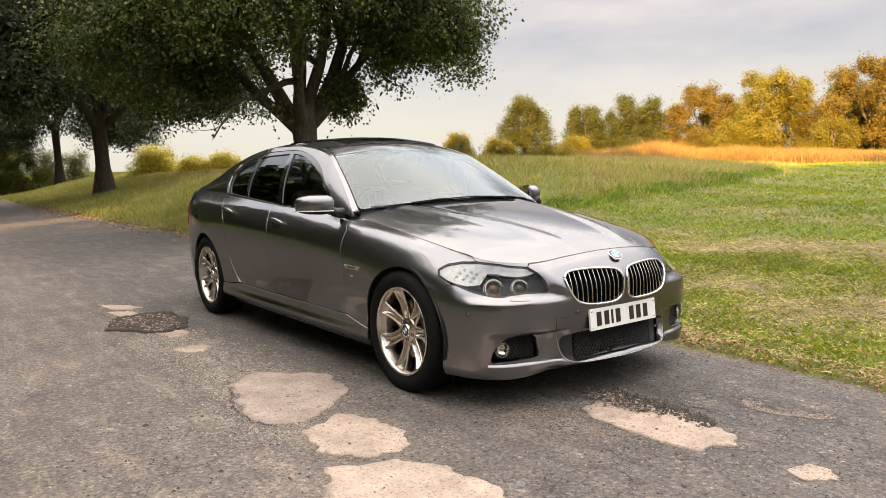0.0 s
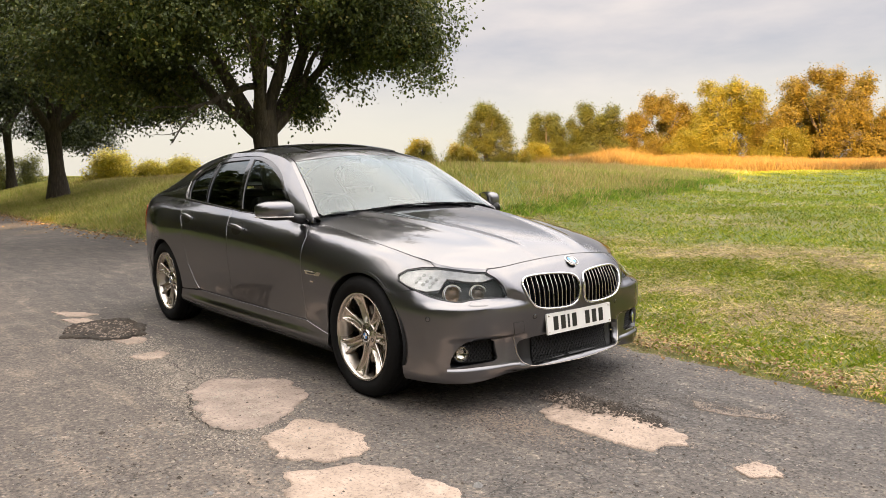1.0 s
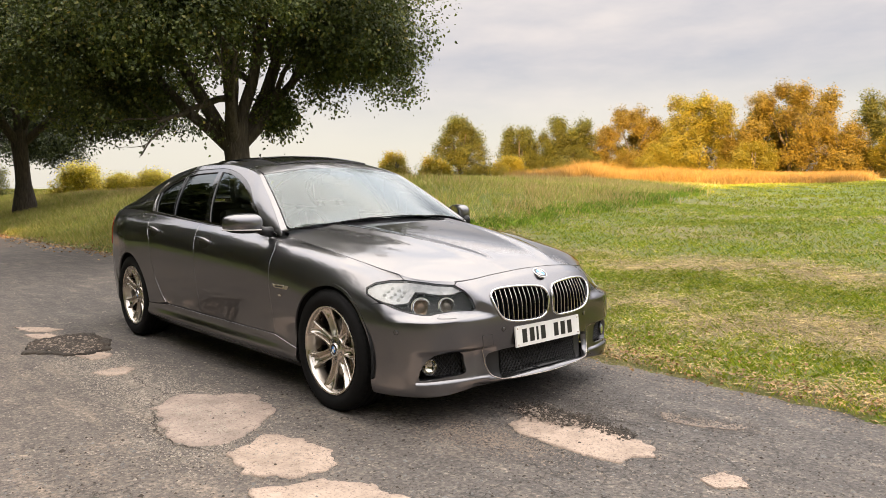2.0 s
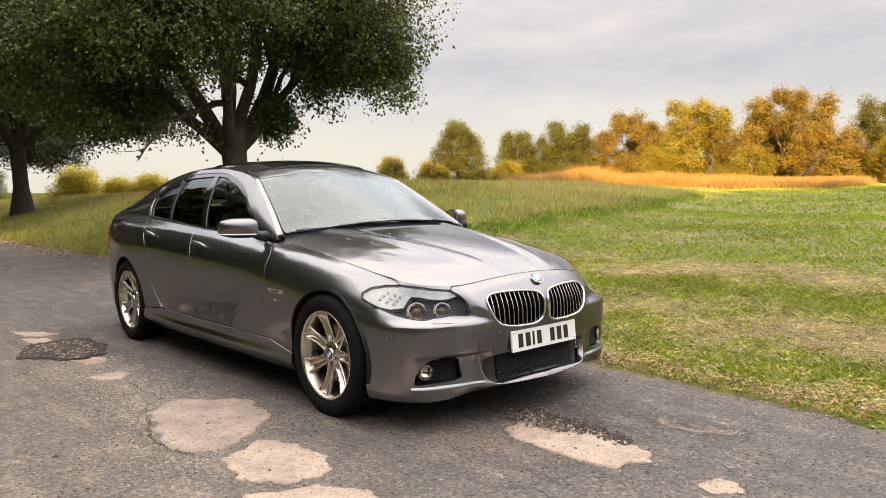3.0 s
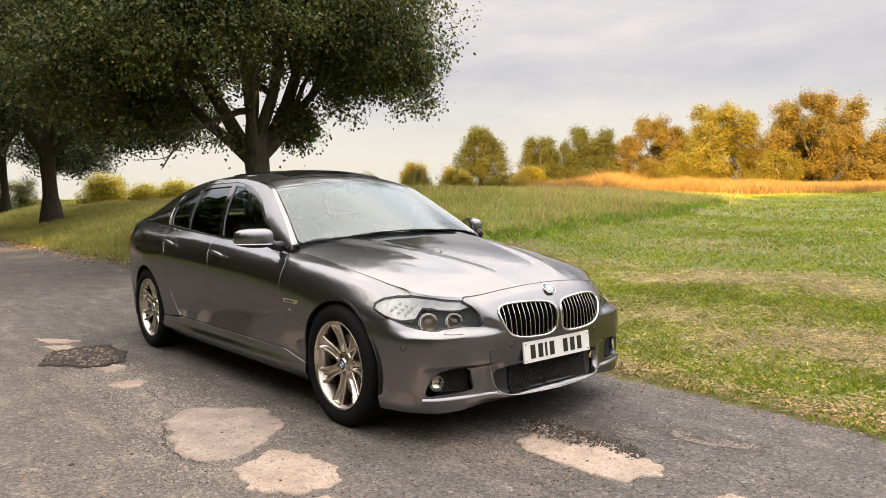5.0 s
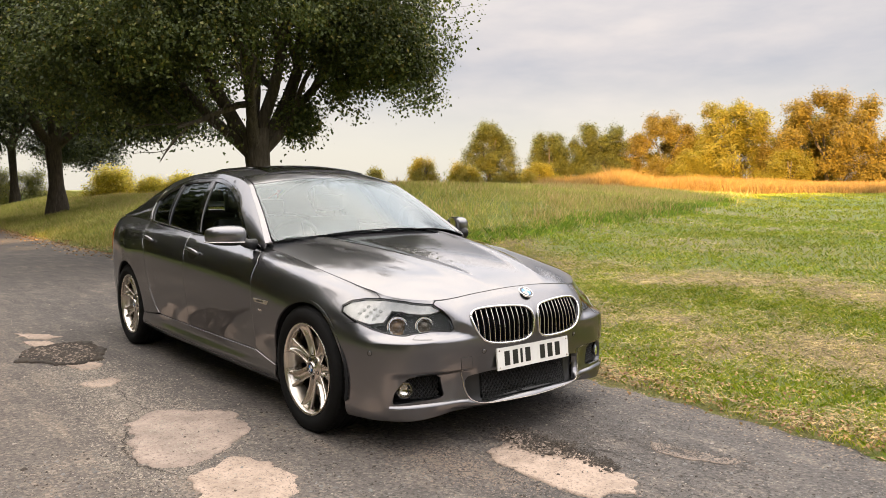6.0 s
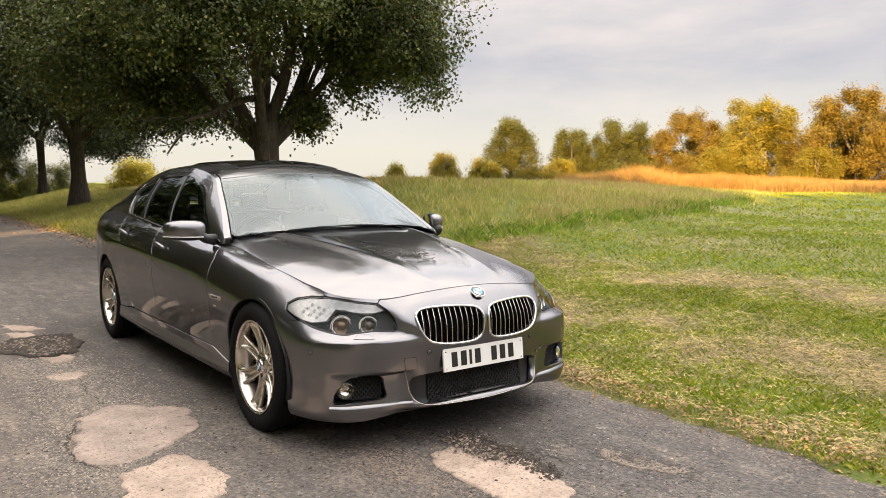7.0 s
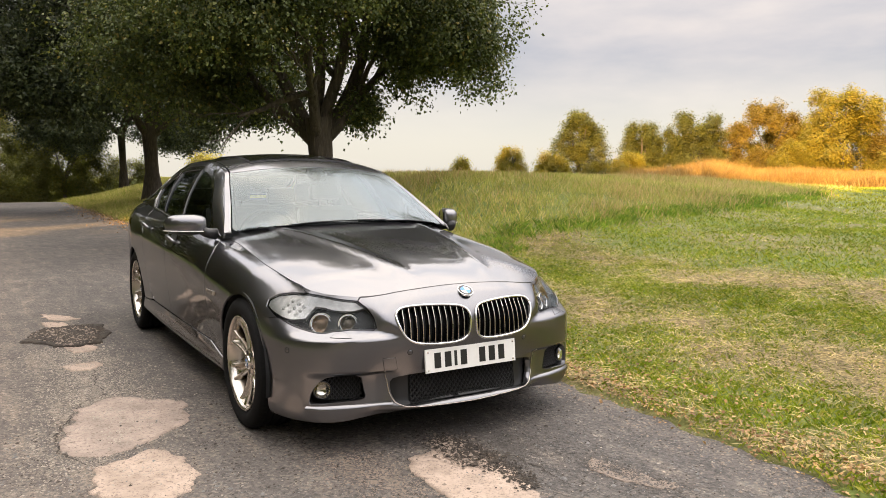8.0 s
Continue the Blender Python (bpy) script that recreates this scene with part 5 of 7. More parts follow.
# number plate with plain bars
pb = bmesh.new()
pm = Matrix.Translation((0.804, 0.0, 0.428)) @ Matrix.Rotation(radians(-6), 4, "Y")
box_bm(pb, (-0.006, -0.26, -0.0555), (0.006, 0.26, 0.0555), 0.002, pm)
plate = part("number_plate", pb, PLATE_W, car, "white plate with black bars")
pb = bmesh.new()
box_bm(pb, (-0.03, -0.24, -0.05), (-0.0065, 0.24, 0.05), 0.002, pm)
part("plate_holder", pb, BLACK, plate)
for k, y in enumerate((-0.194, -0.136, -0.093, -0.047, 0.060, 0.117, 0.174)):
    pb = bmesh.new()
    w = 0.008 if k == 2 else 0.018
    box_bm(pb, (0.0055, y - w, -0.036), (0.0072, y + w, 0.036), 0.0, pm)
    part("bar", pb, PLATE_K, plate)
for y, z in ((-0.245, 0.042), (-0.245, -0.042), (0.245, 0.042), (0.245, -0.042)):
    c = pm @ Vector((0.006, y, z))
    disc_on("screw_cap", tuple(c), (1, 0, 0.1), [(0, 0.005), (0.002, 0.004), (0.003, 0.0002)], SATIN, plate, "", 12)

# wing badge strip, handles
GILL = [(2.00, 5.02), (1.825, 5.16), (1.842, 4.96), (1.985, 4.87)]
both("wing_badge", panel_mesh("wing_badge", belt, GILL, step=0.02, edge=0.008, lift=0.006), SATIN, car, "chrome wing strip with side repeater")
both("wing_badge_gap", panel_mesh("wing_badge_gap", belt, [(1.965, 4.99), (1.88, 5.06), (1.888, 4.99), (1.962, 4.93)], step=0.02, edge=0.0, lift=0.008), GLOSSBLACK, car)
MSH = [(1.945, 4.60), (1.905, 4.63), (1.91, 4.55), (1.945, 4.53)]
both("small_emblem", panel_mesh("small_emblem", belt, MSH, step=0.02, edge=0.003, lift=0.004), SATIN, car)
for u0, vv in ((2.96, 6.48), (3.87, 6.58)):
    ring_pts = [(u0 + 0.085 * math.cos(w), vv + 0.52 * math.sin(w)) for w in np.linspace(0, 2 * math.pi, 24, endpoint=False)]
    # flat dark sheet on the door for the shade in the handle's hollow
    both("handle_bowl", panel_mesh("handle_bowl", belt, ring_pts, step=0.02, edge=0.0, lift=0.0015), plain("bowl_shade", (0.06, 0.058, 0.056), 0.35, 0.6, 0.1, 50, 0, 0.6), car)
    pts = [(u0 - 0.105, vv - 0.10), (u0 - 0.09, vv - 0.06), (u0 - 0.04, vv), (u0 + 0.03, vv + 0.03), (u0 + 0.09, vv + 0.06), (u0 + 0.105, vv + 0.06)]
    P, N = along(belt, pts, 0.0)
    lifts = (0.002, 0.022, 0.034, 0.034, 0.022, 0.002)
    v, f = tube([p + n * l for p, n, l in zip(P, N, lifts)], [0.010, 0.013, 0.0145, 0.0145, 0.013, 0.010], 10)
    both("door_handle", mesh_of("door_handle", v, f), PAINT, car, "painted bow door handle")

# door mirrors
rows, faces = [], []
S, T = 18, 24
mc = np.array((-0.80, -0.965, 1.003))
ax_l = np.array((-0.26, -0.96, 0.02)); ax_l /= np.linalg.norm(ax_l)
ax_f = np.array((0.96, -0.26, 0.0)); ax_f /= np.linalg.norm(ax_f)
for i in range(S + 1):
    a = -math.pi / 2 + math.pi * i / S
    for j in range(T):
        b = 2 * math.pi * j / T
        ca, sa, cb, sb = math.cos(a), math.sin(a), math.cos(b), math.sin(b)
        sg = lambda q, p: math.copysign(abs(q) ** p, q)
        L = sg(sa, 0.75) * 0.119
        Fz = sg(ca, 0.55) * sg(cb, 0.75)
        Zz = sg(ca, 0.55) * sg(sb, 0.7) * (0.062 if sb > 0 else 0.060) * (1 - 0.10 * sa)
        Fd = Fz * (0.075 if cb > 0 else 0.035)
        rows.append(mc + ax_l * (L + 0.02 * max(0, Zz) * 0) + ax_f * (Fd - 0.16 * max(0, L) ** 2 * 10) + np.array((0, 0, Zz)))
for i in range(S):
    for j in range(T):
        j2 = (j + 1) % T
        faces.append((i * T + j, i * T + j2, (i + 1) * T + j2, (i + 1) * T + j))
rows = np.array(rows)
up_f = [q for q in faces if np.mean([rows[k][2] for k in q]) > 0.968]
lo_f = [q for q in faces if np.mean([rows[k][2] for k in q]) <= 0.968]


def shell(name, fs):
    used = sorted({k for q in fs for k in q})
    idx = {k: i for i, k in enumerate(used)}
    return mesh_of(name, rows[used], [tuple(idx[k] for k in q) for q in fs])


caps = both("door_mirror", shell("door_mirror", up_f), PAINT, car, "grey door mirror with dark underside")
for cap, k in zip(caps, (1, -1)):
    me = shell("mirror_base", lo_f)
    part("mirror_base", me if k == 1 else mirrored(me), BLACK, cap)
    rim_pts = [mc + ax_l * l + ax_f * f_ + np.array((0, 0, -0.036)) for l, f_ in ((-0.118, 0.02), (-0.10, 0.058), (-0.05, 0.073), (0.02, 0.074), (0.075, 0.060), (0.115, 0.03), (0.122, 0.0))]
    bead("repeater_strip", [(p[0], k * p[1], p[2]) for p in rim_pts], 0.0035, plain("repeater", (0.72, 0.70, 0.66), 0.2, 0.0, 0.05, 60), cap, "pale side-repeater strip")
    v, f = tube([(-0.755, k * -0.90, 0.985), (-0.745, k * -0.86, 0.955), (-0.755, k * -0.80, 0.945)], [0.030, 0.028, 0.036], 10)
    part("mirror_arm", mesh_of("mirror_arm", v, f), BLACK, cap)
    gl, gf = lathe([(0.0, 0.052), (0.001, 0.0002)], 24, "z")
    part("mirror_glass", place_mesh("mirror_glass", [(a * 1.9, b, c) for a, b, c in gl], gf, mc * (1, k, 1) - ax_f * (1, k, 1) * 0.0365, ax_l * (1, k, 1), (0, 0, 1), -ax_f * (1, k, 1)), CHROME, cap)
turn = Matrix.Translation((-0.755, 0.86, 0)) @ Matrix.Rotation(radians(52), 4, "Z") @ Matrix.Translation((0.755, -0.86, 0))
for ob in (caps[1], *caps[1].children):
    ob.data.transform(turn)
tagged(caps[1], "grey door mirror, folded in against the glass")
tri = [(-0.70, 0.0), (-0.86, 0.0), (-0.87, 0.12), (-0.83, 0.30), (-0.78, 0.35), (-0.70, 0.2)]
both("mirror_sail", panel_mesh("mirror_sail", side_surf, tri, step=0.03, sv=0.4, edge=0.006, lift=0.006), GLOSSBLACK, car)

# scuttle, wipers
sct = [(-0.50, 0.0), (-0.51, 0.22), (-0.57, 0.45), (-0.67, 0.70), (-0.74, 0.70), (-0.68, 0.45), (-0.61, 0.22), (-0.60, 0.0)]
sct = sct + [(x, -y) for x, y in sct[-2:0:-1]]
part("scuttle", panel_mesh("scuttle", lambda ab: hood_surf(ab) - np.array((0, 0, 0.012)), sct, step=0.04, sv=1.0, edge=0.0), plain("scuttle_grey", (0.06, 0.06, 0.061), 0.3, 0, 0.15, 60, 0.1), car)
for pts in ([(-0.470, 0.56), (-0.482, 0.30), (-0.486, -0.05), (-0.480, -0.30)], [(-0.470, -0.25), (-0.482, -0.5), (-0.482, -0.80)]):
    P, N = along(roof_surf, pts, 0.005, 0.65)
    wp = bead("wiper", P, [0.0032, 0.003, 0.0028, 0.0025][: len(P)], BLACK, car, "black flat windscreen wiper")
    P, N = along(roof_surf, pts, 0.002, 0.65)
    bead("blade", P, 0.002, RUBBER, wp)


# wheels
def wheel_parts(cx, sy):
    """One wheel: tyre, rim, seven grooved spokes, hub, disc. Its outer face looks to sy."""
    cy = sy * 0.785
    at = lambda vs: [(x + cx, sy * y + cy, z + HUB_Z) for x, y, z in vs]
    fix = lambda fs: [q[::-1] for q in fs] if sy < 0 else fs
    ty = []
    for a, r in [(-0.10, 0.245), (-0.118, 0.275), (-0.116, 0.305), (-0.104, 0.326), (-0.09, 0.332)]:
        ty.append((a, r))
    for c in (-0.06, -0.022, 0.022, 0.06):
        ty += [(c - 0.007, 0.3365), (c - 0.005, 0.328), (c + 0.005, 0.328), (c + 0.007, 0.3365)]
    ty += [(0.09, 0.332), (0.104, 0.326), (0.116, 0.305), (0.119, 0.285), (0.117, 0.268), (0.105, 0.250), (0.098, 0.243)]
    v, f = lathe(ty, 96)
    wheel = part("wheel", mesh_of("wheel", at(v), fix(f)), RUBBER, car, "black tyre on silver alloy rim with seven grooved spokes")
    # shoulder blocks
    for edge in (-1, 1):
        vs, fs = [], []
        for k in range(64):
            w0, w1 = 2 * math.pi * (k + 0.08) / 64, 2 * math.pi * (k + 0.82) / 64
            b = len(vs)
            for w, sh in ((w0, 0), (w1, 0)):
                for a, r in ((0.067, 0.3365), (0.090, 0.3345), (0.106, 0.327)):
                    tw = w + 0.03 * (a - 0.067) / 0.04
                    vs.append((r * 1.006 * math.cos(tw), edge * a, r * 1.006 * math.sin(tw)))
            fs += [(b, b + 1, b + 4, b + 3), (b + 1, b + 2, b + 5, b + 4)]
        part("tread", mesh_of("tread", at(vs), fs, flat=True), RUBBER, wheel)
    v, f = lathe([(0.088, 0.224), (0.098, 0.240), (0.106, 0.2455), (0.109, 0.243), (0.108, 0.236), (0.098, 0.231), (0.09, 0.226), (0.02, 0.214), (-0.09, 0.222)], 72)
    rim_o = part("rim", mesh_of("rim", at(v), fix(f)), SATIN, wheel, "silver alloy rim")
    # near-black disc standing for the shade behind the spokes
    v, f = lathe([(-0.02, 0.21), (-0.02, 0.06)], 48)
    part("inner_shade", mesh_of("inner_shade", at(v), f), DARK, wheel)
    v, f = lathe([(-0.005, 0.165), (0.012, 0.165), (0.014, 0.16), (0.014, 0.07), (0.03, 0.068), (0.03, 0.03)], 48)
    part("brake_disc", mesh_of("brake_disc", at(v), f), DISC, wheel, "grey brake disc")
    bm = bmesh.new()
    box_bm(bm, (0.10, -0.01, -0.07), (0.19, 0.035, 0.07), 0.012, Matrix.Translation((cx, cy, HUB_Z)) @ Matrix.Diagonal((1, sy, 1, 1)))
    part("calliper", bm, DISC, wheel)
    v, f = lathe([(0.03, 0.074), (0.055, 0.072), (0.061, 0.066), (0.063, 0.058), (0.064, 0.038), (0.070, 0.034)], 40)
    hub = part("hub", mesh_of("hub", at(v), fix(f)), SATIN, wheel)
    v, f = lathe([(0.070, 0.0345), (0.077, 0.033), (0.078, 0.0305), (0.0765, 0.030)], 32)
    part("cap_ring", mesh_of("cap_ring", at(v), fix(f)), CHROME, hub)
    v, f = lathe([(0.0765, 0.030), (0.077, 0.018)], 32)
    part("cap", mesh_of("cap", at(v), fix(f)), GLOSSBLACK, hub, "black round hub cap")
    for q in range(4):
        vs = [(0, 0.0775, 0)] + [(0.018 * math.cos(math.pi / 2 * q + math.pi / 12 * k), 0.0772, 0.018 * math.sin(math.pi / 2 * q + math.pi / 12 * k)) for k in range(7)]
        part("enamel", mesh_of("enamel", at(vs), [(0, k, k + 1) for k in range(1, 7)]), BLUE if q % 2 else WHITE, hub)
    for k in range(5):
        w = 2 * math.pi * (k + 0.5) / 5 + 0.3
        v, f = lathe([(0.055, 0.0115), (0.0652, 0.0115), (0.0655, 0.0085), (0.058, 0.0001)], 12)
        part("wheel_bolt", mesh_of("wheel_bolt", at([(x + 0.052 * math.cos(w), y, z + 0.052 * math.sin(w)) for x, y, z in v]), f), BLACK, hub)
    for k in range(7):
        w0 = 2 * math.pi * k / 7
        rows, faces = [], []
        half_prof = ((1.0, -0.042), (1.0, -0.014), (0.96, -0.005), (0.86, 0.0), (0.70, 0.0), (0.58, -0.006), (0.48, -0.022), (0.26, -0.030))
        n, prof = 16, [(-a, b) for a, b in half_prof] + list(half_prof[::-1])
        for i in range(n):
            t = i / (n - 1)
            r = 0.050 + (0.238 - 0.050) * t
            wid = 0.0235 + 0.014 * t + 0.010 * (1 - t) ** 3 + 0.018 * t ** 5
            face = 0.062 + 0.036 * t ** 1.4 - 0.010 * math.sin(math.pi * t)
            w1 = w0
            c, sn = math.cos(w1), math.sin(w1)
            for dw, dy in prof:
                dip = dy * (min(1, t * 3) * min(1, (1 - t) * 5 + 0.25) if abs(dw) < 0.6 else 1)
                rows.append((r * c - dw * wid * sn, face + dip, r * sn + dw * wid * c))
        m = len(prof)
        for i in range(n - 1):
            for q in range(m):
                q2 = (q + 1) % m
                faces.append((i * m + q, i * m + q2, (i + 1) * m + q2, (i + 1) * m + q))
        part("spoke", mesh_of("spoke", at(rows), fix(faces)), SATIN, rim_o)


for cx in (0.013, REAR_X):
    for sy in (-1, 1):
        wheel_parts(cx, sy)

# near-black wheel wells and underside, the underside set low to deepen the shade below
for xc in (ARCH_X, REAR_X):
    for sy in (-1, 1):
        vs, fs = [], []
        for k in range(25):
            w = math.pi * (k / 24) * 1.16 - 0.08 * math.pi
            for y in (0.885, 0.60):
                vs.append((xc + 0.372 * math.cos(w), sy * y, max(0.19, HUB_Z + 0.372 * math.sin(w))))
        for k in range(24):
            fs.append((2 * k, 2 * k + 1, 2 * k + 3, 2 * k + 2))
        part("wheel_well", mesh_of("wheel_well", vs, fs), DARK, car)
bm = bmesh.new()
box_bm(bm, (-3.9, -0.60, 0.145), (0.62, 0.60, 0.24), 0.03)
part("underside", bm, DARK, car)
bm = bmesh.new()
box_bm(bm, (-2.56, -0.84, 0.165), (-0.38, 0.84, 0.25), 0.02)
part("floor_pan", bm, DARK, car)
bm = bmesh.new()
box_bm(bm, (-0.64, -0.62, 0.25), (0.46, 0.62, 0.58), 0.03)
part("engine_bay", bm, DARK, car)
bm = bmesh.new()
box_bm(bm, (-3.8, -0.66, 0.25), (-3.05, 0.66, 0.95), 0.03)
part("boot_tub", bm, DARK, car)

# cabin
bm = bmesh.new()
box_bm(bm, (-1.05, -0.70, 0.60), (-0.62, 0.70, 0.90), 0.05)
dash = part("dashboard", bm, LEATHER, car)
bm = bmesh.new()
box_bm(bm, (-1.02, -0.56, 0.885), (-0.74, -0.20, 0.945), 0.025)
part("instrument_hood", bm, LEATHER, dash)


def seat(cx, cy):
    bm = bmesh.new()
    box_bm(bm, (cx - 0.26, cy - 0.25, 0.32), (cx + 0.26, cy + 0.25, 0.50), 0.05)
    s = part("front_seat", bm, LEATHER, car, "black leather front seat")
    bm = bmesh.new()
    box_bm(bm, (-0.07, -0.24, 0.0), (0.07, 0.24, 0.62), 0.05, Matrix.Translation((cx - 0.25, cy, 0.46)) @ Matrix.Rotation(radians(-17), 4, "Y"))
    part("backrest", bm, LEATHER, s)
    bm = bmesh.new()
    box_bm(bm, (-0.05, -0.13, 0.0), (0.05, 0.13, 0.19), 0.04, Matrix.Translation((cx - 0.455, cy, 1.10)) @ Matrix.Rotation(radians(-8), 4, "Y"))
    part("headrest", bm, LEATHER, s)
    for dy in (-0.06, 0.06):
        bead("headrest_post", [(cx - 0.44, cy + dy, 1.03), (cx - 0.455, cy + dy, 1.13)], 0.006, CHROME, s)


seat(-1.42, -0.37)
seat(-1.42, 0.37)
bm = bmesh.new()
box_bm(bm, (-2.75, -0.66, 0.32), (-2.25, 0.66, 0.52), 0.05)
rs = part("rear_seat", bm, LEATHER, car, "black leather rear bench")
bm = bmesh.new()
box_bm(bm, (-0.07, -0.64, 0.0), (0.07, 0.64, 0.60), 0.05, Matrix.Translation((-2.70, 0, 0.46)) @ Matrix.Rotation(radians(-20), 4, "Y"))
part("backrest", bm, LEATHER, rs)
for y in (-0.36, 0.36):
    bm = bmesh.new()
    box_bm(bm, (-0.05, -0.13, 0.0), (0.05, 0.13, 0.15), 0.04, Matrix.Translation((-2.90, y, 1.04)))
    part("headrest", bm, LEATHER, rs)
ring = [Vector((-1.09 + 0.185 * math.sin(w) * 0.36, -0.37 + 0.185 * math.cos(w), 0.90 + 0.185 * math.sin(w) * 0.93)) for w in np.linspace(0, 2 * math.pi, 33)]
sw = bead("steering_wheel", ring, 0.015, LEATHER, car, "black steering wheel", 8)
bm = bmesh.new()
box_bm(bm, (-0.03, -0.075, -0.06), (0.03, 0.075, 0.06), 0.02, Matrix.Translation((-1.08, -0.37, 0.90)) @ Matrix.Rotation(radians(20), 4, "Y"))
part("wheel_hub", bm, LEATHER, sw)
bm = bmesh.new()
box_bm(bm, (-0.02, -0.12, -0.035), (0.02, 0.12, 0.035), 0.015, Matrix.Translation((-1.22, 0.0, 1.27)))
part("rear_view_mirror", bm, BLACK, car)
P, N = along(roof_surf, [(-1.19, -0.07), (-1.06, -0.07), (-1.06, 0.07), (-1.19, 0.07)], -0.008, 0.65)
part("sensor_cover", mesh_of("sensor_cover", list(P) + [p + np.array((-0.05, 0, -0.03)) for p in P], [(0, 1, 2, 3), (0, 4, 5, 1), (1, 5, 6, 2), (2, 6, 7, 3), (3, 7, 4, 0)]), BLACK, car)
for k, y in enumerate((-0.78, 0.78)):
    bm = bmesh.new()
    box_bm(bm, (-2.7, y - 0.04, 0.30), (-0.72, y + 0.04, 0.90), 0.03)
    part("door_card", bm, LEATHER, car)
lin = [(-1.22, 0.0), (-1.22, 0.93), (-2.95, 0.93), (-2.95, -0.93), (-1.22, -0.93)]
part("headlining", panel_mesh("headlining", roof_surf, lin, step=0.08, sv=0.6, edge=0.0, lift=-0.025), plain("grey_cloth", (0.10, 0.095, 0.09), 0.9, 0.0, 0.1, 60), car)

# ---- trees, bushes, grass ----


def leaf_quads(c, out, size, rng, droop=0.25, corners=4, mess=0.55):
    """Folded kite-shaped leaves (or three-cornered ones, for far trees) at places c, facing roughly outwards and up."""
    n = len(c)
    nrm = out * 0.6 + np.array((0, 0, 0.55)) + rng.normal(size=(n, 3)) * mess
    nrm /= np.linalg.norm(nrm, axis=1)[:, None]
    ax = np.cross(nrm, rng.normal(size=(n, 3)))
    ax /= np.maximum(np.linalg.norm(ax, axis=1), 1e-6)[:, None]
    ay = np.cross(nrm, ax)
    s = size * rng.uniform(0.65, 1.25, n)[:, None]
    tip = c + ax * s * 0.62 - np.array((0, 0, 1)) * s * droop
    base = c - ax * s * 0.45
    l = c + ay * s * 0.46 + nrm * s * 0.10
    r = c - ay * s * 0.46 + nrm * s * 0.10
    if corners == 3:
        return np.stack([r + (base - c) * 0.5, tip, l + (base - c) * 0.5], 1).reshape(-1, 3)
    return np.stack([base, r, tip, l], 1).reshape(-1, 3)


def leaf_mesh(name, V, corners=4):
    return big_mesh(name, V, np.arange(len(V)).reshape(-1, corners))


def limb_tree(x, y, z0, trunk_r, fork_z, limbs, rng, levels=3):
    """Trunk and forking limbs as one tapered mesh; gives the twig ends too."""
    verts, faces, ends = [], [], []

    def add(pts, radii, sides):
        v, f = tube(pts, radii, sides, cap=False)
        faces.extend(tuple(i + len(verts) for i in q) for q in f)
        verts.extend(v)

    base = Vector((x, y, z0 - 0.4))
    pts, rad = [], []
    for k in range(8):
        t = k / 7
        pts.append(base + Vector((0.06 * math.sin(2.2 * t), 0.05 * math.sin(3 * t + 1), (fork_z + 0.4 + 0.35) * t)))
        rad.append(trunk_r * (1.45 - 0.75 * min(1, t * 2.2) + 0.22 * max(0, t - 0.55)))
    add(pts, rad, 14)
    fork = Vector((x, y, z0 + fork_z))

    def grow(p, d, length, r, level):
        n = 6
        pts, rad = [p], [r]
        q, dd = p.copy(), d.copy()
        for k in range(n):
            dd = (dd + Vector(rng.normal(size=3)) * 0.13 + Vector((0, 0, 0.05))).normalized()
            q = q + dd * length / n
            pts.append(q.copy())
            rad.append(r * (1 - 0.62 * (k + 1) / n))
        add(pts, rad, 9 if level == 0 else 6 if level == 1 else 4)
        if level >= levels:
            ends.append(pts[-1])
            return
        for k in range(4 if level == 0 else 3):
            i = 2 + int(rng.integers(0, n - 1))
            i = min(i, n)
            side = Vector(rng.normal(size=3))
            nd = (dd * 0.75 + side.normalized() * 0.75 + Vector((0, 0, 0.08))).normalized()
            grow(pts[i].copy(), nd, length * float(rng.uniform(0.5, 0.72)), rad[i] * 0.72, level + 1)
        ends.append(pts[-1])

    for d, length, r in limbs:
        v = Vector(d).normalized()
        grow(fork - Vector((0, 0, 0.25)) + v * 0.05, v, length, r, 0)
    return mesh_of("trunk", verts, faces), [np.array(e) for e in ends]


def crown_clusters(n, c, radii, rng, low=-0.75, fill=0.5, bumps=0.16, seed=0.0):
    """Places of leaf sprays inside an uneven dome."""
    d = rng.normal(size=(n * 2, 3))
    d /= np.linalg.norm(d, axis=1)[:, None]
    d = d[d[:, 2] > low][:n]
    lump = 1 + bumps * (np.sin(3.1 * d[:, 0] * 2 + seed) * np.cos(2.7 * d[:, 1] * 2 + seed * 1.7) + 0.7 * np.sin(7 * d[:, 2] + 5 * d[:, 0] + seed) + 0.5 * np.sin(11 * d[:, 1] + 9 * d[:, 2]))
    r = rng.random(len(d)) ** fill
    return np.asarray(c) + d * (r * lump)[:, None] * np.asarray(radii), d


def sprays(centres, dirs, per, spread, size, rng, corners=4, mess=0.55):
    """Leaves round each spray's middle."""
    c = np.repeat(centres, per, 0)
    o = np.repeat(dirs, per, 0)
    off = rng.normal(size=c.shape) * np.array(spread)
    off[:, 2] -= 0.25 * np.abs(rng.normal(size=len(c))) * spread[2]
    return leaf_quads(c + off, o, size, rng, 0.25, corners, mess)


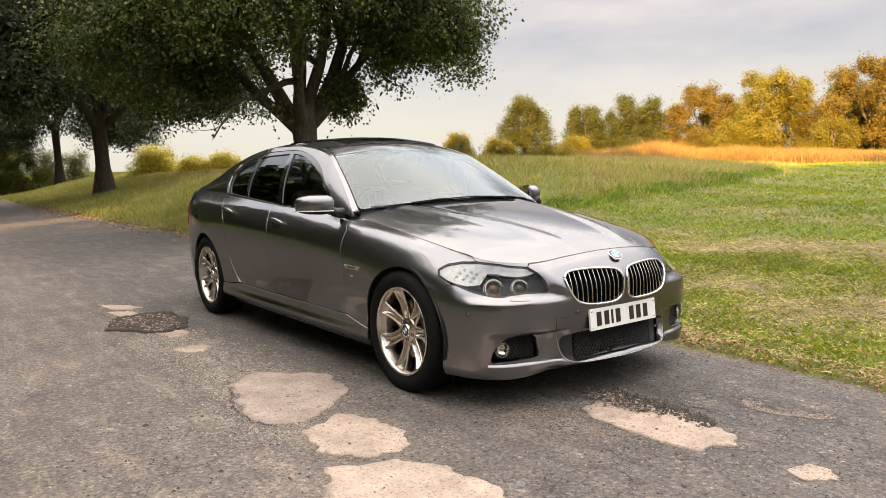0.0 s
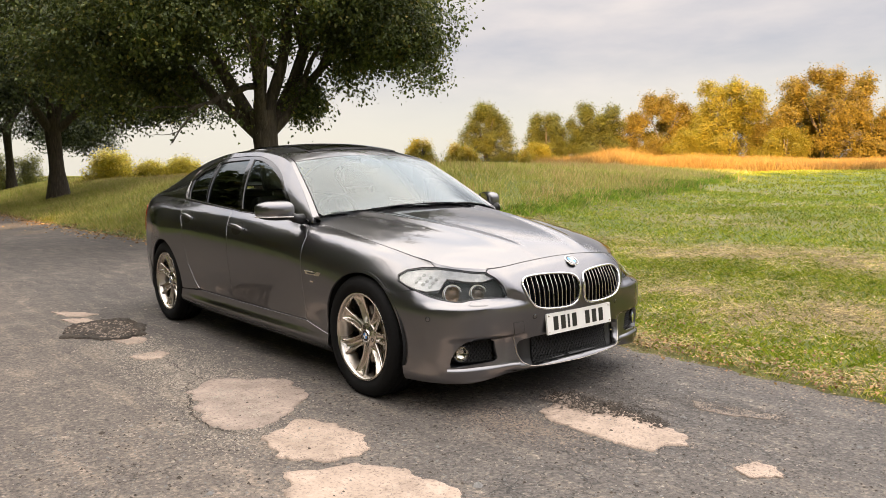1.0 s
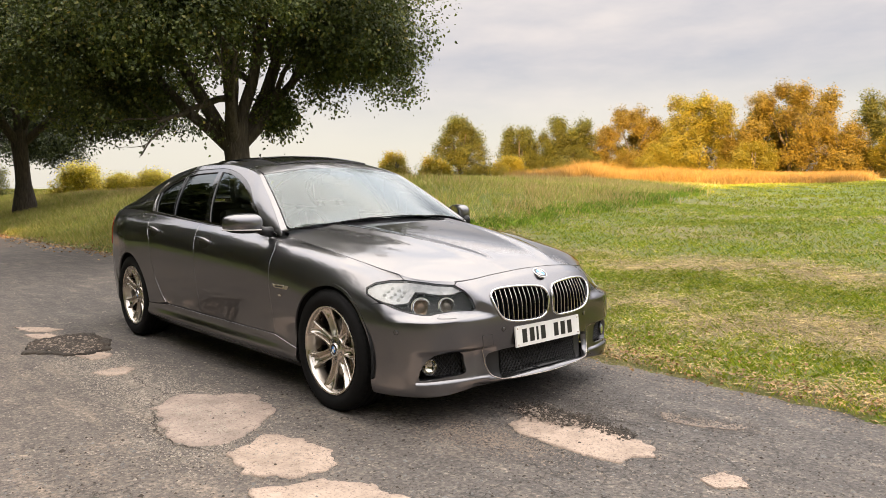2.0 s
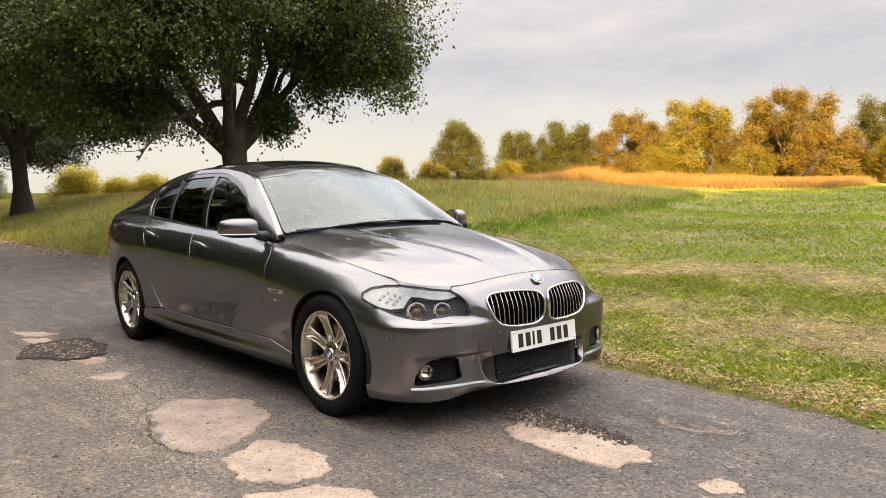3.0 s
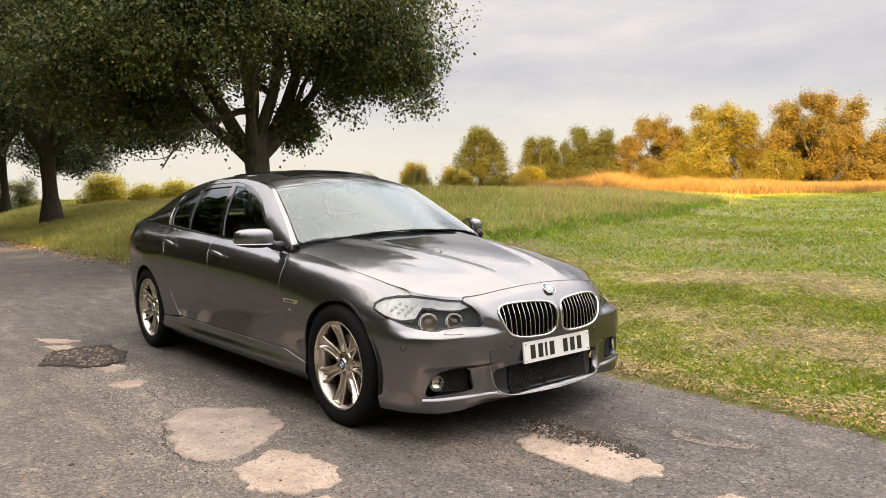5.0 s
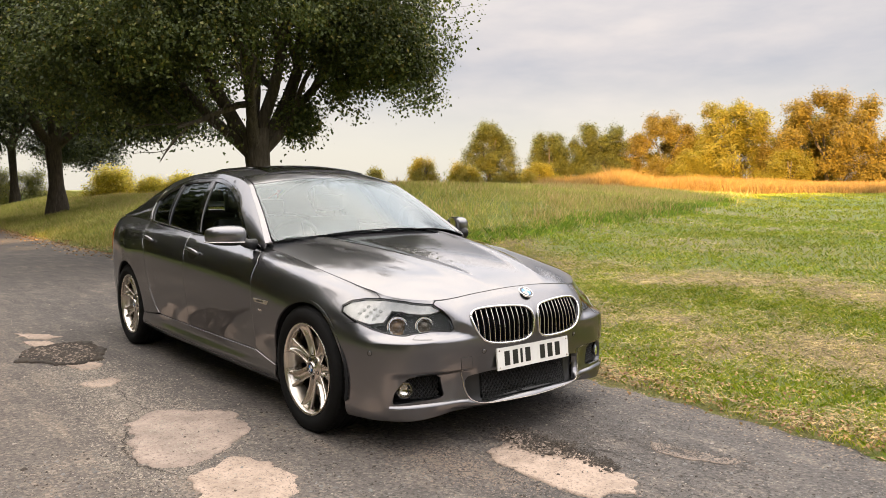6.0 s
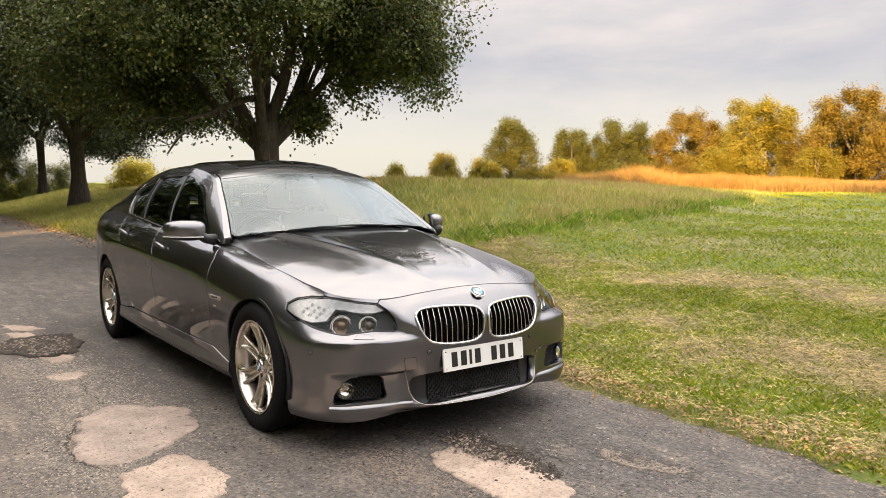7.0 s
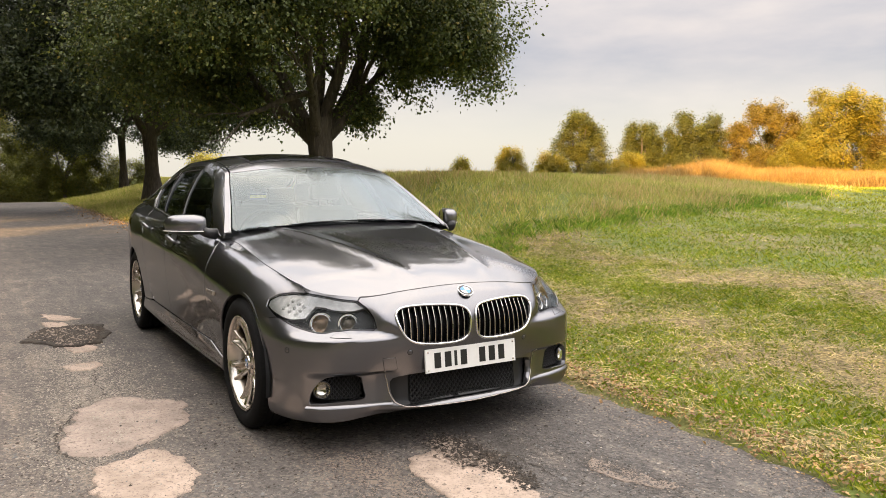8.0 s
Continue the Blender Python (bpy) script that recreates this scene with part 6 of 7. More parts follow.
def tree(name, label, x, y, z0, trunk_r, fork_z, limbs, crowns, per, spread, size, material, seed, levels=3, twig_leaves=0, corners=4):
    rng = np.random.default_rng(seed)
    t = thing(name, label, "tree", at=(x, y, z0))
    me, ends = limb_tree(x, y, z0, trunk_r, fork_z, limbs, rng, levels)
    part("trunk", me, BARK, t)
    V = []
    for n, c, radii, low, fill in crowns:
        P, D = crown_clusters(n, np.array(c) + (x, y, z0), radii, rng, low, fill, seed=seed)
        V.append(sprays(P, D, per, spread, size, rng, corners))
    if twig_leaves:
        E = np.array(ends)
        E = E[E[:, 2] > z0 + 1.3]
        V.append(sprays(E, (E - (x, y, z0 + fork_z)) / 4.0, twig_leaves, spread, size, rng, corners))
    part("crown", leaf_mesh("crown", np.concatenate(V), corners), material, t)
    return t


gz = lambda x, y: float(ground_z(x, y))
# the big maple behind the car. R: to the viewer's right, B: away
R2, B2 = Vector((0.45, 0.893, 0)), Vector((-0.893, 0.45, 0))


def dirv(r, b, u):
    return tuple(R2 * r + B2 * b + Vector((0, 0, u)))


def offs(r, b, u):
    v = R2 * r + B2 * b
    return (v.x, v.y, u)


tree("maple_tree", "broad dark green maple tree with forking grey trunk", -11.0, 4.07, gz(-11, 4.07), 0.34, 1.55,
     [(dirv(-0.95, 0.1, 0.55), 3.6, 0.13), (dirv(-0.45, 0.1, 1.0), 4.2, 0.17), (dirv(0.0, 0.5, 1.0), 4.2, 0.15), (dirv(0.5, 0.0, 1.0), 4.3, 0.17), (dirv(0.75, -0.4, 0.8), 3.6, 0.12),
      (dirv(-0.2, -0.7, 0.9), 3.6, 0.13), (dirv(0.15, 0.1, 1.0), 4.4, 0.15)],
     [(1900, offs(-0.12, 0.2, 5.4), (4.15, 4.15, 3.9), -0.62, 0.40), (420, offs(2.45, 0.0, 3.6), (1.65, 1.65, 1.3), -0.9, 0.5), (420, offs(-3.0, 0.2, 3.3), (2.0, 2.0, 1.4), -0.9, 0.5),
      (220, offs(-1.0, -2.5, 3.6), (1.8, 1.8, 1.2), -0.9, 0.5), (50, offs(0.85, 0.2, 2.15), (0.4, 0.4, 0.5), -1, 0.6), (60, offs(-1.9, 0.0, 2.35), (0.7, 0.7, 0.4), -1, 0.6)],
     86, (0.17, 0.17, 0.13), 0.064, LEAF_DARK, 11, 3, 24)
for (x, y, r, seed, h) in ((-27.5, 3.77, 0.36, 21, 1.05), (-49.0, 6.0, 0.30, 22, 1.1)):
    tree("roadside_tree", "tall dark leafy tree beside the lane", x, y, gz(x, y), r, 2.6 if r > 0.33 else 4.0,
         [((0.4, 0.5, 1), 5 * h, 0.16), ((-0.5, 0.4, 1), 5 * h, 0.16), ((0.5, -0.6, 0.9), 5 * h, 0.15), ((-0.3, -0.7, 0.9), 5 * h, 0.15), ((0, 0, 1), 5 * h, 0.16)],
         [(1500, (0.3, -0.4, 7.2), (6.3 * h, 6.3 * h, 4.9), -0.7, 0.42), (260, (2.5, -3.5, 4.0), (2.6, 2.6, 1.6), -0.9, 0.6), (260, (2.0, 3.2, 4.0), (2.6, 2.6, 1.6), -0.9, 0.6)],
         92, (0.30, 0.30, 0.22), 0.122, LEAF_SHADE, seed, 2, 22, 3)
def bush(name, label, x, y, w, h, material, seed, cone=0.0, size=0.16, n=420, trunk=0.10):
    """A rounded or tapering bush of several lobes with a short stem."""
    rng = np.random.default_rng(seed)
    z0 = gz(x, y)
    t = thing(name, label, "bush" if h < 3.2 else "tree", at=(x, y, z0))
    vs, fs = [], []
    for k in range(5):
        a = rng.uniform(0, 6.28)
        v, f = tube([(x, y, z0 - 0.2), (x + 0.1 * math.cos(a), y + 0.1 * math.sin(a), z0 + h * 0.3), (x + w * 0.22 * math.cos(a), y + w * 0.22 * math.sin(a), z0 + h * 0.72)], [trunk, trunk * 0.7, trunk * 0.25], 6)
        fs += [tuple(i + len(vs) for i in q) for q in f]
        vs += v
    part("stem", mesh_of("stem", vs, fs), BARK, t)
    V = []
    lobes = 34
    for k in range(lobes):
        hh = 0.06 + 0.86 * ((k + rng.random()) / lobes) ** 1.15
        dome = math.sqrt(max(0.04, 1 - ((hh - 0.36) / 0.66) ** 2))
        rr = w * 0.46 * ((1 - cone) * dome + cone * min(1.0, 1.22 - 1.15 * hh))
        a, q = 2.4 * k + rng.uniform(-0.5, 0.5), rng.uniform(0.2, 1.0) ** 0.6
        s = w * rng.uniform(0.11, 0.20) * (1 - 0.45 * hh)
        c = np.array((x + rr * q * math.cos(a), y + rr * q * math.sin(a), z0 + h * hh))
        P, D = crown_clusters(max(6, n // lobes), c, (s, s, s * rng.uniform(0.7, 1.2)), rng, -0.95, 0.5, 0.30, seed + k)
        P[:, 2] = np.maximum(P[:, 2], z0 + 0.1)
        D = 0.5 * D + 0.5 * (P - np.array((x, y, z0 + 0.4 * h))) / (0.5 * w)
        V.append(sprays(P, D, 36, (0.15, 0.15, 0.15), size * 1.08, rng, 3, 0.24))
    part("leaves", leaf_mesh("leaves", np.concatenate(V), 3), material, t)


BUSHES = [
    # place, width, height, leaf, taper
    ("golden_bush", "small yellow-green rounded bush in evening light", -34.5, 26.4, 2.4, 2.3, LEAF_GOLD, 0.4),
    ("field_tree", "tapering green-gold young tree lit by low sun", -33.2, 31.0, 5.0, 4.6, LEAF_GREEN, 0.75),
    ("golden_bush", "bright yellow bush at the foot of a young tree", -32.0, 27.8, 2.3, 1.8, LEAF_GOLD, 0.2),
    ("field_tree", "open olive-green young tree on the field edge", -30.4, 33.8, 3.7, 3.9, LEAF_GREEN, 0.5),
    ("golden_bush", "low yellow-green bush in dry grass", -28.8, 31.2, 2.6, 1.7, LEAF_GOLD, 0.2),
    ("field_tree", "rounded olive hedge tree with sparse top", -28.0, 35.8, 4.9, 4.4, LEAF_GREEN, 0.4),
    ("field_tree", "rust-tinged hawthorn with a tangled crown", -25.8, 40.0, 5.8, 5.0, LEAF_RUST, 0.3),
    ("golden_bush", "bright golden bush before the hedge", -21.9, 36.5, 2.5, 2.3, LEAF_GOLD, 0.3),
    ("golden_bush", "low rusty bush before the hedge", -24.0, 36.6, 2.6, 2.0, LEAF_RUST, 0.3),
    ("field_tree", "large golden hedge tree with drooping outline", -21.3, 40.4, 6.2, 5.5, LEAF_GOLD, 0.3),
    ("golden_bush", "orange-yellow hedge bush in low sun", -18.4, 40.2, 3.2, 2.7, LEAF_RUST, 0.2),
    ("field_tree", "tall brown-gold hawthorn tree", -16.7, 42.7, 6.9, 5.8, LEAF_RUST, 0.3),
    ("golden_bush", "yellow-green bush at the hawthorn's foot", -17.0, 38.8, 2.8, 2.2, LEAF_GOLD, 0.2),
    ("field_tree", "dark green hedge tree at the field corner", -13.0, 47.9, 6.2, 5.2, LEAF_GREEN, 0.3),
    ("golden_bush", "yellow-green hedge bush in low sun", -11.0, 44.4, 3.4, 3.0, LEAF_GOLD, 0.3),
    ("hedge_tree", "olive bush filling the hedge", -31.8, 37.2, 5.0, 3.2, LEAF_GREEN, 0.2),
    ("hedge_tree", "rusty bush filling the hedge", -29.4, 39.2, 4.6, 3.5, LEAF_RUST, 0.2),
    ("hedge_tree", "rusty tree filling the hedge", -23.6, 43.2, 5.0, 4.3, LEAF_RUST, 0.2),
    ("hedge_tree", "olive tree filling the hedge", -18.6, 44.4, 5.0, 4.9, LEAF_GREEN, 0.2),
    ("hedge_tree", "rusty bush filling the hedge", -14.4, 44.6, 4.6, 3.6, LEAF_RUST, 0.2),
    ("hedge_tree", "dark green tree far behind the hedge", -27.5, 44.5, 5.0, 4.4, LEAF_GREEN, 0.3),
    ("hedge_tree", "dark green tree far behind the hedge", -20.0, 46.5, 5.0, 4.6, LEAF_GREEN, 0.3),
    ("golden_bush", "rounded yellow bush beyond the bank", -33.1, 7.4, 2.4, 1.25, LEAF_YELLOW_LIT, 0.2),
    ("golden_bush", "low pale bush beyond the bank", -32.7, 9.0, 1.3, 0.7, LEAF_YELLOW_LIT, 0.2),
    ("golden_bush", "rounded yellow bush beyond the bank", -32.2, 10.3, 1.7, 0.9, LEAF_YELLOW_LIT, 0.2),
    ("golden_bush", "small yellow bush on the skyline", -34.7, 23.0, 1.4, 1.5, LEAF_GOLD, 0.5),
    ("hedge_tree", "dark green hedge at the end of the lane", -52.0, -4.0, 9.0, 8.0, LEAF_GREEN, 0.1),
    ("hedge_tree", "olive hedge at the end of the lane", -54.0, 3.0, 7.0, 7.0, LEAF_GREEN, 0.1),
    ("hedge_tree", "low olive hedge at the end of the lane", -57.0, 7.5, 6.0, 3.2, LEAF_GREEN, 0.1),
    ("hedge_tree", "low olive hedge at the end of the lane", -58.0, -1.5, 6.0, 4.6, LEAF_GREEN, 0.1),
    ("hedge_tree", "tall olive-green tree beyond the lane's end", -64.0, 2.5, 11.0, 12.0, LEAF_GREEN, 0.3),
    ("hedge_tree", "tall olive-green tree beyond the lane's end", -66.0, -7.0, 12.0, 13.0, LEAF_GREEN, 0.3),
    ("hedge_tree", "tall dark green tree beyond the lane's end", -60.0, -14.0, 11.0, 13.0, LEAF_GREEN, 0.3),
]
for k, (nm, lab, x, y, w, h, m, cone) in enumerate(BUSHES):
    bush(nm, lab, x, y, w, h, m, 100 + k, cone, 0.062 + 0.005 * w, int((300 + 44 * w * h) * (0.55 if nm == "hedge_tree" else 1.0)))

# an unseen belt of trees behind the viewer, added to keep the low sun off the lane
shade_tree = tree("sunset_tree", "tall unseen tree standing against the evening sun", *(SUN_FROM * 34).to_tuple()[:2], 0.0, 0.4, 3.0,
                  [((0.5, 0.5, 1), 6, 0.2), ((-0.6, 0.2, 1), 6, 0.2), ((0.1, -0.6, 1), 6, 0.2)],
                  [(900, (0, 0, 8.0), (6.0, 6.0, 7.0), -0.95, 0.5)], 7, (0.6, 0.6, 0.5), 1.1, LEAF_BACKLIT, 41, 2, 0, 3)
tagged(shade_tree, group="shelter belt")
along_belt = Vector((-SUN_FROM.y, SUN_FROM.x, 0))
for k, off in enumerate((-48, -40, -31.5, -5.0, 9.5, 19, 28, 38, 47)):
    p = SUN_FROM * (34 + 2.5 * math.sin(k * 2.1)) + along_belt * off
    copy_thing(shade_tree, pose(p.x, p.y, 0, 0, 0, 63 * k) @ Matrix.Diagonal((1, 1, 1.1 if off == -5.0 else 1.0, 1)))
# unseen high crown: sun passes beneath to the lane, bank and trees stay shaded
p = SUN_FROM * 34 - along_belt * 16.5
tall = tree("sunset_tree", "very tall unseen tree, high crown on a long bare trunk", p.x, p.y, 0.0, 0.5, 14.0, [((0.5, 0.5, 1), 6, 0.2), ((-0.6, 0.2, 1), 6, 0.2), ((0.1, -0.6, 1), 6, 0.2)],
            [(900, (0, 0, 15.0), (6.5, 6.5, 3.2), -0.95, 0.5)], 8, (0.6, 0.6, 0.5), 0.9, LEAF_BACKLIT, 47, 2, 0)
tagged(tall, group="shelter belt")
# unseen broad trees added to cut the skylight and darken the doors' reflections
over = tree("lane_tree", "broad unseen tree added across the lane", -24.5, -10.2, 0.3, 0.4, 4.0, [((0.5, 0.5, 1), 5, 0.2), ((-0.6, 0.2, 1), 5, 0.2), ((0.1, -0.6, 1), 5, 0.2)],
            [(1000, (0, 0, 9.8), (6.2, 5.2, 5.6), -0.95, 0.5)], 8, (0.6, 0.6, 0.5), 0.85, LEAF_DARK, 53, 2, 0, 3)
tagged(over, group="trees across the lane")
for k, (x, y, wide_by, tall_by) in enumerate(((-35.0, -10.4, 1.0, 1.0), (-46.0, -11.3, 1.0, 1.0), (-14.0, -12.3, 0.85, 0.95), (-4.5, -12.0, 0.85, 0.85))):
    copy_thing(over, pose(x, y, 0.3, 0, 0, 77 * (k + 1)) @ Matrix.Diagonal((wide_by, wide_by, tall_by, 1)))
# an unseen hedge and trees across the lane, added to darken the doors' reflections
hedge = tree("lane_hedge", "dense unseen hedge added across the lane", -44.0, -6.0, 0.1, 0.12, 0.5, [((0.5, 0.3, 1), 1.4, 0.06), ((-0.5, 0.2, 1), 1.4, 0.06), ((0.1, -0.6, 1), 1.4, 0.06)],
             [(420, (0, 0, 1.55), (3.4, 1.5, 2.0), -0.95, 0.5)], 9, (0.3, 0.3, 0.25), 0.5, LEAF_DARK, 43, 1, 0)
tagged(hedge, category="hedge", group="hedge across the lane")
for k in range(1, 11):
    copy_thing(hedge, pose(-44 + 5.1 * k, -6.0 - 0.3 * math.sin(k * 1.9) - 6.5 * (k > 4), 0.1 + 0.2 * (k > 4), 0, 0, 180 * (k % 2)) @ Matrix.Diagonal((1, 1, 0.7 if 4 < k < 8 else 1.0, 1)))
for k, x in enumerate((-46, -37, -29, -21, 10.5)):
    t = copy_thing(shade_tree, pose(x, -15.5 - 1.2 * math.sin(k * 1.9), -1.0, 0, 0, 97 * k))


def blades(name, label, xy, h, w, lean, material, rng, category="grass", tall=None, lift=-0.01, bow=0.35):
    """Grass as separate bent blades."""
    n = len(xy)
    z = ground_z(xy[:, 0], xy[:, 1])
    a = rng.uniform(0, 2 * math.pi, n)
    hh = h * rng.uniform(0.55, 1.3, n)
    if tall is not None:
        hh = hh * tall(xy[:, 0], xy[:, 1])
    ww = w * rng.uniform(0.7, 1.3, n)
    la = rng.uniform(0, 2 * math.pi, n)
    ln = hh * lean * rng.uniform(0.3, 1.4, n)
    side = np.stack([np.cos(a), np.sin(a), 0 * a], -1)
    lv = np.stack([np.cos(la), np.sin(la), 0 * la], -1)
    b = np.stack([xy[:, 0], xy[:, 1], z + lift], -1)
    up = np.array((0, 0, 1.0))
    p0, p1 = b - side * ww[:, None] / 2, b + side * ww[:, None] / 2
    m = b + lv * (ln * bow)[:, None] + up * (hh * 0.57)[:, None] + side * ww[:, None] * 0.42
    if lean > 1.5:
        m = b + lv * (ln * 0.5)[:, None] + up * (hh * 0.12)[:, None] + side * ww[:, None] * 0.5
    t = b + lv * ln[:, None] + up * (hh * np.clip(1 - 0.25 * lean, 0.15, 1))[:, None]
    V = np.stack([p0, p1, m, t], 1).reshape(-1, 3)
    ob = new(name, big_mesh(name, V, np.arange(n * 4).reshape(-1, 4)))
    ob.data.materials.append(material)
    return tagged(ob, label, category, kind="stuff")


grng = np.random.default_rng(5)


def scatter(n, x0, x1, e0, e1, keep=None, tufts=1, spread=0.05):
    m = n // tufts
    x = grng.uniform(x0, x1, m)
    e = e0 + (e1 - e0) * grng.random(m)
    p = np.stack([x, road_edge(x) + e], -1)
    if keep is not None:
        p = p[grng.random(len(p)) < keep(p[:, 0], p[:, 1])]
    p = np.repeat(p, tufts, 0)
    return p + grng.normal(size=p.shape) * spread * (tufts > 1)


green = lambda x, y: (1 - 0.90 * windrow(x, y)) * (1 - rough_mask(x, y))
straw = lambda x, y: windrow(x, y) * (1 - rough_mask(x, y))
blades("mown_grass", "short green mown grass beside the asphalt", scatter(200000, -5, 6.5, 0.02, 3.8, green, 4, 0.03), 0.043, 0.0044, 0.8, GRASS_MOWN, grng)
blades("mown_grass", "short green mown grass across the field", scatter(130000, -12, 7, 3.8, 11, green, 4, 0.05), 0.05, 0.008, 0.8, GRASS_MOWN, grng)
blades("mown_grass", "short green mown grass far across the field", scatter(90000, -26, 6, 11, 34, green, 4, 0.08), 0.065, 0.026, 0.7, GRASS_FAR, grng)
blades("cut_straw", "pale dry clippings lying in loose rows", scatter(330000, -5, 6.5, 0.05, 5.5, straw, 5, 0.07), 0.030, 0.0044, 2.8, CLIPPINGS, grng, lift=0.022)
blades("cut_straw", "pale dry clippings lying in loose rows", scatter(70000, -14, 7, 5.5, 20, straw, 6, 0.09), 0.04, 0.011, 2.6, CLIPPINGS, grng, lift=0.02)
rough = lambda x, y: rough_mask(x, y)
blades("rough_grass", "long unmown grass on the bank", scatter(125000, -34, -4, 0.05, 9, rough, 5, 0.09), 0.16, 0.012, 0.7, GRASS_ROUGH, grng, bow=0.66)
blades("rough_grass", "long unmown grass over the bank top", scatter(90000, -36, -6, 9, 24, rough, 5, 0.16), 0.19, 0.020, 0.7, GRASS_ROUGH, grng, bow=0.66)
blades("rough_grass", "long unmown grass along the far verge", scatter(60000, -64, -33, 0.02, 10, None, 5, 0.16), 0.20, 0.024, 0.6, GRASS_ROUGH, grng, bow=0.66)
seedy = lambda x, y: rough_mask(x, y) * np.clip(0.12 + 1.1 * lumps(x, y, 0.55, 3.0), 0, 1) * smooth(2.0, 6.0, y - road_edge(x))
blades("seeding_grass", "tan seed heads of long grass on the bank", scatter(150000, -34, -5, 2, 20, seedy, 4, 0.16), 0.24, 0.014, 0.5, GRASS_SEED, grng, bow=0.64)
edge_of = lambda x, y: np.clip(1.6 * rough_mask(x, y) * (1 - rough_mask(x, y)) * 4 - 0.3, 0, 1)
blades("lush_grass", "lush green longer grass where the mowing ends", scatter(160000, -18, -4, 0.3, 16, edge_of, 8, 0.06), 0.11, 0.009, 0.7, GRASS_LUSH, grng)


def dry_zone(x, y):
    d = np.hypot(x - 3.4, y + 3.1)
    b = np.degrees(np.arctan2(y + 3.1, -(x - 3.4)))
    return ((d > 37.0 + 2.0 * np.sin(b * 0.35)) & (d < 45) & (b > 47.2) & (b < 71)).astype(float) * np.clip(0.75 + 0.5 * lumps(x, y, 0.8, 3.0), 0.15, 1)


def dry_tall(x, y):
    """Uneven tufts, tallest at one clump."""
    b = np.degrees(np.arctan2(y + 3.1, -(x - 3.4)))
    return np.clip(0.80 + 0.22 * lumps(x, y, 0.9, 1.0) + 0.18 * lumps(x, y, 4.3, 2.0), 0.35, 1.4) * (1 + 0.45 * np.exp(-((b - 53.0) / 1.6) ** 2) + 0.10 * smooth(54, 49, b)) * (1 - 0.45 * smooth(58, 68, b))


def scatter_xy(n, x0, x1, y0, y1, keep, tufts, spread):
    p = np.stack([grng.uniform(x0, x1, n // tufts), grng.uniform(y0, y1, n // tufts)], -1)
    p = p[grng.random(len(p)) < keep(p[:, 0], p[:, 1])]
    p = np.repeat(p, tufts, 0)
    return p + grng.normal(size=p.shape) * spread


blades("dry_tall_grass", "tall straw-gold dry grass lit by the sun", scatter_xy(760000, -34, 0, 18, 42, dry_zone, 2, 0.22), 0.90, 0.018, 0.5, GRASS_DRY, grng, "grass", dry_tall, bow=0.64)

# ---- gravel, loose stones, fallen leaves ----


def pebbles(name, label, xyz, size, material, rng, category="gravel", flat=0.6):
    """Many small squarish stones."""
    n = len(xyz)
    base = np.array([(1, 0, 0), (0, 1, 0), (-1, 0, 0), (0, -1, 0), (0, 0, 1)], float)
    faces = np.array([(0, 1, 4), (1, 2, 4), (2, 3, 4), (3, 0, 4)])
    s = size * np.exp(rng.normal(size=n) * 0.45)
    a = rng.uniform(0, 6.28, n)
    V = base[None] * rng.uniform(0.6, 1.2, (n, 5, 1)) * s[:, None, None]
    V[:, :, 2] *= flat
    c, sn = np.cos(a)[:, None], np.sin(a)[:, None]
    V = np.stack([V[:, :, 0] * c - V[:, :, 1] * sn, V[:, :, 0] * sn + V[:, :, 1] * c, V[:, :, 2]], -1) + xyz[:, None, :]
    F = (faces[None] + (np.arange(n) * 5)[:, None, None]).reshape(-1, 3)
    ob = new(name, big_mesh(name, V.reshape(-1, 3), F))
    ob.data.materials.append(material)
    return tagged(ob, label, category, kind="stuff")


prng = np.random.default_rng(9)


def on_road(x, y, lift=0.002):
    return np.stack([x, y, road_z(x, y) + lift], -1)


# broken-up hollow filled with dark gravel
hollow = new("gravel_hollow", patch_mesh("gravel_hollow", blob([(-2.86, -1.78), (-3.1, -1.62), (-3.3, -1.42), (-3.38, -1.2), (-3.1, -1.12), (-2.78, -1.14), (-2.5, -1.24), (-2.42, -1.36), (-2.5, -1.55)], 140, 0.035, 4), 0.010, -0.012))
hollow.data.materials.append(GRAVEL_DARK)
tagged(hollow, "dark broken-up gravel hollow in the asphalt", "pothole", kind="structure")
u, w = prng.normal(size=(2, 4200))
keep = u * u + w * w < 2.9 + 0.8 * np.sin(3 * np.arctan2(w, u) + 1)
u, w = u[keep], w[keep]
pebbles("gravel", "dark loose gravel in the hollow", on_road(-2.90 + 0.24 * u, -1.42 + 0.15 * w, 0.016), 0.0095, GRAVEL_DARK, prng)
u, w = prng.normal(size=(2, 1500))
keep = u * u + w * w < 2.6 + 0.8 * np.sin(3 * np.arctan2(w, u) + 1)
u, w = u[keep], w[keep]
pebbles("gravel", "pale stones among the dark gravel", on_road(-2.86 + 0.24 * u, -1.44 + 0.15 * w, 0.019), 0.0058, DUSTY, prng)
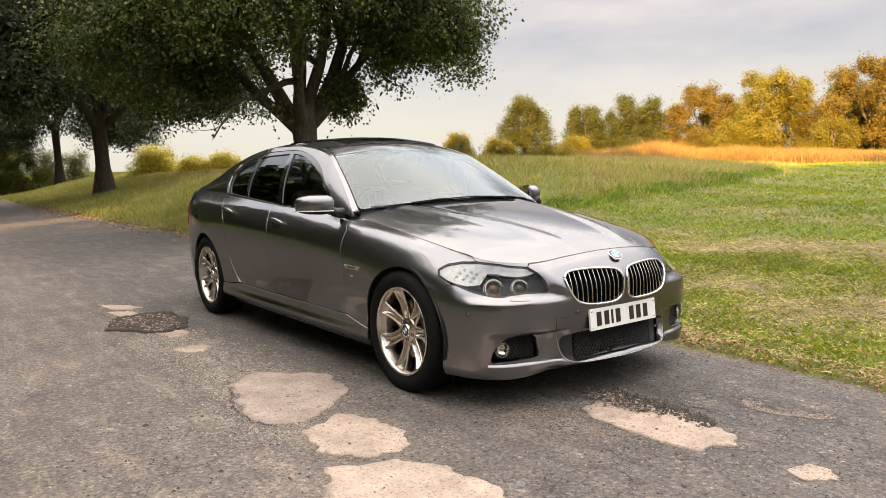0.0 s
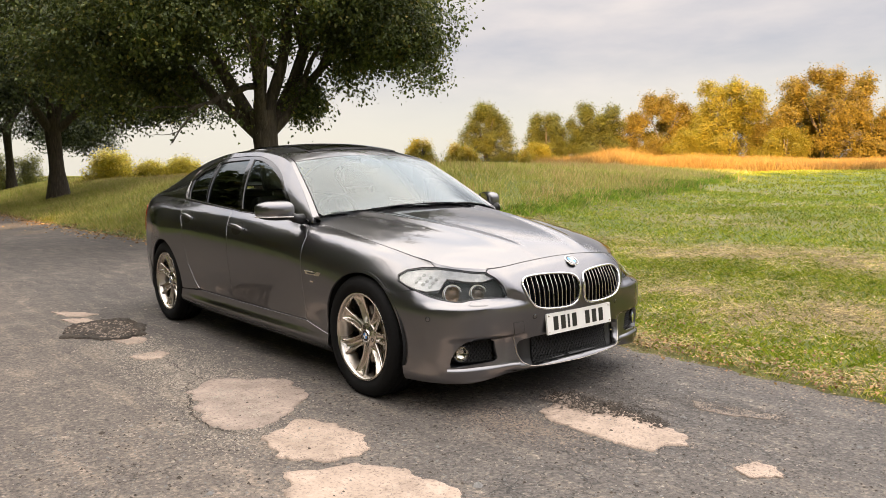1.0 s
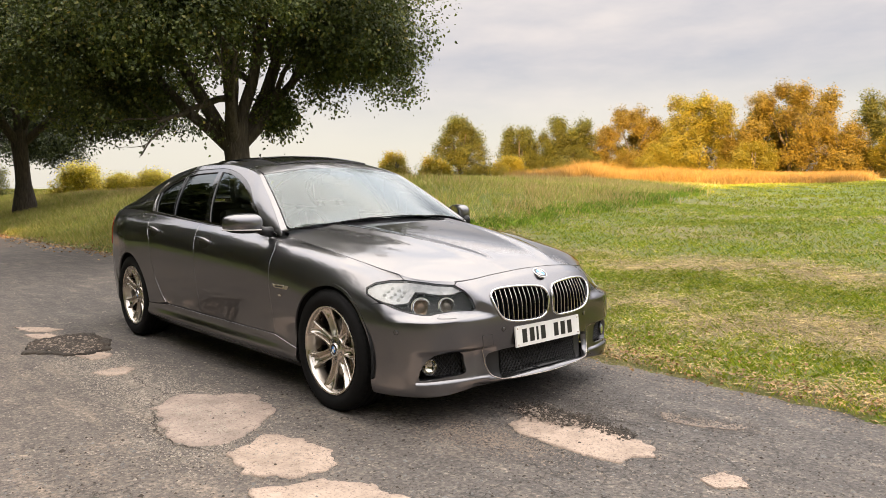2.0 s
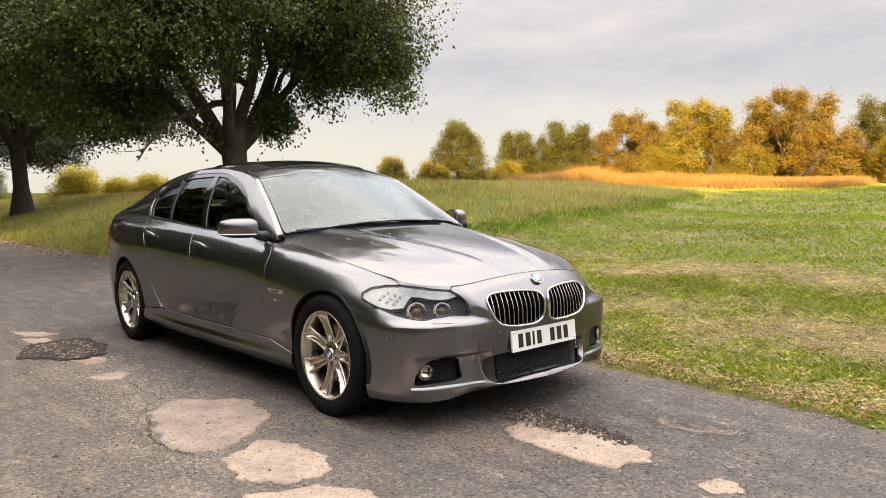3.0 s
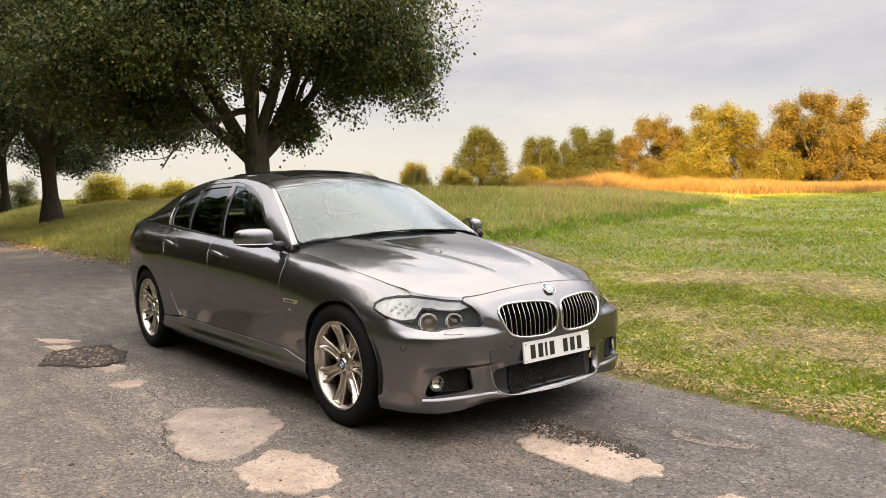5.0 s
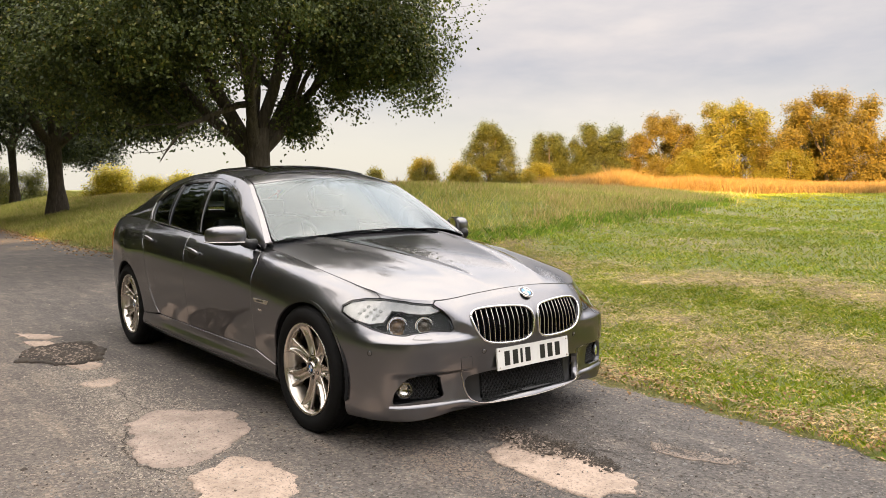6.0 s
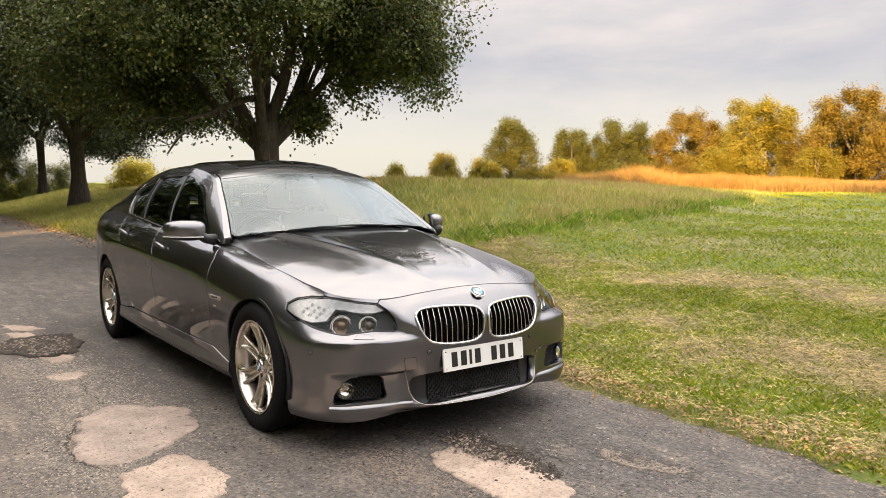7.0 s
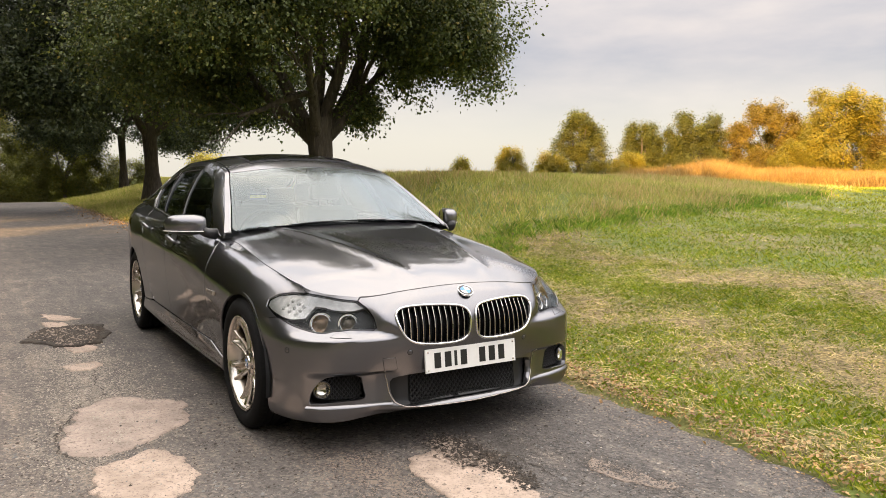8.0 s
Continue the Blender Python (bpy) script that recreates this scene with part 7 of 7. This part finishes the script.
# cracks running from the patches
def crack(points, width, rng):
    p = np.array(dense(points + points[-2:0:-1], 0.02)[: len(dense(points + points[-2:0:-1], 0.02)) // 2 + 1])
    jit = rng.normal(size=p.shape) * 0.012
    jit = (np.roll(jit, 1, 0) + jit + np.roll(jit, -1, 0)) / 2
    p = p + jit
    t = np.gradient(p, axis=0)
    n = np.stack([-t[:, 1], t[:, 0]], -1) / np.maximum(np.hypot(t[:, 0], t[:, 1]), 1e-6)[:, None]
    w = width * rng.uniform(0.25, 1.0, len(p))[:, None] * np.sin(np.linspace(0.15, math.pi - 0.05, len(p)))[:, None]
    V = np.stack([np.c_[p + n * w, road_z(*(p + n * w).T) + 0.0035], np.c_[p, road_z(*p.T) - 0.004], np.c_[p - n * w, road_z(*(p - n * w).T) + 0.0035]], 1).reshape(-1, 3)
    V[1::3, 2] += 0.0065
    F = [(i * 3 + k, i * 3 + k + 1, i * 3 + k + 4, i * 3 + k + 3) for i in range(len(p) - 1) for k in (0, 1)]
    ob = new("crack", big_mesh("crack", V, F))
    ob.data.materials.append(GRAVEL_DARK)
    tagged(ob, "dark ragged crack in the worn asphalt", "crack", "cracks", "structure")


for pts, w in (([(-0.95, -1.40), (-0.90, -1.52), (-0.59, -1.64), (-0.31, -1.73), (-0.06, -1.74), (0.10, -1.67), (0.24, -1.60)], 0.011), ([(-1.80, -1.38), (-1.33, -1.43), (-0.95, -1.42), (-0.86, -1.22)], 0.006),
               ([(0.80, -0.06), (1.1, 0.05), (1.45, 0.06)], 0.005)):
    crack(pts, w, prng)
# trail of chippings between the patches
t = prng.random(13000)
cx, cy = np.interp(t, [0, 0.35, 0.7, 1], [-2.4, -1.5, -0.6, 0.3]), np.interp(t, [0, 0.35, 0.7, 1], [-1.5, -1.42, -1.5, -1.66])
pebbles("gravel", "pale loose chippings on the asphalt", on_road(cx + prng.normal(size=13000) * 0.16, cy + prng.normal(size=13000) * 0.18), 0.0034, STONE_LIGHT, prng)
x, y = prng.normal(size=2600) * 0.30 + 0.9, prng.normal(size=2600) * 0.13
pebbles("gravel", "dark loose chippings before the bumper", on_road(x * 0.6 + 0.35, y - 0.02 + 0.1 * x), 0.0038, GRAVEL, prng)
x, y = prng.uniform(-8, 4.2, 12000), prng.uniform(-3.1, 1.1, 12000)
pebbles("gravel", "scattered small stones on the asphalt", on_road(x, y), 0.0028, STONE_LIGHT, prng)
x, y = prng.uniform(-0.5, 4.0, 15000), prng.uniform(-2.6, 1.0, 15000)
pebbles("gravel", "coarse grey chippings standing out of the asphalt", on_road(x, y, 0.0005), 0.0036, CHIP, prng)
x, y = prng.uniform(-0.5, 4.0, 9000), prng.uniform(-2.6, 1.0, 9000)
pebbles("gravel", "dark chippings standing out of the asphalt", on_road(x, y, 0.0005), 0.0038, GRAVEL_DARK, prng)
x = prng.uniform(-3, 5, 5200)
pebbles("gravel", "loose stones along the ragged asphalt edge", on_road(x, road_edge(x) - np.abs(prng.normal(size=5200)) * 0.16), 0.004, DUSTY, prng)


def litter(n, x0, x1, dmin, spread, size, rng):
    x = rng.uniform(x0, x1, n)
    y = road_edge(x) + dmin + rng.normal(size=n) * spread
    z = np.maximum(ground_z(x, y), road_z(x, y)) + 0.012 + 0.016 * (y > road_edge(x) + 0.1)
    c = np.stack([x, y, z], -1)
    return leaf_quads(c, np.tile((0, 0, 1.5), (n, 1)), size, rng, 0.0)


ob = new("fallen_leaves", leaf_mesh("fallen_leaves", np.concatenate([litter(3000, -3, 5, 0.10, 0.07, 0.020, prng), litter(2200, -3, 6, 0.40, 0.22, 0.020, prng), litter(600, -3, 6, 1.7, 0.6, 0.018, prng), litter(2600, -34, -7, 0.0, 0.20, 0.045, prng), litter(700, -30, -12, -0.25, 0.35, 0.045, prng)])))
ob.data.materials.append(FALLEN)
tagged(ob, "brown fallen leaves along the lane's edge", "leaves", kind="stuff")
# crumbled dark rims round the patches
rx, ry = [], []
for i, (pts, wob, m) in enumerate(PATCHES):
    o = blob(pts, 240, wob * 0.8, i)
    for s in (0.012, 0.02, 0.035, 0.05):
        keep = prng.random(len(o)) < (0.8 if i < 4 else 0.35)
        rx.append(o[keep, 0] + prng.normal(size=keep.sum()) * s)
        ry.append(o[keep, 1] + prng.normal(size=keep.sum()) * s)
rx, ry = np.concatenate(rx), np.concatenate(ry)
pebbles("crumbs", "dark crumbs along the broken patch edges", on_road(rx, ry, 0.005), 0.0026, DUSTY, prng)
# broken corner of the patch before the bumper, its dark lip and the dust beside it
bx, by = prng.normal(size=900) * 0.12 + 0.92, prng.normal(size=900) * 0.06 - 0.13
pebbles("gravel", "dark broken chippings over the patch corner", on_road(bx, by, 0.012), 0.0050, GRAVEL_DARK, prng)
lx = prng.uniform(0.72, 1.42, 1500)
pebbles("gravel", "dark loose chippings along the patch lip", on_road(lx, np.interp(lx, [0.72, 0.85, 1.0, 1.2, 1.42], [-0.14, -0.10, -0.055, -0.055, -0.10]) + prng.normal(size=1500) * 0.034, 0.006), 0.0046, GRAVEL_DARK, prng)
bx, by = prng.normal(size=500) * 0.11 + 0.88, prng.normal(size=500) * 0.06 - 0.14
pebbles("gravel", "pale stones among the broken chippings", on_road(bx, by, 0.012), 0.0042, DUSTY, prng)
dx = prng.normal(size=2600) * 0.22 + 0.95
pebbles("gravel", "pale dusty grit beside the patch", on_road(dx, -0.60 + 0.15 * (dx - 0.95) + prng.normal(size=2600) * 0.10), 0.0034, DUSTY, prng)
dx = prng.normal(size=1400) * 0.16 + 1.50
pebbles("gravel", "dusty grit on the worn asphalt", on_road(dx, 0.36 + 0.2 * (dx - 1.5) + prng.normal(size=1400) * 0.05, 0.003), 0.0034, GRAVEL, prng)
